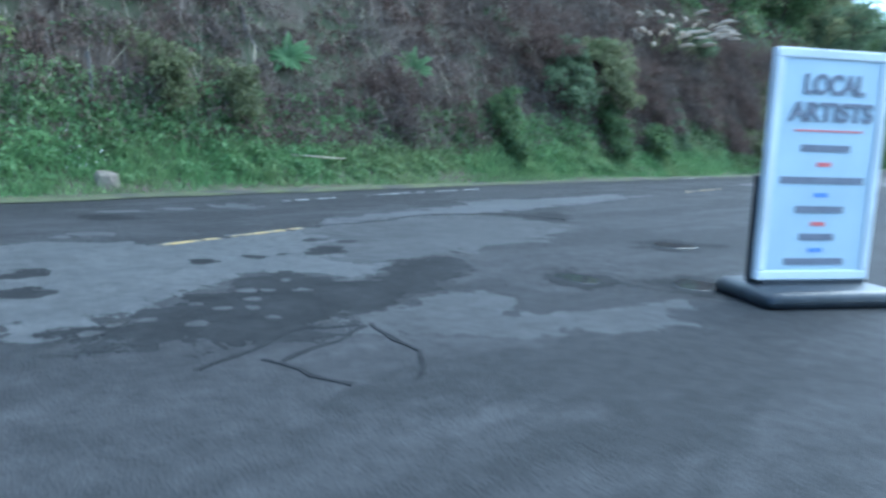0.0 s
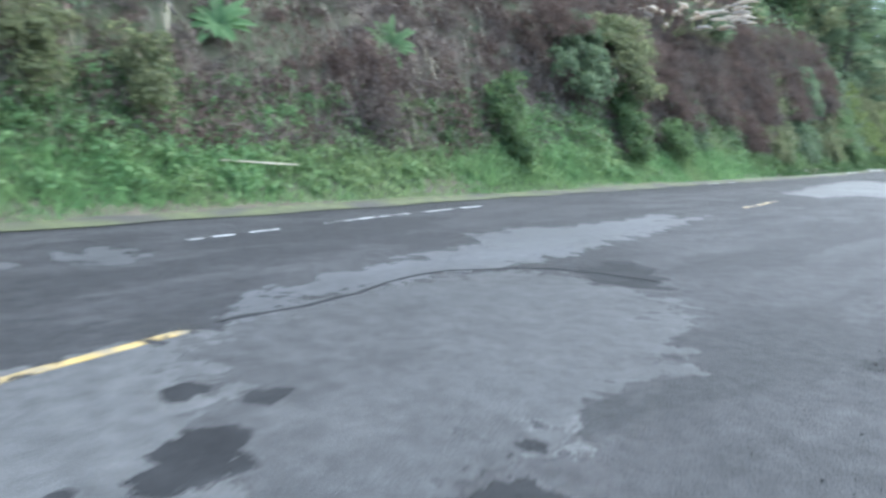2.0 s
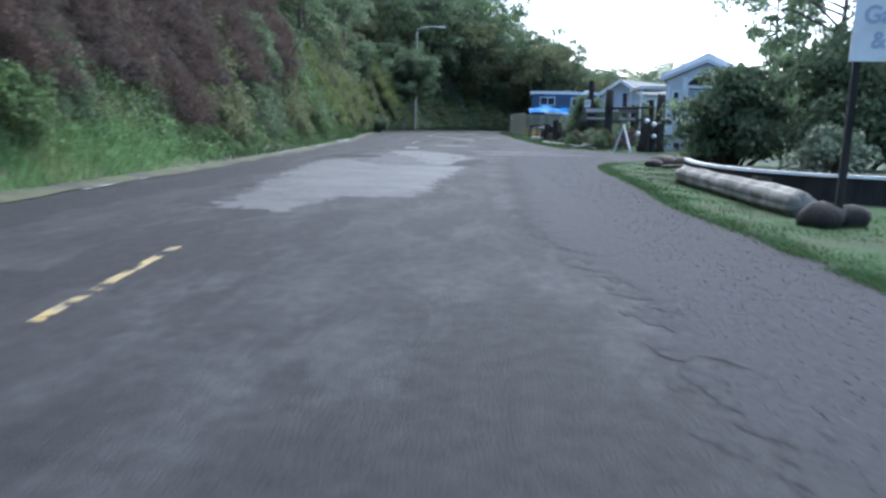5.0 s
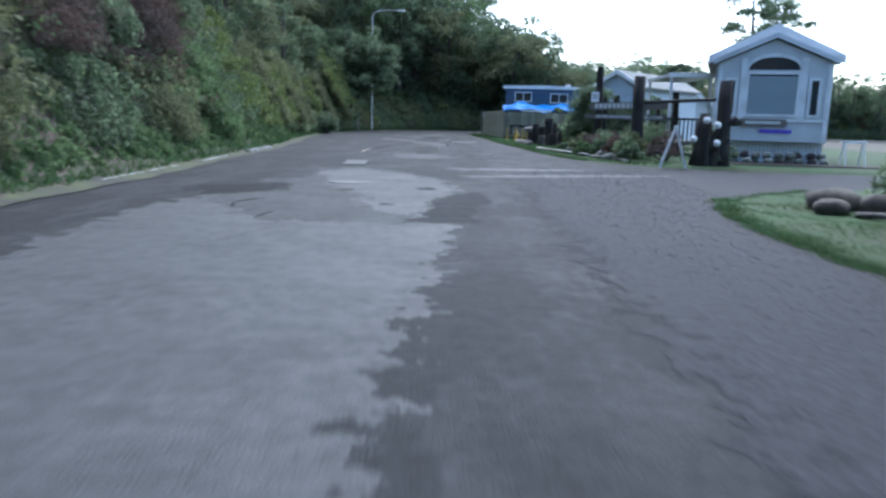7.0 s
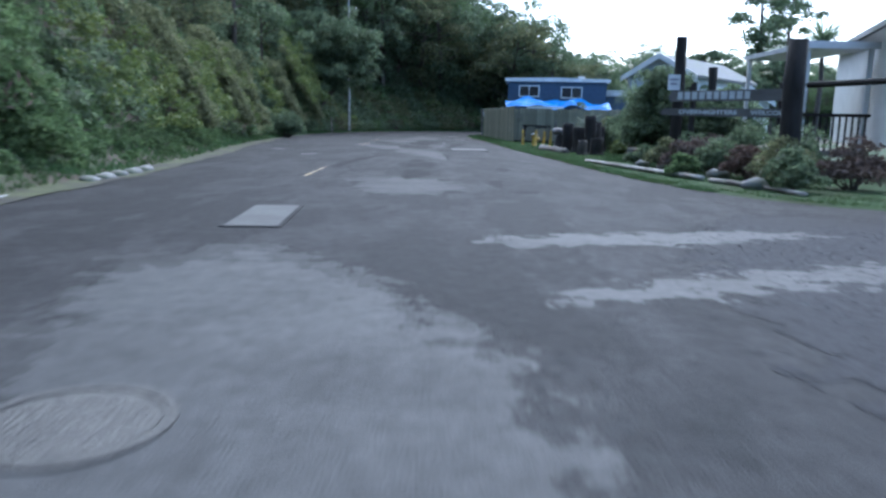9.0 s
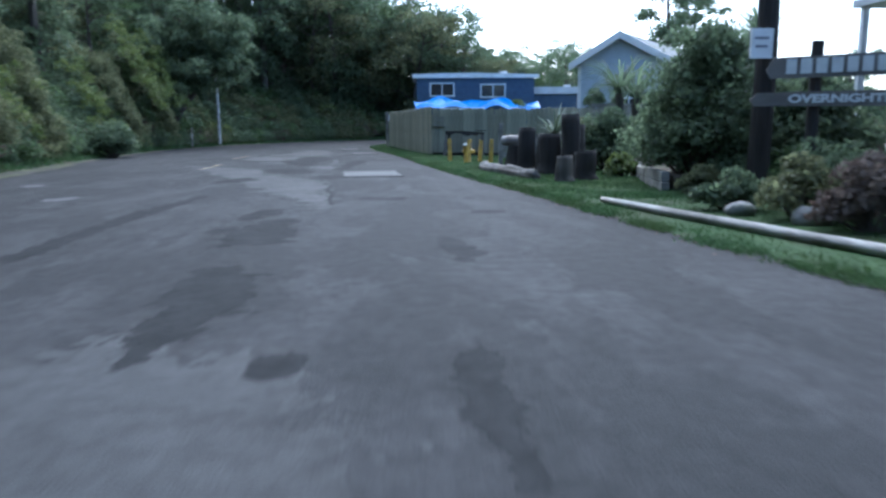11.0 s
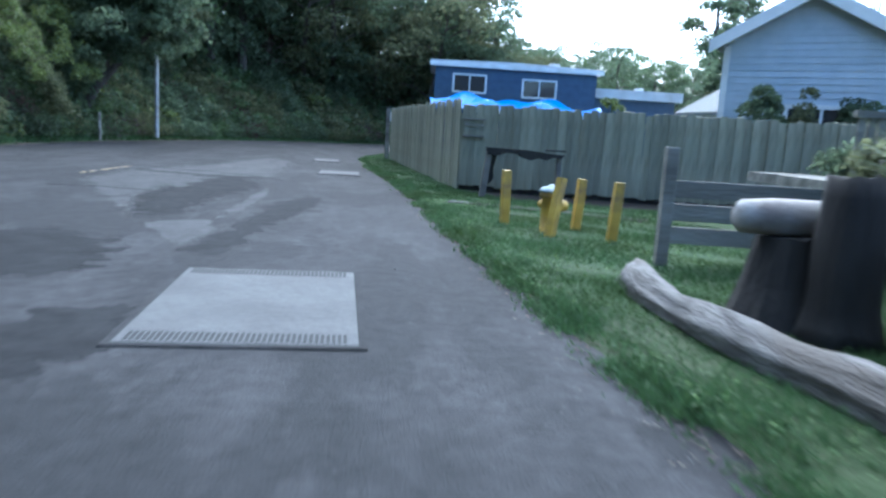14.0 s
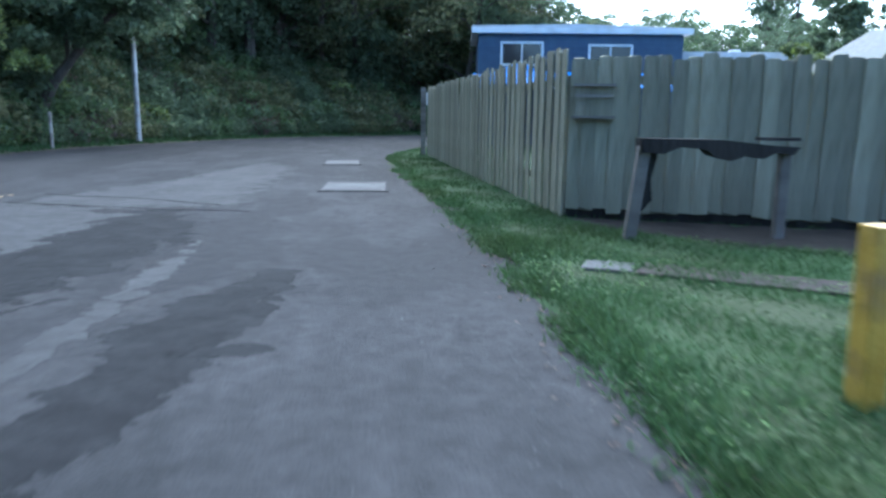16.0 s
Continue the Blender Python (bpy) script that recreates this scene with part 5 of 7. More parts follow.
# ---- signs ----
def sidewalk_sign(at, rz):
    """Framed poster sign on a low weighted base."""
    s = thing("pavement_sign", at, "tall white-framed sign on a black weighted base listing art sales", "sign", rz=rz)
    w, z0, z1 = 0.49, 0.16, 1.88
    part("panel", boxes((-w + 0.06, w - 0.06, -0.02, 0.02, z0 + 0.06, z1 - 0.06)), M["panel"], s, "pale blue printed panel")
    for nm, r in (("frame_rail", (-w, w, -0.035, 0.035, z0, z0 + 0.07)), ("frame_rail", (-w, w, -0.035, 0.035, z1 - 0.07, z1)), ("frame_stile", (-w, -w + 0.07, -0.035, 0.035, z0 + 0.07, z1 - 0.07)), ("frame_stile", (w - 0.07, w, -0.035, 0.035, z0 + 0.07, z1 - 0.07))):
        part(nm, boxes(r, bevel=0.008), M["white"], s)
    bm = prism([(-0.58, 0.0), (-0.6, 0.04), (-0.59, 0.08), (-0.55, 0.115), (-0.5, 0.13), (0.5, 0.13), (0.55, 0.115), (0.59, 0.08), (0.6, 0.04), (0.58, 0.0)], -0.36, 0.36)
    bmesh.ops.bevel(bm, geom=[e for e in bm.edges if abs(e.verts[0].co.y - e.verts[1].co.y) < 0.01], offset=0.05, segments=3, affect="EDGES", profile=0.5)
    part("base", bm, M["rubber"], s, "black weighted base", None, True)
    part("bracket", boxes((-0.45, 0.45, -0.05, 0.05, 0.125, z0)), M["rubber"], s)
    part("rear_support", boxes((-0.5, -0.42, 0.036, 0.1, 0.13, 0.95), bevel=0.01), M["rubber"], s, "dark rear support")
    lettering("LOCAL", 0.2, M["ink"], s, (0.02, -0.026, 1.62), width=0.52)
    lettering("ARTISTS", 0.19, M["ink"], s, (0.02, -0.026, 1.42), width=0.72)
    part("rule", boxes((-0.28, 0.3, -0.025, -0.021, 1.283, 1.296)), M["red_ink"], s)
    for z, hw, m in ((1.16, 0.21, "ink"), (1.04, 0.06, "red_ink"), (0.92, 0.36, "ink"), (0.81, 0.06, "blue_ink"), (0.7, 0.21, "ink"), (0.59, 0.06, "red_ink"), (0.49, 0.15, "ink"), (0.39, 0.06, "blue_ink"), (0.3, 0.26, "ink")):
        part("text_bar", boxes((-hw, hw, -0.025, -0.021, z - (0.026 if m == "ink" else 0.016), z + (0.026 if m == "ink" else 0.016))), M[m], s)
    return s


sidewalk_sign((-1.39, 3.99, 0.0), 60)


def board_sign(at, rz):
    s = thing("board_sign", at, "white painted board sign on two posts above the planter", "sign", rz=rz)
    part("board", boxes((-0.5, 0.5, -0.02, 0.02, 1.95, 2.68), bevel=0.005), M["white"], s)
    for x in (-0.4, 0.4):
        part("post", boxes((x - 0.04, x + 0.04, 0.021, 0.1, 0, 2.6), bevel=0.006), M["darkwood" if x < 0 else "rust"], s, "" if x < 0 else "rusty brown post")
    lettering("Gallery", 0.27, M["faint_ink"], s, (-0.04, -0.026, 2.46), width=0.72)
    lettering("& Gifts", 0.25, M["faint_ink"], s, (0.04, -0.026, 2.18), width=0.66)


board_sign((-1.85, 20.48, 0.05), -8)


def a_frame(at, rz):
    s = thing("sandwich_board", at, "white wooden sandwich board standing open on the verge", "sandwich board", rz=rz)
    for sgn, nm in ((1, "front_leaf"), (-1, "back_leaf")):
        leaf = new(nm)
        leaf.parent = s
        leaf.matrix_basis = pose(0, sgn * 0.02, 1.2, sgn * -17.5)
        part("panel", boxes((-0.3, 0.3, -0.012, 0.012, -1.05, -0.03)), M["white"], leaf)
        for x in (-0.33, 0.30):
            part("leg", boxes((x, x + 0.035, -0.025, 0.025, -1.26, 0.0)), M["white"], leaf)


a_frame((-1.85, 43.35, 0.03), 78)


def welcome_boards(at, rz):
    """Two long weathered boards carved with words, on dark posts."""
    s = thing("carved_board_sign", at, "two weathered carved boards with cream lettering on dark posts", "sign", rz=rz)
    up = part("upper_board", prism([(0.12, 1.75), (0.05, 1.87), (0.14, 2.03), (3.5, 2.12), (3.52, 1.8)], -0.03, 0.03), M["board"], s)
    part("lower_board", prism([(-0.08, 1.38), (-0.14, 1.46), (-0.05, 1.56), (3.5, 1.6), (3.52, 1.35)], -0.03, 0.03), M["board"], s)
    for x in (0.7, 2.9):
        part("post", tube([(x, 0.13, 0), (x, 0.13, 2.25)], [0.09, 0.08], 9), M["darkwood"], s)
    x = 0.3
    for wd in (0.13, 0.14, 0.14, 0.14, 0.13, 0.13, 0.16, 0.14, 0.14, 0.13):
        part("text_bar", boxes((x, x + wd, -0.04, -0.031, 1.8 + 0.02 * x, 2.0 + 0.02 * x)), M["cream"], s)
        x += wd + 0.05
    lettering("OVERNIGHTERS", 0.15, M["cream"], s, (1.1, -0.036, 1.47), width=1.5)
    lettering("WELCOME", 0.15, M["cream"], s, (2.65, -0.036, 1.475), width=0.95)


welcome_boards((-2.88, 54.0, 0.05), -22)
up_ = thing("sign_post", (-2.3, 55.0, 0.0), "tall dark wooden sign post with a small white placard", "post")
part("pole", tube([(0, 0, 0), (0.02, 0, 2), (0, 0, 3.65)], [0.17, 0.16, 0.15], 12), M["darkwood"], up_)
part("placard", boxes((-0.36, -0.02, -0.24, -0.2, 2.15, 2.58)), M["white"], up_, "small white placard")
part("text_bar", boxes((-0.31, -0.09, -0.246, -0.241, 2.42, 2.46)), M["ink"], up_)
part("text_bar", boxes((-0.29, -0.11, -0.246, -0.241, 2.3, 2.34)), M["ink"], up_)


# ---- planter island ----
def shrub(name, at, r, leaf, size, n, per, label, seed, tall=1.0, category="shrub", group=""):
    """Short stems under clumps of leaves."""
    g = np.random.default_rng(seed)
    root = thing(name, at, label, category, group)
    bm = bmesh.new()
    cs, rs = [], []
    for i in range(n):
        d = unit(g.normal(0, 1, (1, 3)))[0]
        d[2] = abs(d[2])
        e = Vector((d[0] * r * g.uniform(0.3, 0.9), d[1] * r * g.uniform(0.3, 0.9), r * tall * (0.25 + 1.1 * d[2] * g.uniform(0.5, 1))))
        if i % 3 == 0:
            tube([(e.x * 0.15, e.y * 0.15, 0), e * 0.6, e], [0.02 * r + 0.01, 0.015 * r + 0.006, 0.004], 5, bm)
        cs.append(tuple(e))
        rs.append(r * g.uniform(0.22, 0.42))
    part("stem", bm, M["bark"], root)
    ob = fast_mesh("foliage", clump_leaves(np.array(cs), np.array(rs), per, size, g), 4, leaf)
    ob.parent = root
    return root


for k, x, y, r_, seed in BANK_SHRUBS:
    shrub("bank_shrub", (x, y, gz(x, y) - 0.1), r_, M[k], 0.06, 46, 150, "leafy shrub standing out from the bank", seed, 0.95, group="bank shrubs")

pl = thing("raised_planter", (-1.2, 25.5, 0.05), "curved dark raised planter with a pale rim full of soil", "planter")
rim_pts = [(-1.2, 2.6), (-1.35, 1.4), (-1.3, 0.2), (-0.95, -0.9), (-0.2, -1.7), (1.0, -2.1), (2.6, -2.2), (4.2, -2.0)]
rp = resample(rim_pts, 0.2, 2)
nr = unit(np.stack([np.gradient(rp[:, 1]), -np.gradient(rp[:, 0])], 1))
def wall_band(inner, outer, z0, z1, material, name):
    a, b = rp + nr * inner, rp + nr * outer
    k = len(rp)
    vs = [(*p, z) for row in (a, b) for z in (z0, z1) for p in row]
    fs = []
    for i in range(k - 1):
        fs += [(i, i + 1, k + i + 1, k + i), (2 * k + i, 3 * k + i, 3 * k + i + 1, 2 * k + i + 1), (k + i, k + i + 1, 3 * k + i + 1, 3 * k + i)]
    fs += [(0, k, 3 * k, 2 * k), (k - 1, 3 * k - 1, 4 * k - 1, 2 * k - 1)]
    mesh_object(name, vs, fs, material, pl)
wall_band(0.0, 0.06, -0.05, 0.42, M["darkwood"], "side_wall")
wall_band(-0.04, 0.1, 0.421, 0.47, M["white"], "rim")
part("soil", boxes((-0.9, 3.9, -1.3, 2.3, -0.04, 0.36)), M["soil"], pl)
shrub("sage_bush", (-0.6, 25.2, 0.35), 0.75, M["leaf_grey"], 0.05, 40, 90, "grey-green rounded bush in the planter", 41, 0.85)
shrub("sage_bush", (0.9, 24.6, 0.35), 0.7, M["leaf_grey"], 0.05, 40, 90, "grey-green bush at the planter rim", 42, 0.8)
shrub("garden_bush", (1.9, 24.4, 0.35), 0.5, M["leaf_yellow"], 0.05, 22, 80, "small yellow-green bush in the planter", 43, 0.7)
shrub("large_bush", (-1.1, 29.6, 0.05), 1.5, M["leaf_dark"], 0.075, 90, 150, "large dark dense bush behind the planter", 44, 1.3)
shrub("large_bush", (1.2, 28.6, 0.05), 1.9, M["leaf_dark"], 0.08, 80, 150, "tall dark bush behind the planter", 45, 1.25)
shrub("large_bush", (3.6, 28.0, 0.05), 2.0, M["leaf_olive"], 0.08, 70, 140, "tall olive bush behind the planter", 46, 1.3)
tree("garden_tree", (1.6, 30.5, 0.0), 47, 6.2, 2.3, M["leaf_dark"], 0.09, 50, 130, "dark broadleaf tree over the planter bed", crown_from=0.25)
shrub("large_bush", (-0.6, 33.2, 0.05), 0.8, M["leaf_dark"], 0.06, 34, 110, "dark low bush at the drive corner", 48, 0.9)


def fluted(points, radii, sides, seed, depth=0.12, bm=None, knots=0.06):
    """A log or stump: bark ridges that run along it, knots, and broken ends."""
    bm = bm or bmesh.new()
    g = random.Random(seed)
    ridge = [1 + g.uniform(-depth, depth) for _ in range(sides)]
    rings, n = [], len(points)
    for i, p in enumerate(points):
        p = Vector(p)
        d = (Vector(points[min(i + 1, n - 1)]) - Vector(points[max(i - 1, 0)])).normalized()
        u = Vector((0, 0, 1)).cross(d)
        u = u.normalized() if u.length > 0.2 else Vector((1, 0, 0)).cross(d).normalized()
        v = d.cross(u)
        ring = []
        for s in range(sides):
            a = 2 * math.pi * s / sides
            q = p + (u * math.cos(a) + v * math.sin(a)) * radii[i] * ridge[s] * (1 + knots * noise.noise(Vector((p.x * 2 + s * 0.7, p.y * 2, p.z * 2 + seed))))
            ring.append(bm.verts.new(q + d * (g.uniform(-0.02, 0.02) if i in (0, n - 1) else 0)))
        rings.append(ring)
    for a, b in zip(rings, rings[1:]):
        for s in range(sides):
            bm.faces.new((a[s], a[(s + 1) % sides], b[(s + 1) % sides], b[s]))
    for ring, way in ((rings[0], -1), (rings[-1], 1)):
        c = bm.verts.new(sum((w.co for w in ring), Vector()) / sides)
        for s in range(sides):
            bm.faces.new((ring[s], ring[(s + 1) % sides], c))
    return bm


def log(name, a, b, r0, r1, material, label, seed, bend=0.0, knots=0.06):
    g = random.Random(seed)
    a, b = Vector(a), Vector(b)
    side = (b - a).cross(Vector((0, 0, 1))).normalized()
    pts, rad = [], []
    n = 30 if r0 > 0.1 else 14
    for i in range(n):
        t = i / (n - 1)
        pts.append(a.lerp(b, t) + side * (bend * math.sin(math.pi * t) + 0.25 * bend * math.sin(7 * t)))
        rad.append((r0 + (r1 - r0) * t) * (1 + 0.1 * (math.sin(t * 9 + seed) + 0.8 * math.sin(t * 23 + 2 * seed)) * (1 if knots > 0.1 else 0.3)) * (0.85 if i in (0, n - 1) else 1))
    ob = part(name, fluted(pts, rad, 26 if r0 > 0.1 else 18, seed, 0.13, None, knots), material, smooth=True)
    return tagged(ob, label, "log")


log("fallen_log", (-2.75, 26.9, 0.22), (-2.35, 21.4, 0.22), 0.19, 0.2, M["timber"], "thick weathered grey log lying on the grass edge", 1)
for i, (x, y, s) in enumerate([(-2.42, 20.6, 0.27), (-2.0, 20.75, 0.22)]):
    rock("dark_rock", (x, y, 0.16), (s, s, s * 0.75), 40 + i, M["darkwood"], "dark rounded rock at the end of the log")
for i, (x, y, s) in enumerate([(-2.0, 33.3, 0.36), (-1.5, 32.9, 0.3), (-2.35, 32.6, 0.22), (-1.0, 33.4, 0.34)]):
    rock("root_stump", (x, y, 0.14), (s * 1.2, s, s * 0.7), 50 + i, M["bark"], "dark gnarled driftwood root on the grass", "driftwood")
log("driftwood_piece", (-2.2, 32.2, 0.1), (-1.5, 31.2, 0.2), 0.05, 0.03, M["driftwood"], "small pale driftwood piece on the grass", 5)
tagged(part("stick", tube([(-3.35, 27.5, 0.08), (-3.25, 27.2, 0.1), (-3.2, 26.8, 0.08)], [0.02, 0.02, 0.012], 6), M["driftwood"]), "short pale stick lying on the grass", "stick")


# ---- homes ----
def window_unit(parent, x0, x1, z0, z1, y, sashes=2, blind=False, name="window"):
    """Frame, glass and glazing bar set a little proud of a wall that faces -y."""
    w = new(name)
    w.parent = parent
    f = 0.09
    part("window_frame", boxes((x0, x1, y - 0.05, y + 0.02, z0, z0 + f), (x0, x1, y - 0.05, y + 0.02, z1 - f, z1), (x0, x0 + f, y - 0.05, y + 0.02, z0 + f, z1 - f), (x1 - f, x1, y - 0.05, y + 0.02, z0 + f, z1 - f)), M["white"], w)
    part("pane", boxes((x0 + f, x1 - f, y - 0.02, y + 0.015, z0 + f, z1 - f)), M["glass"], w)
    for i in range(1, sashes):
        x = x0 + (x1 - x0) * i / sashes
        part("glazing_bar", boxes((x - 0.03, x + 0.03, y - 0.045, y - 0.021, z0 + f, z1 - f)), M["white"], w)
    if blind:
        n = int((z1 - z0 - 2 * f) / 0.07)
        for i in range(n):
            z = z0 + f + 0.035 + i * 0.07
            part("blind_slat", boxes((x0 + f + 0.01, x1 - f - 0.01, y - 0.03, y - 0.022, z - 0.026, z + 0.026)), M["blind"], w)
    return w


def siding(parent, outline, y, pitch, material, z0, z1, x0, x1):
    """Lapped boards: shallow steps across a wall that faces -y."""
    n = int((z1 - z0) / pitch)
    for i in range(n):
        za = z0 + i * pitch
        zb = za + pitch
        lo, hi = outline(zb - 0.01)
        lo, hi = max(lo, x0), min(hi, x1)
        if hi - lo < 0.1:
            continue
        bm = bmesh.new()
        v = [bm.verts.new(p) for p in ((lo, y - 0.022, za), (hi, y - 0.022, za), (hi, y - 0.004, zb), (lo, y - 0.004, zb), (lo, y, za), (hi, y, za), (hi, y, zb), (lo, y, zb))]
        for q in ((0, 1, 2, 3), (0, 4, 5, 1), (0, 3, 7, 4), (1, 5, 6, 2)):
            bm.faces.new([v[k] for k in q])
        part("siding_board", bm, material, parent)


def cabin():
    c = thing("blue_cabin", (-5.35, 93.2, 0.0), "long navy blue cabin with white-trimmed windows and a pale flat roof", "house", rz=-3.5)
    W = 7.8
    part("wall", boxes((0, W, 0, 5.0, 0, 4.28)), M["blue_wall"], c)
    siding(c, lambda z: (0, W), 0, 0.2, M["blue_wall"], 2.2, 4.2, 0, W)
    part("roof", prism([(-0.25, 4.30), (-0.25, 4.55), (W * 0.5, 4.62), (W + 0.25, 4.50), (W + 0.25, 4.30)], -0.3, 5.3), M["metal_roof"], c)
    part("fascia", boxes((-0.27, W + 0.27, -0.34, -0.301, 4.28, 4.48)), M["white"], c)
    part("vent", boxes((5.6, 6.1, 0.8, 1.2, 4.55, 4.78), bevel=0.02), M["white"], c)
    window_unit(c, 0.85, 2.5, 3.08, 4.0, -0.02)
    window_unit(c, 4.2, 5.9, 3.0, 3.92, -0.02)
    e = thing("cabin_annex", (2.6, 93.4, 0.0), "lower blue annex with a pale metal roof beside the cabin", "house", rz=-3.5)
    part("wall", boxes((0, 4.0, 0, 4, 0, 3.25)), M["blue_wall"], e)
    part("roof", prism([(-0.1, 3.27), (-0.1, 3.72), (4.3, 3.72), (4.3, 3.27)], -0.25, 4.2), M["metal_roof"], e)
    part("vent", boxes((2.2, 2.6, 0.8, 1.1, 3.73, 3.9), bevel=0.02), M["white"], e)


cabin()
# Blue tarpaulin over a low lean-to in front of the cabin.
tb = bmesh.new()
TX, TY = 26, 7
grid = [[tb.verts.new((-5.6 + 8.2 * i / TX, 90.6 + 1.7 * j / TY, 2.3 + 0.42 * (j / TY) + 0.16 * math.sin(i * 0.9) * math.sin(j * 0.5 + 0.6) + 0.3 * math.exp(-((i - 6) / 4.0) ** 2) + 0.34 * math.exp(-((i - 17) / 3.0) ** 2) - 0.1 * (i / TX) - (0.18 if j == 0 else 0))) for j in range(TY + 1)] for i in range(TX + 1)]
for i in range(TX):
    for j in range(TY):
        tb.faces.new((grid[i][j], grid[i + 1][j], grid[i + 1][j + 1], grid[i][j + 1]))
lt = thing("tarp_shelter", (0, 0, 0), "bright blue tarpaulin draped over a lean-to behind the fence", "tarpaulin")
tarp = part("tarpaulin", tb, M["tarp"], lt)
sol = tarp.modifiers.new("thick", "SOLIDIFY")
sol.thickness = 0.01
for x in (-5.3, -2.6, 0.2, 2.3):
    part("post", boxes((x - 0.05, x + 0.05, 90.9, 91.0, 0, 2.2)), M["darkwood"], lt)
part("white_trim", boxes((-4.0, -1.2, 90.5, 90.56, 2.14, 2.3)), M["white"], lt)


def gable_house(name, at, rz, half, eave, apex, depth, material, label, base=0.0):
    h = thing(name, at, label, "house", rz=rz)
    slope = (apex - eave) / half
    part("wall", prism([(-half, base), (-half, eave), (0, apex), (half, eave), (half, base)], 0, depth), material, h)
    siding(h, lambda z: (-half, half) if z < eave else (-(apex - z) / slope, (apex - z) / slope), 0, 0.15, material, base + 0.05, apex, -half, half)
    o, th = 0.35, 0.14
    for s in (-1, 1):
        part("roof_slope", prism([(0, apex + 0.02), (s * (half + o), eave - slope * o + 0.02), (s * (half + o), eave - slope * o + 0.02 + th), (0, apex + 0.02 + th)], -0.3, depth + 0.3), M["roof"], h)
        part("barge_board", prism([(0, apex - 0.1), (s * (half + o), eave - slope * o - 0.12), (s * (half + o), eave - slope * o + 0.17), (0, apex + 0.19)], -0.36, -0.305), M["white"], h)
        part("corner_trim", boxes((s * half - 0.07, s * half + 0.07, -0.03, 0.08, base, eave - 0.12)), M["white"], h)
    return h


gh = gable_house("grey_house", (1.76, 73.4, 0.0), -38, 1.78, 3.72, 4.68, 9, M["grey_wall"], "pale blue-grey gabled mobile home with white trim")
window_unit(gh, -0.4, 1.15, 1.25, 2.3, -0.03)
dorm = gable_house("far_house", (8.6, 82, 0.0), 3, 2.4, 2.7, 4.1, 8, M["beige_wall"], "pale distant home behind the hedge")
window_unit(dorm, -1.2, 0.9, 1.3, 2.3, -0.03)


def bay_home():
    """Park home whose end wall holds a tall arched bay window."""
    h = gable_house("bay_window_home", (2.55, 48.3, 0.0), -17, 1.78, 3.65, 4.5, 10, M["beige_wall"], "pale park home with an arched bay window and white trim", base=0.74)
    # skirting of white pickets
    part("skirting_back", boxes((-1.78, 1.78, 0.03, 0.08, 0.0, 0.74)), M["darkwood"], h)
    for i in range(29):
        x = -1.77 + i * 0.122
        part("skirting_board", boxes((x, x + 0.105, -0.02, 0.02, 0.02, 0.74)), M["white"], h)
    # bay front, a shallow box
    part("bay_wall", prism([(-1.72, 0.78), (-1.72, 3.39), (0, 4.15), (1.72, 3.39), (1.72, 0.78)], -0.45, -0.03), M["beige_wall"], h)
    for s in (-1, 1):
        part("bay_roof", prism([(0, 4.2), (s * 1.95, 3.34), (s * 1.95, 3.5), (0, 4.36)], -0.65, -0.03), M["metal_roof"], h)
        part("bay_pilaster", boxes((s * 0.93 - 0.1, s * 0.93 + 0.1, -0.52, -0.451, 1.55, 3.55)), M["white"], h)
        part("bay_corner", boxes((s * 1.69 - 0.06, s * 1.69 + 0.06, -0.5, -0.44, 0.78, 3.34)), M["white"], h)
    window_unit(h, -0.84, 0.84, 1.6, 3.1, -0.46, 1, True)
    arch = [(-0.8, 3.16)] + [(0.8 * math.cos(a), 3.16 + 0.42 * math.sin(a)) for a in np.linspace(math.pi, 0, 17)] + [(0.8, 3.16)]
    aw = new("arched_window")
    aw.parent = h
    part("pane", prism(arch[1:-1], -0.47, -0.455), M["glass"], aw)
    ring = [(0.92 * math.cos(a), 3.15 + 0.55 * math.sin(a)) for a in np.linspace(math.pi, 0, 17)]
    bm = bmesh.new()
    rows = [[bm.verts.new((x, y, z)) for x, z in pts] for pts in (arch[1:-1], ring) for y in (-0.52, -0.455)]
    for i in range(16):
        for a, b in ((0, 2), (2, 3), (0, 1)):
            bm.faces.new((rows[a][i], rows[a][i + 1], rows[b][i + 1], rows[b][i]))
    part("window_frame", bm, M["white"], aw)
    window_unit(h, 1.1, 1.5, 1.6, 2.9, -0.46, 1)
    window_unit(h, -1.5, -1.1, 1.6, 2.9, -0.46, 1)
    part("sill_band", boxes((-1.74, 1.74, -0.5, -0.45, 1.45, 1.56)), M["white"], h)
    # hanging name boards below the sill
    part("name_board", prism([(-0.98, 1.4), (-0.9, 1.53), (0.5, 1.53), (0.58, 1.4), (0.5, 1.27), (-0.9, 1.27)], -0.55, -0.505), M["board"], h, "dark carved name board")
    part("text_bar", boxes((-0.75, 0.35, -0.558, -0.551, 1.36, 1.45)), M["cream"], h)
    part("notice_board", boxes((-0.3, 0.72, -0.49, -0.455, 1.06, 1.18)), M["purple"], h, "narrow purple notice board")
    return h


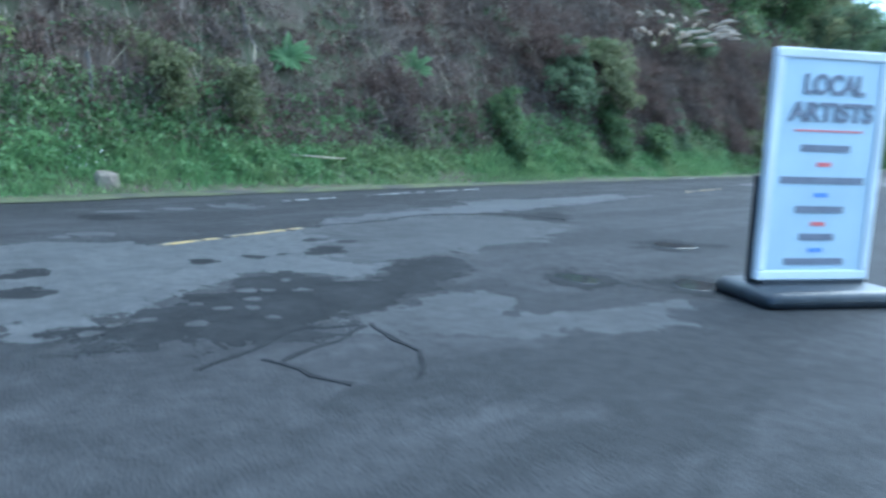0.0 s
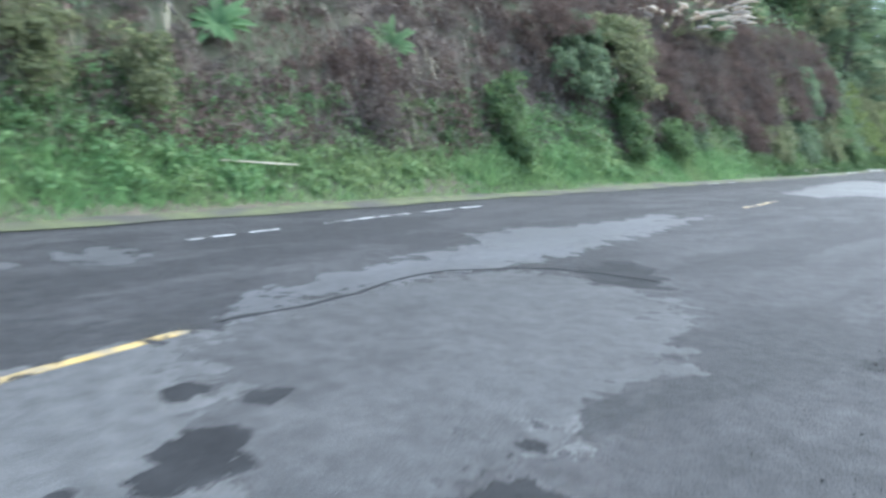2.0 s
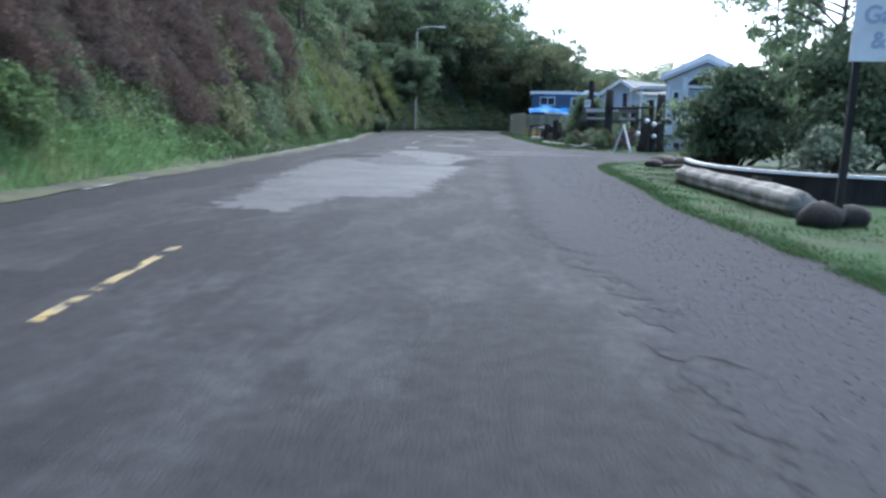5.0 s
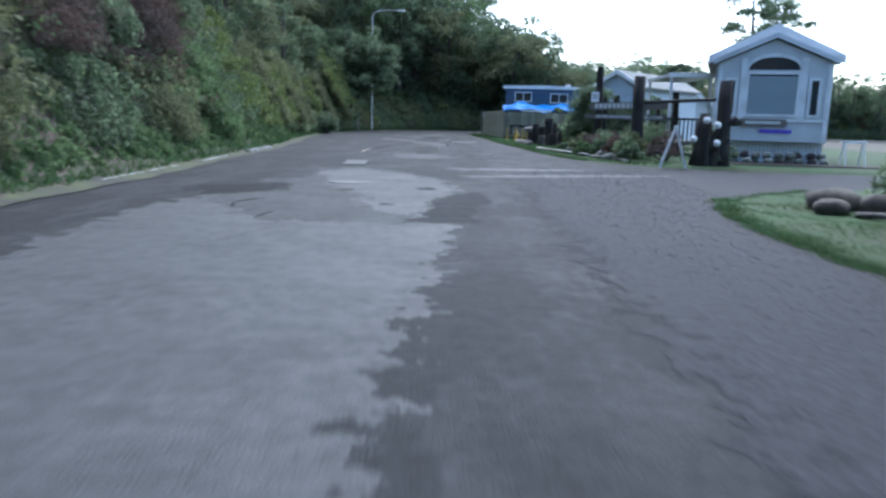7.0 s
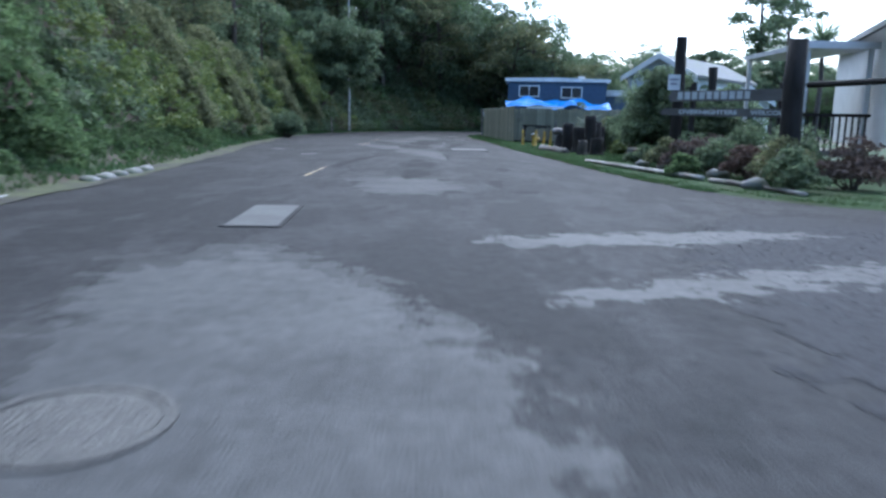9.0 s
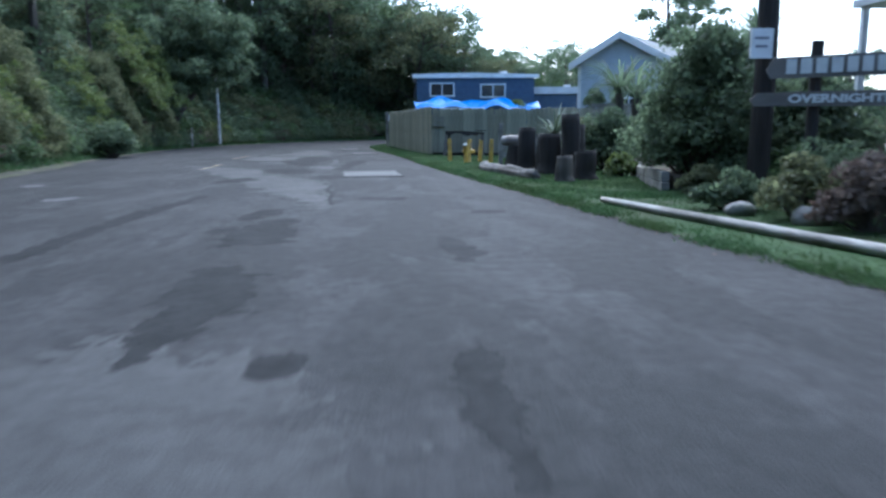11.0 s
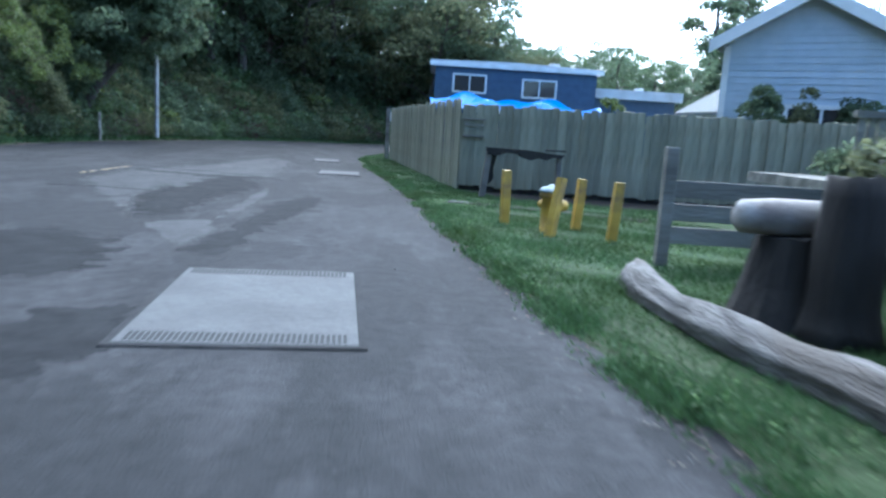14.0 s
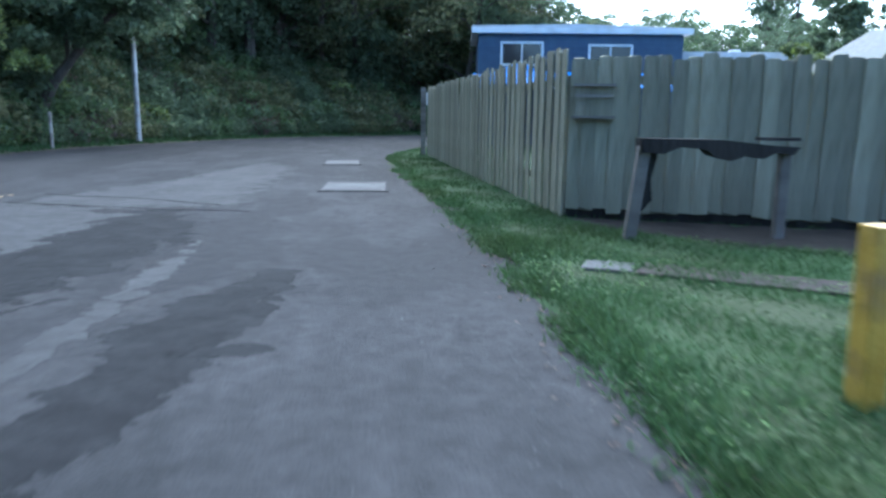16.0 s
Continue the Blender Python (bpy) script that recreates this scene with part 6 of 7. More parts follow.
bay_home()
porch = thing("porch_awning", (1.3, 53.5, 0.0), "pale flat porch awning on slim posts beside the park home", "awning")
part("canopy", boxes((-1.25, 0.5, -1.2, 3.0, 3.15, 3.27)), M["metal_roof"], porch)
part("fascia", boxes((-1.3, 0.55, -1.25, -1.201, 3.12, 3.3)), M["white"], porch)
for x, y in ((-1.15, -1.1), (0.4, -1.1), (-1.15, 2.8)):
    part("post", boxes((x - 0.05, x + 0.05, y - 0.05, y + 0.05, 0, 3.15)), M["white"], porch)
part("deck", boxes((-1.25, 0.5, -1.2, 3.0, 0.45, 0.6)), M["timber"], porch)
for i in range(11):
    x = -1.2 + i * 0.16
    part("baluster", boxes((x, x + 0.04, -1.18, -1.14, 0.6, 1.45)), M["darkwood"], porch)
part("handrail", boxes((-1.3, 0.5, -1.22, -1.1, 1.45, 1.53)), M["darkwood"], porch)

deck = thing("timber_deck", (-1.5, 66.6, 0.0), "raised weathered timber deck with a slatted rail", "deck")
part("platform", boxes((0, 3.6, 0, 2.6, 0.75, 0.9)), M["timber"], deck)
for i in range(26):
    part("slat", boxes((0.05 + i * 0.138, 0.14 + i * 0.138, -0.03, 0.01, 0.9, 1.75)), M["timber"], deck)
part("rail", boxes((0, 3.65, -0.06, 0.04, 1.75, 1.84)), M["timber"], deck)
for x in (0.1, 1.8, 3.5):
    part("post", boxes((x - 0.06, x + 0.06, 0.05, 0.17, 0, 0.75)), M["darkwood"], deck)
for i, (x, y, h) in enumerate([(-0.9, 58.6, 2.6), (0.3, 60.2, 3.2), (1.4, 56.5, 2.7)]):
    tagged(part("tall_post", tube([(x, y, 0), (x + 0.05, y, h * 0.6), (x, y, h)], [0.16, 0.14, 0.15], 9, None, random.Random(i), 0.1), M["darkwood"]), "tall dark carved wooden post in the garden", "post")


# ---- verge garden ----
log("long_pole_log", (-4.92, 54.5, 0.11), (-3.55, 48.2, 0.12), 0.05, 0.064, M["pale_pole"], "long pale weathered pole edging the garden bed", 11, 0.05)
log("long_pole_log", (-3.5, 47.9, 0.11), (-2.75, 45.4, 0.1), 0.055, 0.045, M["pale_pole"], "shorter pale weathered log edging the garden bed", 12, -0.08)
bed = [("leaf_dark", -2.6, 46.3, 0.6), ("leaf_olive", -2.2, 47.6, 0.7), ("leaf_brown", -2.4, 48.8, 0.65), ("leaf_dark", -2.7, 50.0, 0.7), ("leaf_brown", -1.2, 47.0, 0.75), ("leaf_brown", -3.1, 51.2, 0.6), ("leaf_olive", -3.2, 52.4, 0.6), ("leaf_dark", -3.5, 53.4, 0.5), ("leaf_brown", -2.4, 51.8, 0.75), ("leaf_dark", -2.2, 53.2, 0.8), ("leaf_dark", -1.2, 49.6, 0.9), ("leaf_mid", -3.6, 49.4, 0.4), ("leaf_dark", -1.4, 52.2, 0.9), ("leaf_yellow", -2.9, 59.4, 0.42), ("leaf_dark", -2.1, 57.4, 0.55), ("leaf_dark", -1.4, 59.6, 0.6), ("leaf_dark", -2.35, 55.7, 0.6), ("leaf_mid", -1.5, 54.9, 0.7), ("leaf_olive", -3.1, 55.3, 0.4)]
for i, (k, x, y, r) in enumerate(bed):
    lab = {"leaf_dark": "dark green low shrub in the garden bed", "leaf_olive": "olive low shrub in the garden bed", "leaf_brown": "brown dead-leaved shrub in the garden bed", "leaf_mid": "leafy green shrub in the garden bed", "leaf_yellow": "bright yellow-green shrub beside the stumps"}[k]
    shrub("garden_shrub", (x, y, 0.04), r, M[k], 0.05, 26, 90, lab, 300 + i, 0.85, group="garden bed shrubs")
for i, (x, y, s) in enumerate([(-3.3, 51.9, 0.2), (-3.7, 52.8, 0.14), (-2.9, 49.2, 0.18), (-3.1, 46.6, 0.2)]):
    rock("garden_rock", (x, y, 0.12), (s * 1.3, s, s * 0.8), 70 + i, M["rock"], "pale grey rock in the garden bed")
shrub("hedge_tree", (-2.35, 56.7, 0.0), 1.3, M["leaf_dark"], 0.055, 120, 200, "tall dense dark hedge shrub over the bed", 401, 1.7)
shrub("hedge_tree", (-0.9, 55.9, 0.0), 1.2, M["leaf_dark"], 0.06, 80, 170, "dense dark hedge shrub beside the boards", 402, 1.15)
shrub("hedge_tree", (-0.7, 58.6, 0.0), 1.35, M["leaf_dark"], 0.06, 80, 160, "dark hedge shrub behind the raised bed", 403, 1.15)
shrub("hedge_tree", (-1.3, 61.4, 0.0), 1.0, M["leaf_dark"], 0.06, 60, 150, "dark low hedge shrub behind the stumps", 405, 1.15)
shrub("hedge_tree", (0.2, 64.0, 0.0), 1.25, M["leaf_dark"], 0.065, 60, 150, "dark low hedge shrub before the deck", 406, 1.1)
shrub("hedge_tree", (-2.4, 64.6, 0.0), 0.8, M["leaf_olive"], 0.06, 40, 140, "olive hedge shrub beside the palms", 407, 1.2)
shrub("hedge_tree", (-2.35, 62.2, 0.0), 0.95, M["leaf_dark"], 0.05, 60, 150, "dark bush before the palm trunks", 408, 1.25)
shrub("hedge_tree", (-1.5, 60.4, 0.0), 0.9, M["leaf_dark"], 0.05, 60, 150, "dark bush behind the raised bed", 409, 1.5)
shrub("hedge_tree", (1.6, 62.0, 0.0), 1.6, M["leaf_dark"], 0.08, 70, 130, "dark hedge shrub in front of the grey home", 404, 1.2)

gp_ = thing("garden_beam", (-2.0, 48.0, 0.0), "dark timber beam running between a thick post and the driftwood", "garden beam")
part("post", fluted([(0, 0, 0), (0.02, 0, 1.0), (0, 0.02, 2.0), (0, 0, 2.85)], [0.22, 0.2, 0.2, 0.18], 14, 8, 0.1), M["darkwood"], gp_, "", None, True)
part("beam", tube([(0.16, -0.25, 1.98), (0.9, -1.8, 2.0), (1.62, -3.2, 2.02)], [0.06, 0.055, 0.05], 8), M["darkwood"], gp_)
# Dark driftwood tangle with white floats by the drive.
tg = thing("driftwood_tangle", (-0.75, 44.5, 0.05), "dark tangled driftwood sculpture hung with white floats", "driftwood")
r = random.Random(8)
part("trunk", fluted([(0.58, 0.1, 0), (0.6, 0.1, 0.5), (0.62, 0.1, 1.2), (0.6, 0.1, 1.9), (0.6, 0.1, 2.5)], [0.3, 0.23, 0.2, 0.19, 0.17], 18, 3, 0.14), M["darkwood"], tg, "thick dark upright trunk", None, True)
part("trunk", fluted([(-0.02, 0.1, 0), (0.05, 0.12, 0.5), (0.02, 0.1, 1.1), (0.06, 0.1, 1.55)], [0.36, 0.3, 0.26, 0.16], 18, 4, 0.2), M["darkwood"], tg, "squat gnarled dark trunk", None, True)
part("burl", fluted([(0.7, 0.0, 1.3), (0.9, -0.05, 1.36), (1.08, -0.05, 1.3)], [0.1, 0.15, 0.07], 12, 6, 0.2), M["darkwood"], tg)
for i in range(9):
    a = r.uniform(0, 6.28)
    e = Vector((math.cos(a) * r.uniform(0.2, 0.6) + 0.25, math.sin(a) * 0.35, r.uniform(0.5, 1.5)))
    part("limb", tube([(math.cos(a) * 0.35 + 0.2, math.sin(a) * 0.2, 0), e * 0.55 + Vector((r.uniform(-0.2, 0.2), 0, 0)), e], [0.13, 0.1, 0.05], 7, None, r, 0.15), M["darkwood"], tg)
for x, z in ((-0.04, 1.35), (0.28, 1.22), (0.3, 0.7), (-0.38, 0.8)):
    bm = bmesh.new()
    bmesh.ops.create_uvsphere(bm, u_segments=14, v_segments=9, radius=0.1)
    part("float", bm, M["white"], tg, "round white float", (x, -0.45, z), True)
shrub("garden_shrub", (-0.4, 44.9, 0.04), 0.7, M["leaf_dark"], 0.05, 30, 100, "dark shrub behind the driftwood", 410, 1.3, group="garden bed shrubs")
for i in range(18):
    g = random.Random(i)
    x, y = 1.2 + (i % 9) * 0.36, 47.3 + g.uniform(-0.2, 0.25) + 0.1 * (i // 9)
    rock("garden_stone", (x, y, 0.12 + 0.2 * (i // 9)), (0.16, 0.15, 0.13), 90 + i, M["brick_red"] if g.random() < 0.5 else M["rock"], "rounded stone piled against the skirting")
tagged(part("paved_strip", boxes((0.6, 5.6, 45.6, 46.9, 0.03, 0.09), bevel=0.01), M["brick_red"]), "red-brown paved strip in front of the park home", "paving", kind="structure")
mini = thing("trestle", (4.7, 46.6, 0.08), "small white wooden trestle on the paving", "trestle")
for x in (-0.3, 0.3):
    for s in (-1, 1):
        part("leg", tube([(x, s * 0.22, 0), (x, s * 0.03, 0.75)], [0.025, 0.025], 5), M["white"], mini)
part("top_bar", boxes((-0.4, 0.4, -0.04, 0.04, 0.74, 0.8)), M["white"], mini)

# Raised bed of stacked timbers, with a box on its corner post.
rb = thing("raised_bed", (-3.32, 56.1, 0.04), "raised garden bed of stacked weathered timbers", "raised bed", rz=-11)
for k in range(2):
    part("timber", boxes((-0.07, 0.07, 0.0 + 0.04 * k, 1.62, 0.005 + k * 0.18, 0.175 + k * 0.18), bevel=0.012), M["timber"], rb)
    part("timber", boxes((-0.02, 0.12, 1.64, 3.7 - 0.1 * k, 0.005 + k * 0.15, 0.145 + k * 0.15), bevel=0.012), M["timber"], rb)
    part("timber", boxes((0.13, 1.6, 3.5, 3.64, 0.005 + k * 0.15, 0.145 + k * 0.15), bevel=0.012), M["timber"], rb)
part("soil", boxes((0.14, 1.0, 0.02, 3.48, 0.0, 0.27)), M["soil"], rb)
part("timber", boxes((-0.05, 0.09, 1.5, 2.5, 0.36, 0.44), bevel=0.012), M["timber"], rb)
part("seat_plank", boxes((-0.2, 0.36, 1.72, 2.1, 0.445, 0.56), bevel=0.012), M["timber"], rb, "short thick plank laid across the bed")

# Stumps and dark carved wood.
def stump(at, r0, r1, h, label, seed, material=None):
    g = random.Random(seed)
    n = 8
    pts = [(0.012 * math.sin(i * 0.8 + seed), 0.012 * math.cos(i * 0.7), h * i / n) for i in range(n + 1)]
    bm = fluted(pts, [r0 * 1.25, r0 * 1.08] + [r0 + (r1 - r0) * i / n for i in range(2, n + 1)], 20, seed, 0.07)
    ob = part("tree_stump", bm, material or M["darkwood"], smooth=True)
    ob.location = at
    return tagged(ob, label, "stump", "verge stumps")


stump((-4.5, 61.9, 0.04), 0.24, 0.2, 1.08, "dark upright stump beside the yucca", 1)
stump((-4.42, 58.62, 0.04), 0.18, 0.155, 0.52, "short grey-brown stump on the grass", 2, M["bark"])
stump((-3.85, 59.1, 0.04), 0.24, 0.22, 0.6, "short dark stump on the grass", 3)
stump((-4.0, 59.7, 0.04), 0.22, 0.2, 1.38, "tall dark upright stump", 4)
stump((-4.25, 60.6, 0.04), 0.26, 0.24, 0.95, "thick dark upright stump", 5)
stump((-3.7, 60.4, 0.04), 0.24, 0.22, 1.15, "dark upright stump at the back", 6)
stump((-3.4, 61.6, 0.04), 0.3, 0.26, 1.0, "broad dark stump at the back", 7)
stump((-4.15, 61.3, 0.04), 0.26, 0.24, 0.85, "dark stump in the middle of the group", 8)
rosette("yucca", (-3.75, 62.1, 0.93), 0.66, 64, M["leaf_grey"], "spiky pale yucca growing among the stumps", "yucca", 51, 0.9, 0.034, 0.5, split=True)
stump((-3.75, 62.1, 0.04), 0.12, 0.09, 0.93, "thin dark trunk stump under the yucca", 9)
for i, (x, y, h) in enumerate([(-1.75, 63.2, 2.0), (-0.9, 64.4, 1.9)]):
    pm = thing("small_palm", (x, y, 0.0), "small palm with arching fronds in the garden", "palm", "garden palms")
    part("trunk", tube([(0, 0, 0), (0.05, 0, h * 0.5), (0, 0, h)], [0.13, 0.1, 0.1], 9, None, random.Random(i), 0.1), M["bark"], pm)
    f = rosette("fronds", (0, 0, h), 1.05, 110, M["leaf_dark"], "", "", 60 + i, 1.0, 0.024, 0.85)
    f.parent = pm
log("driftwood_log", (-5.25, 63.7, 0.11), (-4.85, 59.1, 0.14), 0.145, 0.13, M["driftwood"], "long weathered driftwood log on the verge grass", 21, 0.28, 0.3)
tk = thing("wooden_float_drum", (-4.63, 62.3, 0.04), "pale weathered horizontal drum resting on a dark block", "drum", rz=-4)
part("drum", tube([(-0.44, 0, 0.77), (-0.4, 0, 0.77), (-0.2, 0, 0.775), (0.2, 0, 0.775), (0.4, 0, 0.77), (0.44, 0, 0.77)], [0.07, 0.115, 0.13, 0.13, 0.115, 0.07], 18), M["drum"], tk, "weathered pale drum", None, True)
part("block", fluted([(-0.08, 0, 0.0), (-0.06, 0, 0.3), (-0.05, 0, 0.65)], [0.34, 0.26, 0.2], 16, 5, 0.12), M["darkwood"], tk, "dark gnarled block")

# Rail fence section.
rfence = thing("rail_fence", (-4.7, 64.5, 0.04), "short section of weathered plank rail fence", "fence", rz=-6)
for x in (0.0, 2.1):
    part("post", boxes((x - 0.06, x + 0.06, -0.06, 0.06, 0, 1.2), bevel=0.008), M["timber"], rfence)
for z in (0.25, 0.48, 0.71):
    part("rail", boxes((0.061, 2.6, -0.03, 0.015, z, z + 0.17), bevel=0.006), M["timber"], rfence)

# ---- hydrant and guard posts ----
def bollard(x, y, h):
    b = thing("guard_post", (x, y, 0.0), "square yellow painted wooden guard post by the hydrant", "bollard", "hydrant guard posts", random.Random(int(x * 100)).uniform(-15, 15))
    bm = boxes((-0.055, 0.055, -0.055, 0.055, 0, h), bevel=0.008)
    bmesh.ops.rotate(bm, verts=bm.verts, cent=(0, 0, 0), matrix=Matrix.Rotation(radians(random.Random(int(y * 77)).uniform(-4, 4)), 3, "Y"))
    part("post", bm, M["hydrant"], b)


for x, y, h in ((-5.86, 67.14, 0.79), (-4.95, 66.9, 0.74), (-4.76, 65.94, 0.78)):
    bollard(x, y, h)
lean_post = thing("guard_post", (-5.46, 66.18, 0.0), "leaning yellow painted wooden guard post before the hydrant", "bollard", "hydrant guard posts", 8)
part("post", tube([(0, 0, 0), (0.06, 0.02, 0.4), (0.13, 0.05, 0.78)], [0.07, 0.07, 0.065], 4, None, random.Random(5), 0.03), M["hydrant"], lean_post)
hy = thing("fire_hydrant", (-5.38, 66.6, 0.0), "yellow fire hydrant with a pale blue-green cap in the grass", "fire hydrant", rz=20)
part("barrel", lathe([(0.15, 0.0), (0.15, 0.05), (0.11, 0.07), (0.11, 0.49), (0.145, 0.51), (0.145, 0.57)], 18), M["hydrant"], hy, "", None, True)
part("cap", lathe([(0.16, 0.57), (0.155, 0.595), (0.11, 0.63), (0.045, 0.645), (0.03, 0.67)], 18), M["cap"], hy, "pale blue-green domed cap", None, True)
for a, r_, ln in ((0, 0.06, 0.23), (90, 0.078, 0.24), (180, 0.06, 0.23)):
    c, s = math.cos(radians(a - 90)), math.sin(radians(a - 90))
    part("outlet", tube([(c * 0.07, s * 0.07, 0.4), (c * ln * 0.8, s * ln * 0.8, 0.4), (c * ln, s * ln, 0.4)], [r_, r_, r_ * 0.8], 12), M["hydrant"], hy)

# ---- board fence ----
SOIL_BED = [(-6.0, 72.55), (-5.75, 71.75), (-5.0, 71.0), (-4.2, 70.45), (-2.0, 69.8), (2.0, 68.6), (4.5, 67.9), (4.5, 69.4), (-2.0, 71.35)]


def board_mesh(seed, h, w=0.156):
    g = random.Random(seed)
    bm = prism([(-w / 2, 0.0), (-w / 2, h - 0.025), (-w / 2 + 0.022, h), (w / 2 - 0.022, h), (w / 2, h - 0.025), (w / 2, 0.0)], -0.011, 0.011)
    for v in bm.verts:
        v.co.x += g.uniform(-0.004, 0.004)
        v.co.z += g.uniform(-0.01, 0.008) if v.co.z > 0.2 else g.uniform(0, 0.05)
    me = bpy.data.meshes.new("board")
    bmesh.ops.recalc_face_normals(bm, faces=bm.faces)
    bm.to_mesh(me)
    bm.free()
    me.materials.append(M["fence"])
    return me


BOARDS = [board_mesh(i, 1.86 + 0.03 * math.sin(i * 2.1)) for i in range(6)]


def board_fence(a, b, label, seed, top=1.0, lift=0.02):
    g = random.Random(seed)
    a, b = Vector((*a, 0)), Vector((*b, 0))
    ang = math.degrees(math.atan2(b.y - a.y, b.x - a.x))
    fn = thing("board_fence", (a.x, a.y, 0.03), label, "fence", "yard fence", ang)
    L = (b - a).length
    n = int(L / 0.15)
    for i in range(n):
        o = new("board", BOARDS[g.randrange(6)])
        o.parent = fn
        o.matrix_basis = pose((i + 0.5) * L / n, 0.013 * (-1) ** i + g.uniform(-0.004, 0.004), lift + g.uniform(-0.02, 0.02), g.uniform(-0.4, 0.4), g.uniform(-0.6, 0.6), g.uniform(-1.5, 1.5)) @ Matrix.Diagonal((1, 1, top, 1))
    if lift > 0.1:
        # Dark strip added to stand in for the dark gap below the raised boards.
        part("gap_strip", boxes((0, L, 0.03, 0.06, 0.0, 0.24)), M["darkwood"], fn, "dark strip added for the gap under the boards")
    for z in (0.35, 1.5):
        part("rail", boxes((0, L, 0.034, 0.084, z, z + 0.09)), M["fence"], fn)
    for i in range(int(L / 2.4) + 1):
        part("post", boxes((i * 2.4 - 0.05, i * 2.4 + 0.05, 0.088, 0.188, 0, 1.6)), M["fence"], fn)
    return fn


board_fence((-7.38, 85.1), (-6.02, 72.62), "weathered grey board fence along the road verge", 1, 1.0)
board_fence((-5.98, 72.55), (4.6, 69.37), "weathered grey board fence facing the grass", 2, 0.9, 0.11)
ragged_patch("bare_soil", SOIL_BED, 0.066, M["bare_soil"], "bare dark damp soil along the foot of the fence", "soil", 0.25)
gp = thing("gate_post", (-7.5, 85.35, 0.0), "pale gate post with a small white sign", "post")
part("post", boxes((-0.07, 0.07, -0.07, 0.07, 0, 1.95), bevel=0.01), M["timber"], gp)
part("small_sign", boxes((0.08, 0.32, -0.09, -0.075, 1.45, 1.8)), M["white"], gp)
gt = thing("yard_gate", (-7.25, 85.6, 0.0), "dark board gate behind the gate post", "gate", rz=20)
for i in range(8):
    part("board", boxes((i * 0.13, i * 0.13 + 0.12, 0, 0.025, 0.08, 1.6)), M["darkwood"], gt)
vb = thing("wall_box", (-5.73, 72.445, 1.12), "small weathered slatted box fixed to the fence", "box", rz=-16.7)
part("back", boxes((-0.2, 0.2, -0.025, 0.0, 0.02, 0.4)), M["fence"], vb)
for z in (0.06, 0.4):
    part("ledge", boxes((-0.23, 0.23, -0.07, -0.026, z - 0.014, z + 0.014)), M["timber"], vb)
part("lower_slat", boxes((-0.2, 0.2, -0.05, -0.026, 0.27, 0.3)), M["timber"], vb)
tf = thing("timber_arch", (-5.57, 71.1, 0.0), "dark low timber arch standing before the fence", "timber arch", rz=1)
left_post = part("upright", boxes((-0.055, 0.055, -0.05, 0.05, 0, 0.93), bevel=0.01), M["board"], tf, "weathered dark grey leaning post")
left_post.rotation_euler = (0, radians(6), 0)
left_post.location = (-0.1, 0, 0)
part("upright", boxes((1.3, 1.4, 0.0, 0.08, 0, 0.87), bevel=0.01), M["board"], tf)
part("beam", prism([(-0.06, 1.0), (-0.05, 0.87), (0.16, 0.86), (0.3, 0.92), (0.55, 0.9), (0.62, 0.84), (0.78, 0.8), (0.92, 0.85), (1.08, 0.82), (1.2, 0.88), (1.36, 0.86), (1.42, 0.93), (1.2, 0.94), (0.7, 0.99)], -0.1, 0.1), M["darkwood"], tf)
part("cap_board", boxes((1.08, 1.46, -0.02, 0.1, 0.985, 1.015)), M["darkwood"], tf)
part("brace", prism([(0.02, 0.3), (0.0, 0.88), (0.16, 0.88), (0.1, 0.62), (0.12, 0.42)], 0.06, 0.1), M["darkwood"], tf, "dark broken board behind the post")
walk_slab = tagged(part("stepping_slab", boxes((0.0, 2.9, -0.2, 0.2, 0.05, 0.085), bevel=0.01), M["brick_red"]), "brown concrete slab path in the grass before the fence", "paving", kind="structure")
walk_slab.matrix_world = pose(-5.98, 69.72, 0, 0, 0, -28)
step_slab = tagged(part("stepping_slab", boxes((-0.19, 0.19, -0.16, 0.16, 0.05, 0.085), bevel=0.01), M["concrete"]), "pale concrete slab in the grass before the fence", "paving", kind="structure")
step_slab.matrix_world = pose(-6.2, 69.78, 0, 0, 0, -22)
shrub("yard_bush", (-2.2, 75.0, 0.0), 0.5, M["leaf_yellow"], 0.06, 24, 70, "yellow-green bush top showing over the fence", 420, 4.2)
shrub("yard_bush", (2.6, 69.6, 0.0), 1.1, M["leaf_dark"], 0.07, 50, 120, "dark bush in front of the fence", 421, 1.3)
shrub("verge_bush", (-18.7, 74.6, 0.0), 1.15, M["leaf_dark"], 0.07, 60, 120, "rounded dark green bush on the hillside verge", 460, 0.85)
shrub("yard_bush", (0.3, 69.0, 0.0), 0.9, M["leaf_dark"], 0.06, 50, 120, "dark bush beside the rail fence", 422, 1.2)
for i, (x, y, r_, k) in enumerate([(0.5, 72.9, 0.8, "leaf_dark"), (1.5, 72.75, 0.75, "leaf_olive"), (2.6, 72.7, 0.85, "leaf_dark"), (3.8, 72.5, 0.95, "leaf_dark")]):
    shrub("fence_bush", (x, y, 0.0), r_, M[k], 0.055, 50, 120, "dense bush growing up behind the board fence", 440 + i, 2.45, group="bushes behind the fence")
for i, x in enumerate((-3.45, -3.0)):
    shrub("fence_sprig", (x, 73.7 + 0.2 * i, 0.0), 0.32, M["leaf_yellow"], 0.06, 16, 40, "yellow-green leafy sprig above the board fence", 450 + i, 4.6)

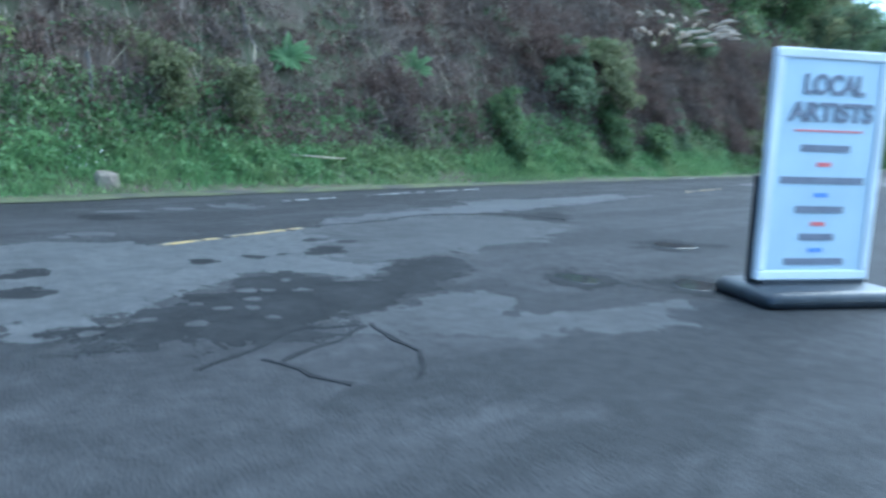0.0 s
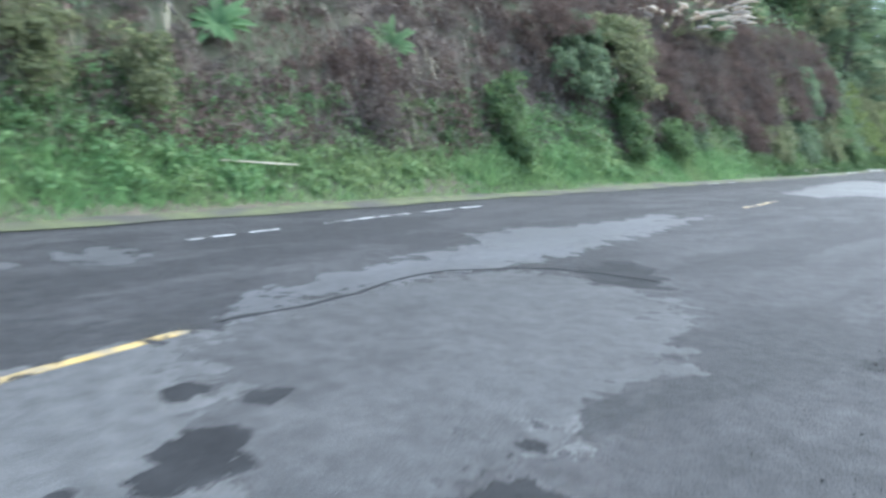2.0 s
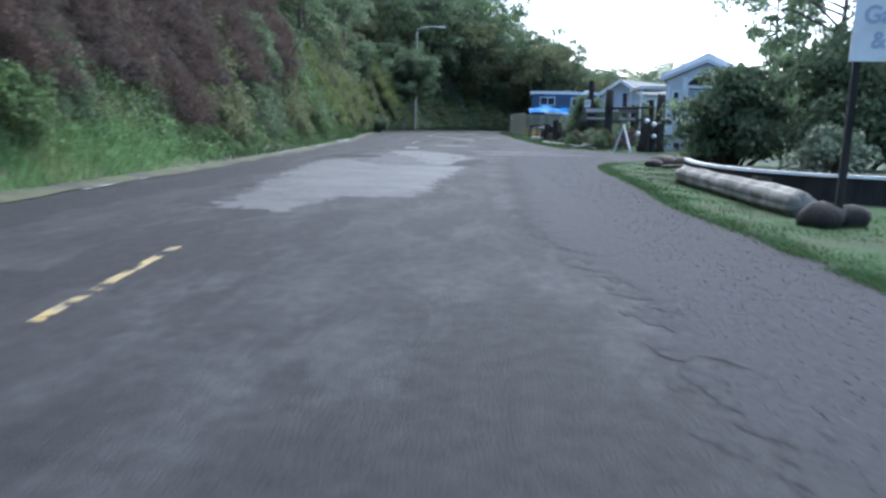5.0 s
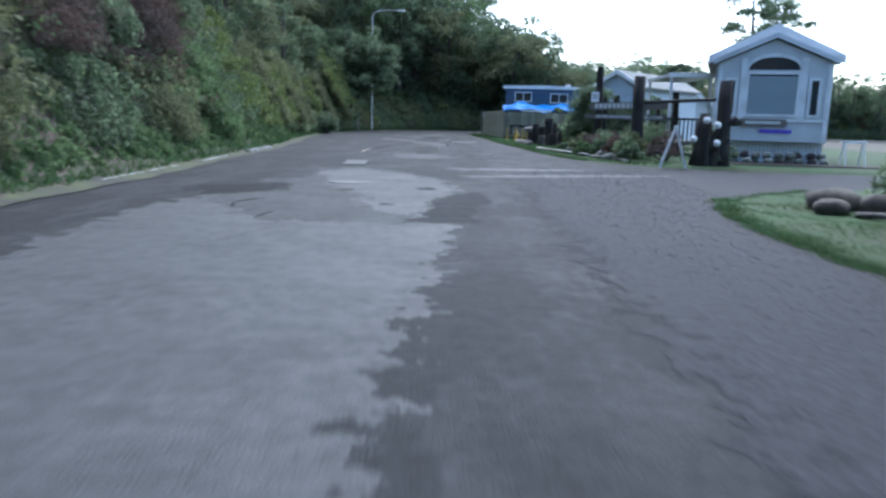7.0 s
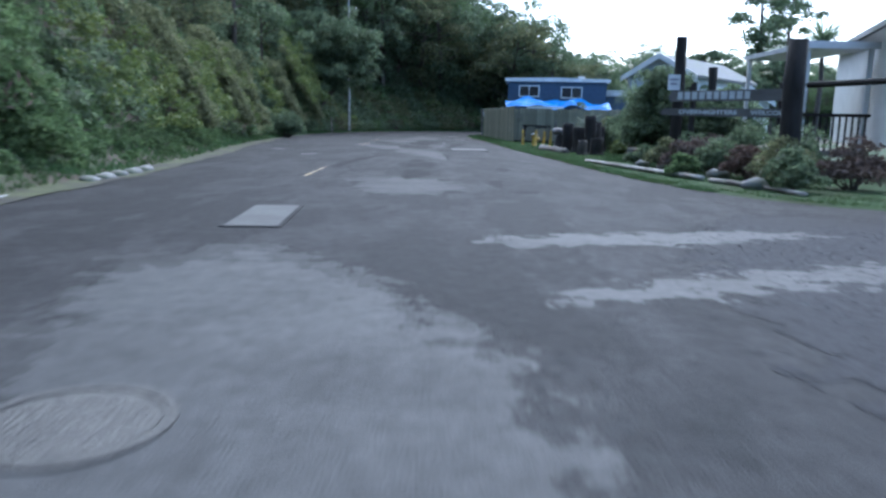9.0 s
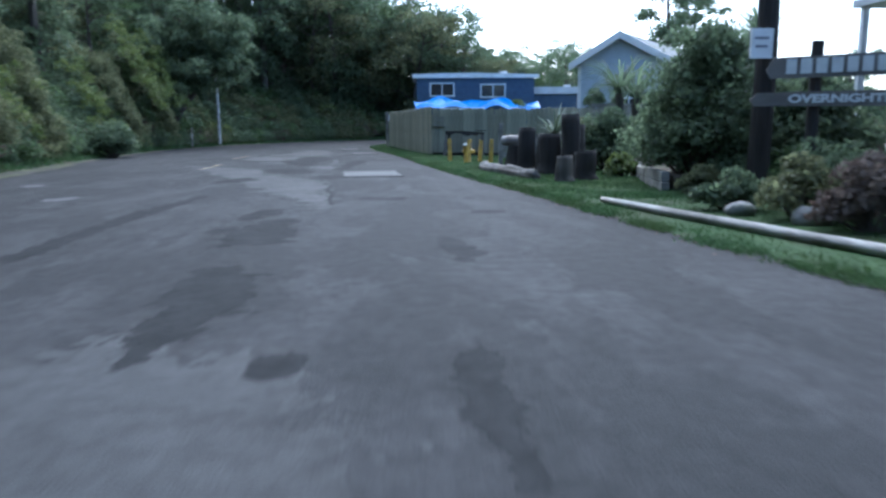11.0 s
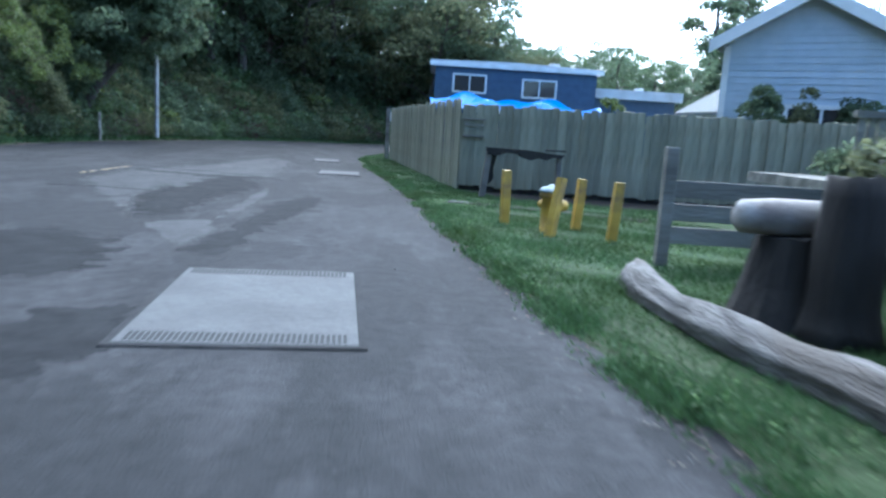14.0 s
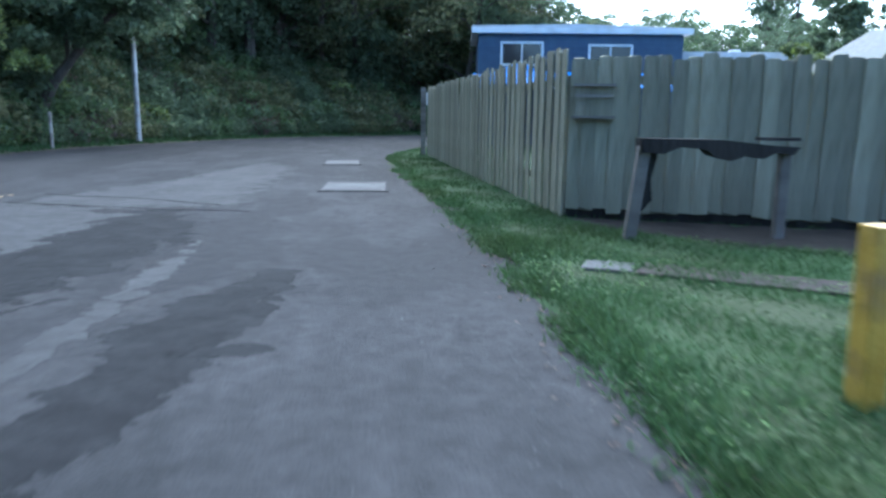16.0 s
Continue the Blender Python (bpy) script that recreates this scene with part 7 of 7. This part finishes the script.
# ---- street furniture ----
lp = thing("street_lamp", (-18.1, 92.3, 0.1), "tall pale metal street lamp on the hillside verge", "street lamp")
part("pole", tube([(0, 0, 0), (0, 0, 5), (0, 0, 10.4), (0.15, 0, 10.75), (0.6, 0, 10.95)], [0.1, 0.085, 0.065, 0.055, 0.05], 12), M["steel"], lp)
part("arm", tube([(0.6, 0, 10.95), (1.6, -0.2, 11.0), (2.5, -0.4, 10.95)], [0.05, 0.045, 0.04], 8), M["steel"], lp)
part("lamp_head", boxes((2.4, 3.1, -0.55, -0.3, 10.86, 11.0), bevel=0.03), M["white"], lp)
tagged(part("marker_post", tube([(-18.37, 86.3, 0.1), (-18.37, 86.3, 1.15)], [0.05, 0.05], 8), M["timber"]), "short pale road marker post in the verge", "marker post")
lt = thing("leaning_tree", (-20.6, 89.5, gz(-20.6, 89.5) - 0.2), "dark leafy tree leaning out over the road verge", "tree")
g = np.random.default_rng(430)
bm = tube([(0, 0, 0), (0.9, 0, 1.6), (2.2, 0.1, 3.2), (3.6, 0.1, 4.4), (4.6, 0.2, 5.2)], [0.2, 0.17, 0.13, 0.08, 0.03], 8)
for a, b in (((2.2, 0.1, 3.2), (2.6, 0.9, 5.4)), ((3.0, 0.1, 3.9), (3.6, -0.8, 5.8)), ((1.4, 0, 2.3), (1.6, -0.5, 5.0)), ((3.6, 0.1, 4.4), (4.9, -0.3, 3.9))):
    tube([a, tuple((np.array(a) + np.array(b)) / 2 + (0, 0, 0.2)), b], [0.07, 0.05, 0.02], 6, bm)
part("trunk", bm, M["bark"], lt)
c_ = np.column_stack([g.uniform(1.0, 5.0, 60), g.normal(0, 0.8, 60), np.zeros(60)])
c_[:, 2] = np.interp(c_[:, 0], [1, 2.5, 4, 5], [3.4, 4.0, 4.6, 4.8]) + g.uniform(-1.2, 2.2, 60)
low = np.column_stack([g.uniform(-1.0, 4.5, 90), g.normal(-0.2, 0.9, 90), np.zeros(90)])
low[:, 2] = g.uniform(2.4, 6.8, 90) + np.where(low[:, 0] < 1.0, -1.0, 0.3)
wide = np.column_stack([g.uniform(-1.5, 3.4, 80), g.normal(0.8, 1.9, 80), g.uniform(3.0, 8.2, 80)])
c_ = np.vstack([c_, low, wide])
crown_ob = fast_mesh("crown", clump_leaves(c_, g.uniform(0.4, 0.8, len(c_)), 150, 0.1, g, 0.85), 4, M["leaf_dark"])
crown_ob.parent = lt

# Far palm and pine shapes against the sky.
pt = thing("tall_palm", (25, 106, 0.0), "tall palm standing against the sky", "palm")
part("trunk", tube([(0, 0, 0), (0.2, 0, 5), (0, 0, 8.6)], [0.28, 0.22, 0.2], 9), M["bark"], pt)
f = rosette("fronds", (0, 0, 8.6), 3.2, 150, M["leaf_dark"], "", "", 70, 1.0, 0.03, 0.9)
f.parent = pt

# Grit and leaf scraps along the pavement's edges.
g = np.random.default_rng(77)
ey = g.uniform(44, 86, 2600)
ex = np.interp(ey, [46.5, 51.2, 57, 64.4, 72, 80.5, 86], [-3.9, -5.0, -5.75, -6.6, -7.1, -8.1, -8.4]) - np.abs(g.normal(0, 0.55, 2600)) + 0.1
tagged(fast_mesh("road_grit", leaf_corners(np.column_stack([ex, ey, np.full(2600, 0.012)]), np.tile([0, 0, 3.0], (2600, 1)), 0.008, g, 0.6, 0.0), 4, M["pebble"]), "scattered grit and leaf scraps at the road edge", "grit", kind="stuff")

# ---- grass ----
def inside(px, py, outline):
    o = np.array(outline)
    hit = np.zeros(len(px), bool)
    for (x0, y0), (x1, y1) in zip(o, np.roll(o, -1, 0)):
        cross = (y0 > py) != (y1 > py)
        hit ^= cross & (px < (x1 - x0) * (py - y0) / (y1 - y0 + 1e-12) + x0)
    return hit


def lawn(n, x0, x1, y0, y1, outline, height, width, seed, label):
    g = np.random.default_rng(seed)
    x, y = g.uniform(x0, x1, n), g.uniform(y0, y1, n)
    keep = inside(x, y, outline) & ~inside(x, y, SOIL_BED)
    p = np.column_stack([x, y, np.full(n, 0.04)])[keep]
    h = height * (1 + 0.4 * wobble(p[:, 0], p[:, 1], 2.2, seed))
    tagged(fast_mesh("verge_grass", blade_corners(p, h, width, g, 0.6), 3, M["blade"]), label, "grass", kind="stuff")


lawn(170000, -7.2, -2.6, 55, 73, ISLAND_2, 0.065, 0.007, 1, "short mown grass blades on the verge")
lawn(30000, -8.6, -5.8, 72, 90, ISLAND_2, 0.06, 0.01, 2, "short mown grass blades along the fence")
lawn(30000, -5.8, -1.5, 43, 55, ISLAND_2, 0.05, 0.008, 3, "short grass blades before the garden bed")
lawn(40000, -4.0, -1.0, 13, 37, ISLAND_1, 0.05, 0.007, 4, "short grass blades on the drive island")


g = np.random.default_rng(91)
q = np.column_stack([g.uniform(-7.0, -3.0, 26000), g.uniform(55, 72, 26000)])
q = q[inside(q[:, 0], q[:, 1], ISLAND_2) & ~inside(q[:, 0], q[:, 1], SOIL_BED)]
q = q[wobble(q[:, 0], q[:, 1], 1.7, 3.0) + g.normal(0, 0.4, len(q)) > 0.1]
c = np.column_stack([q, np.full(len(q), 0.075) + g.uniform(0, 0.03, len(q))])
tagged(fast_mesh("clover_leaves", leaf_corners(c, np.tile([0, 0, 1.6], (len(c), 1)), 0.016, g, 0.7, 0.1), 4, M["leaf_mid"]), "small green clover leaves among the verge grass", "weeds", kind="stuff")


# Ragged tufts, brown leaves and crumbs where the grass meets the asphalt.
def ragged_edge(outline, y0, y1, n, seed, label):
    g = np.random.default_rng(seed)
    line = resample(outline, 0.1, 1)
    line = line[(line[:, 1] > y0) & (line[:, 1] < y1) & (line[:, 0] < 0.5)]
    q = line[g.integers(0, len(line), n)] + g.normal(0, 0.08, (n, 2))
    thin = wobble(q[:, 0], q[:, 1], 3.1, seed) + g.normal(0, 0.5, n) > -0.2
    p = np.column_stack([q, np.full(n, 0.005)])[thin]
    tagged(fast_mesh("edge_grass", blade_corners(p, np.full(len(p), 0.05), 0.008, g, 0.8), 3, M["blade"]), label, "grass", kind="stuff")
    q = line[g.integers(0, len(line), n // 14)] + g.normal(0, 0.14, (n // 14, 2))
    c = np.column_stack([q, np.full(len(q), 0.012)])
    tagged(fast_mesh("fallen_leaves", leaf_corners(c, np.tile([0, 0, 3.0], (len(c), 1)), 0.016, g, 0.6, 0.0), 4, M["leaf_brown"]), "brown fallen leaves and crumbs along the grass edge", "leaf litter", kind="stuff")


ragged_edge(ISLAND_2[3:14], 44, 86, 60000, 61, "ragged grass creeping over the asphalt edge")
ragged_edge(ISLAND_1[:9], 12, 36, 30000, 62, "ragged grass creeping over the gravel edge")
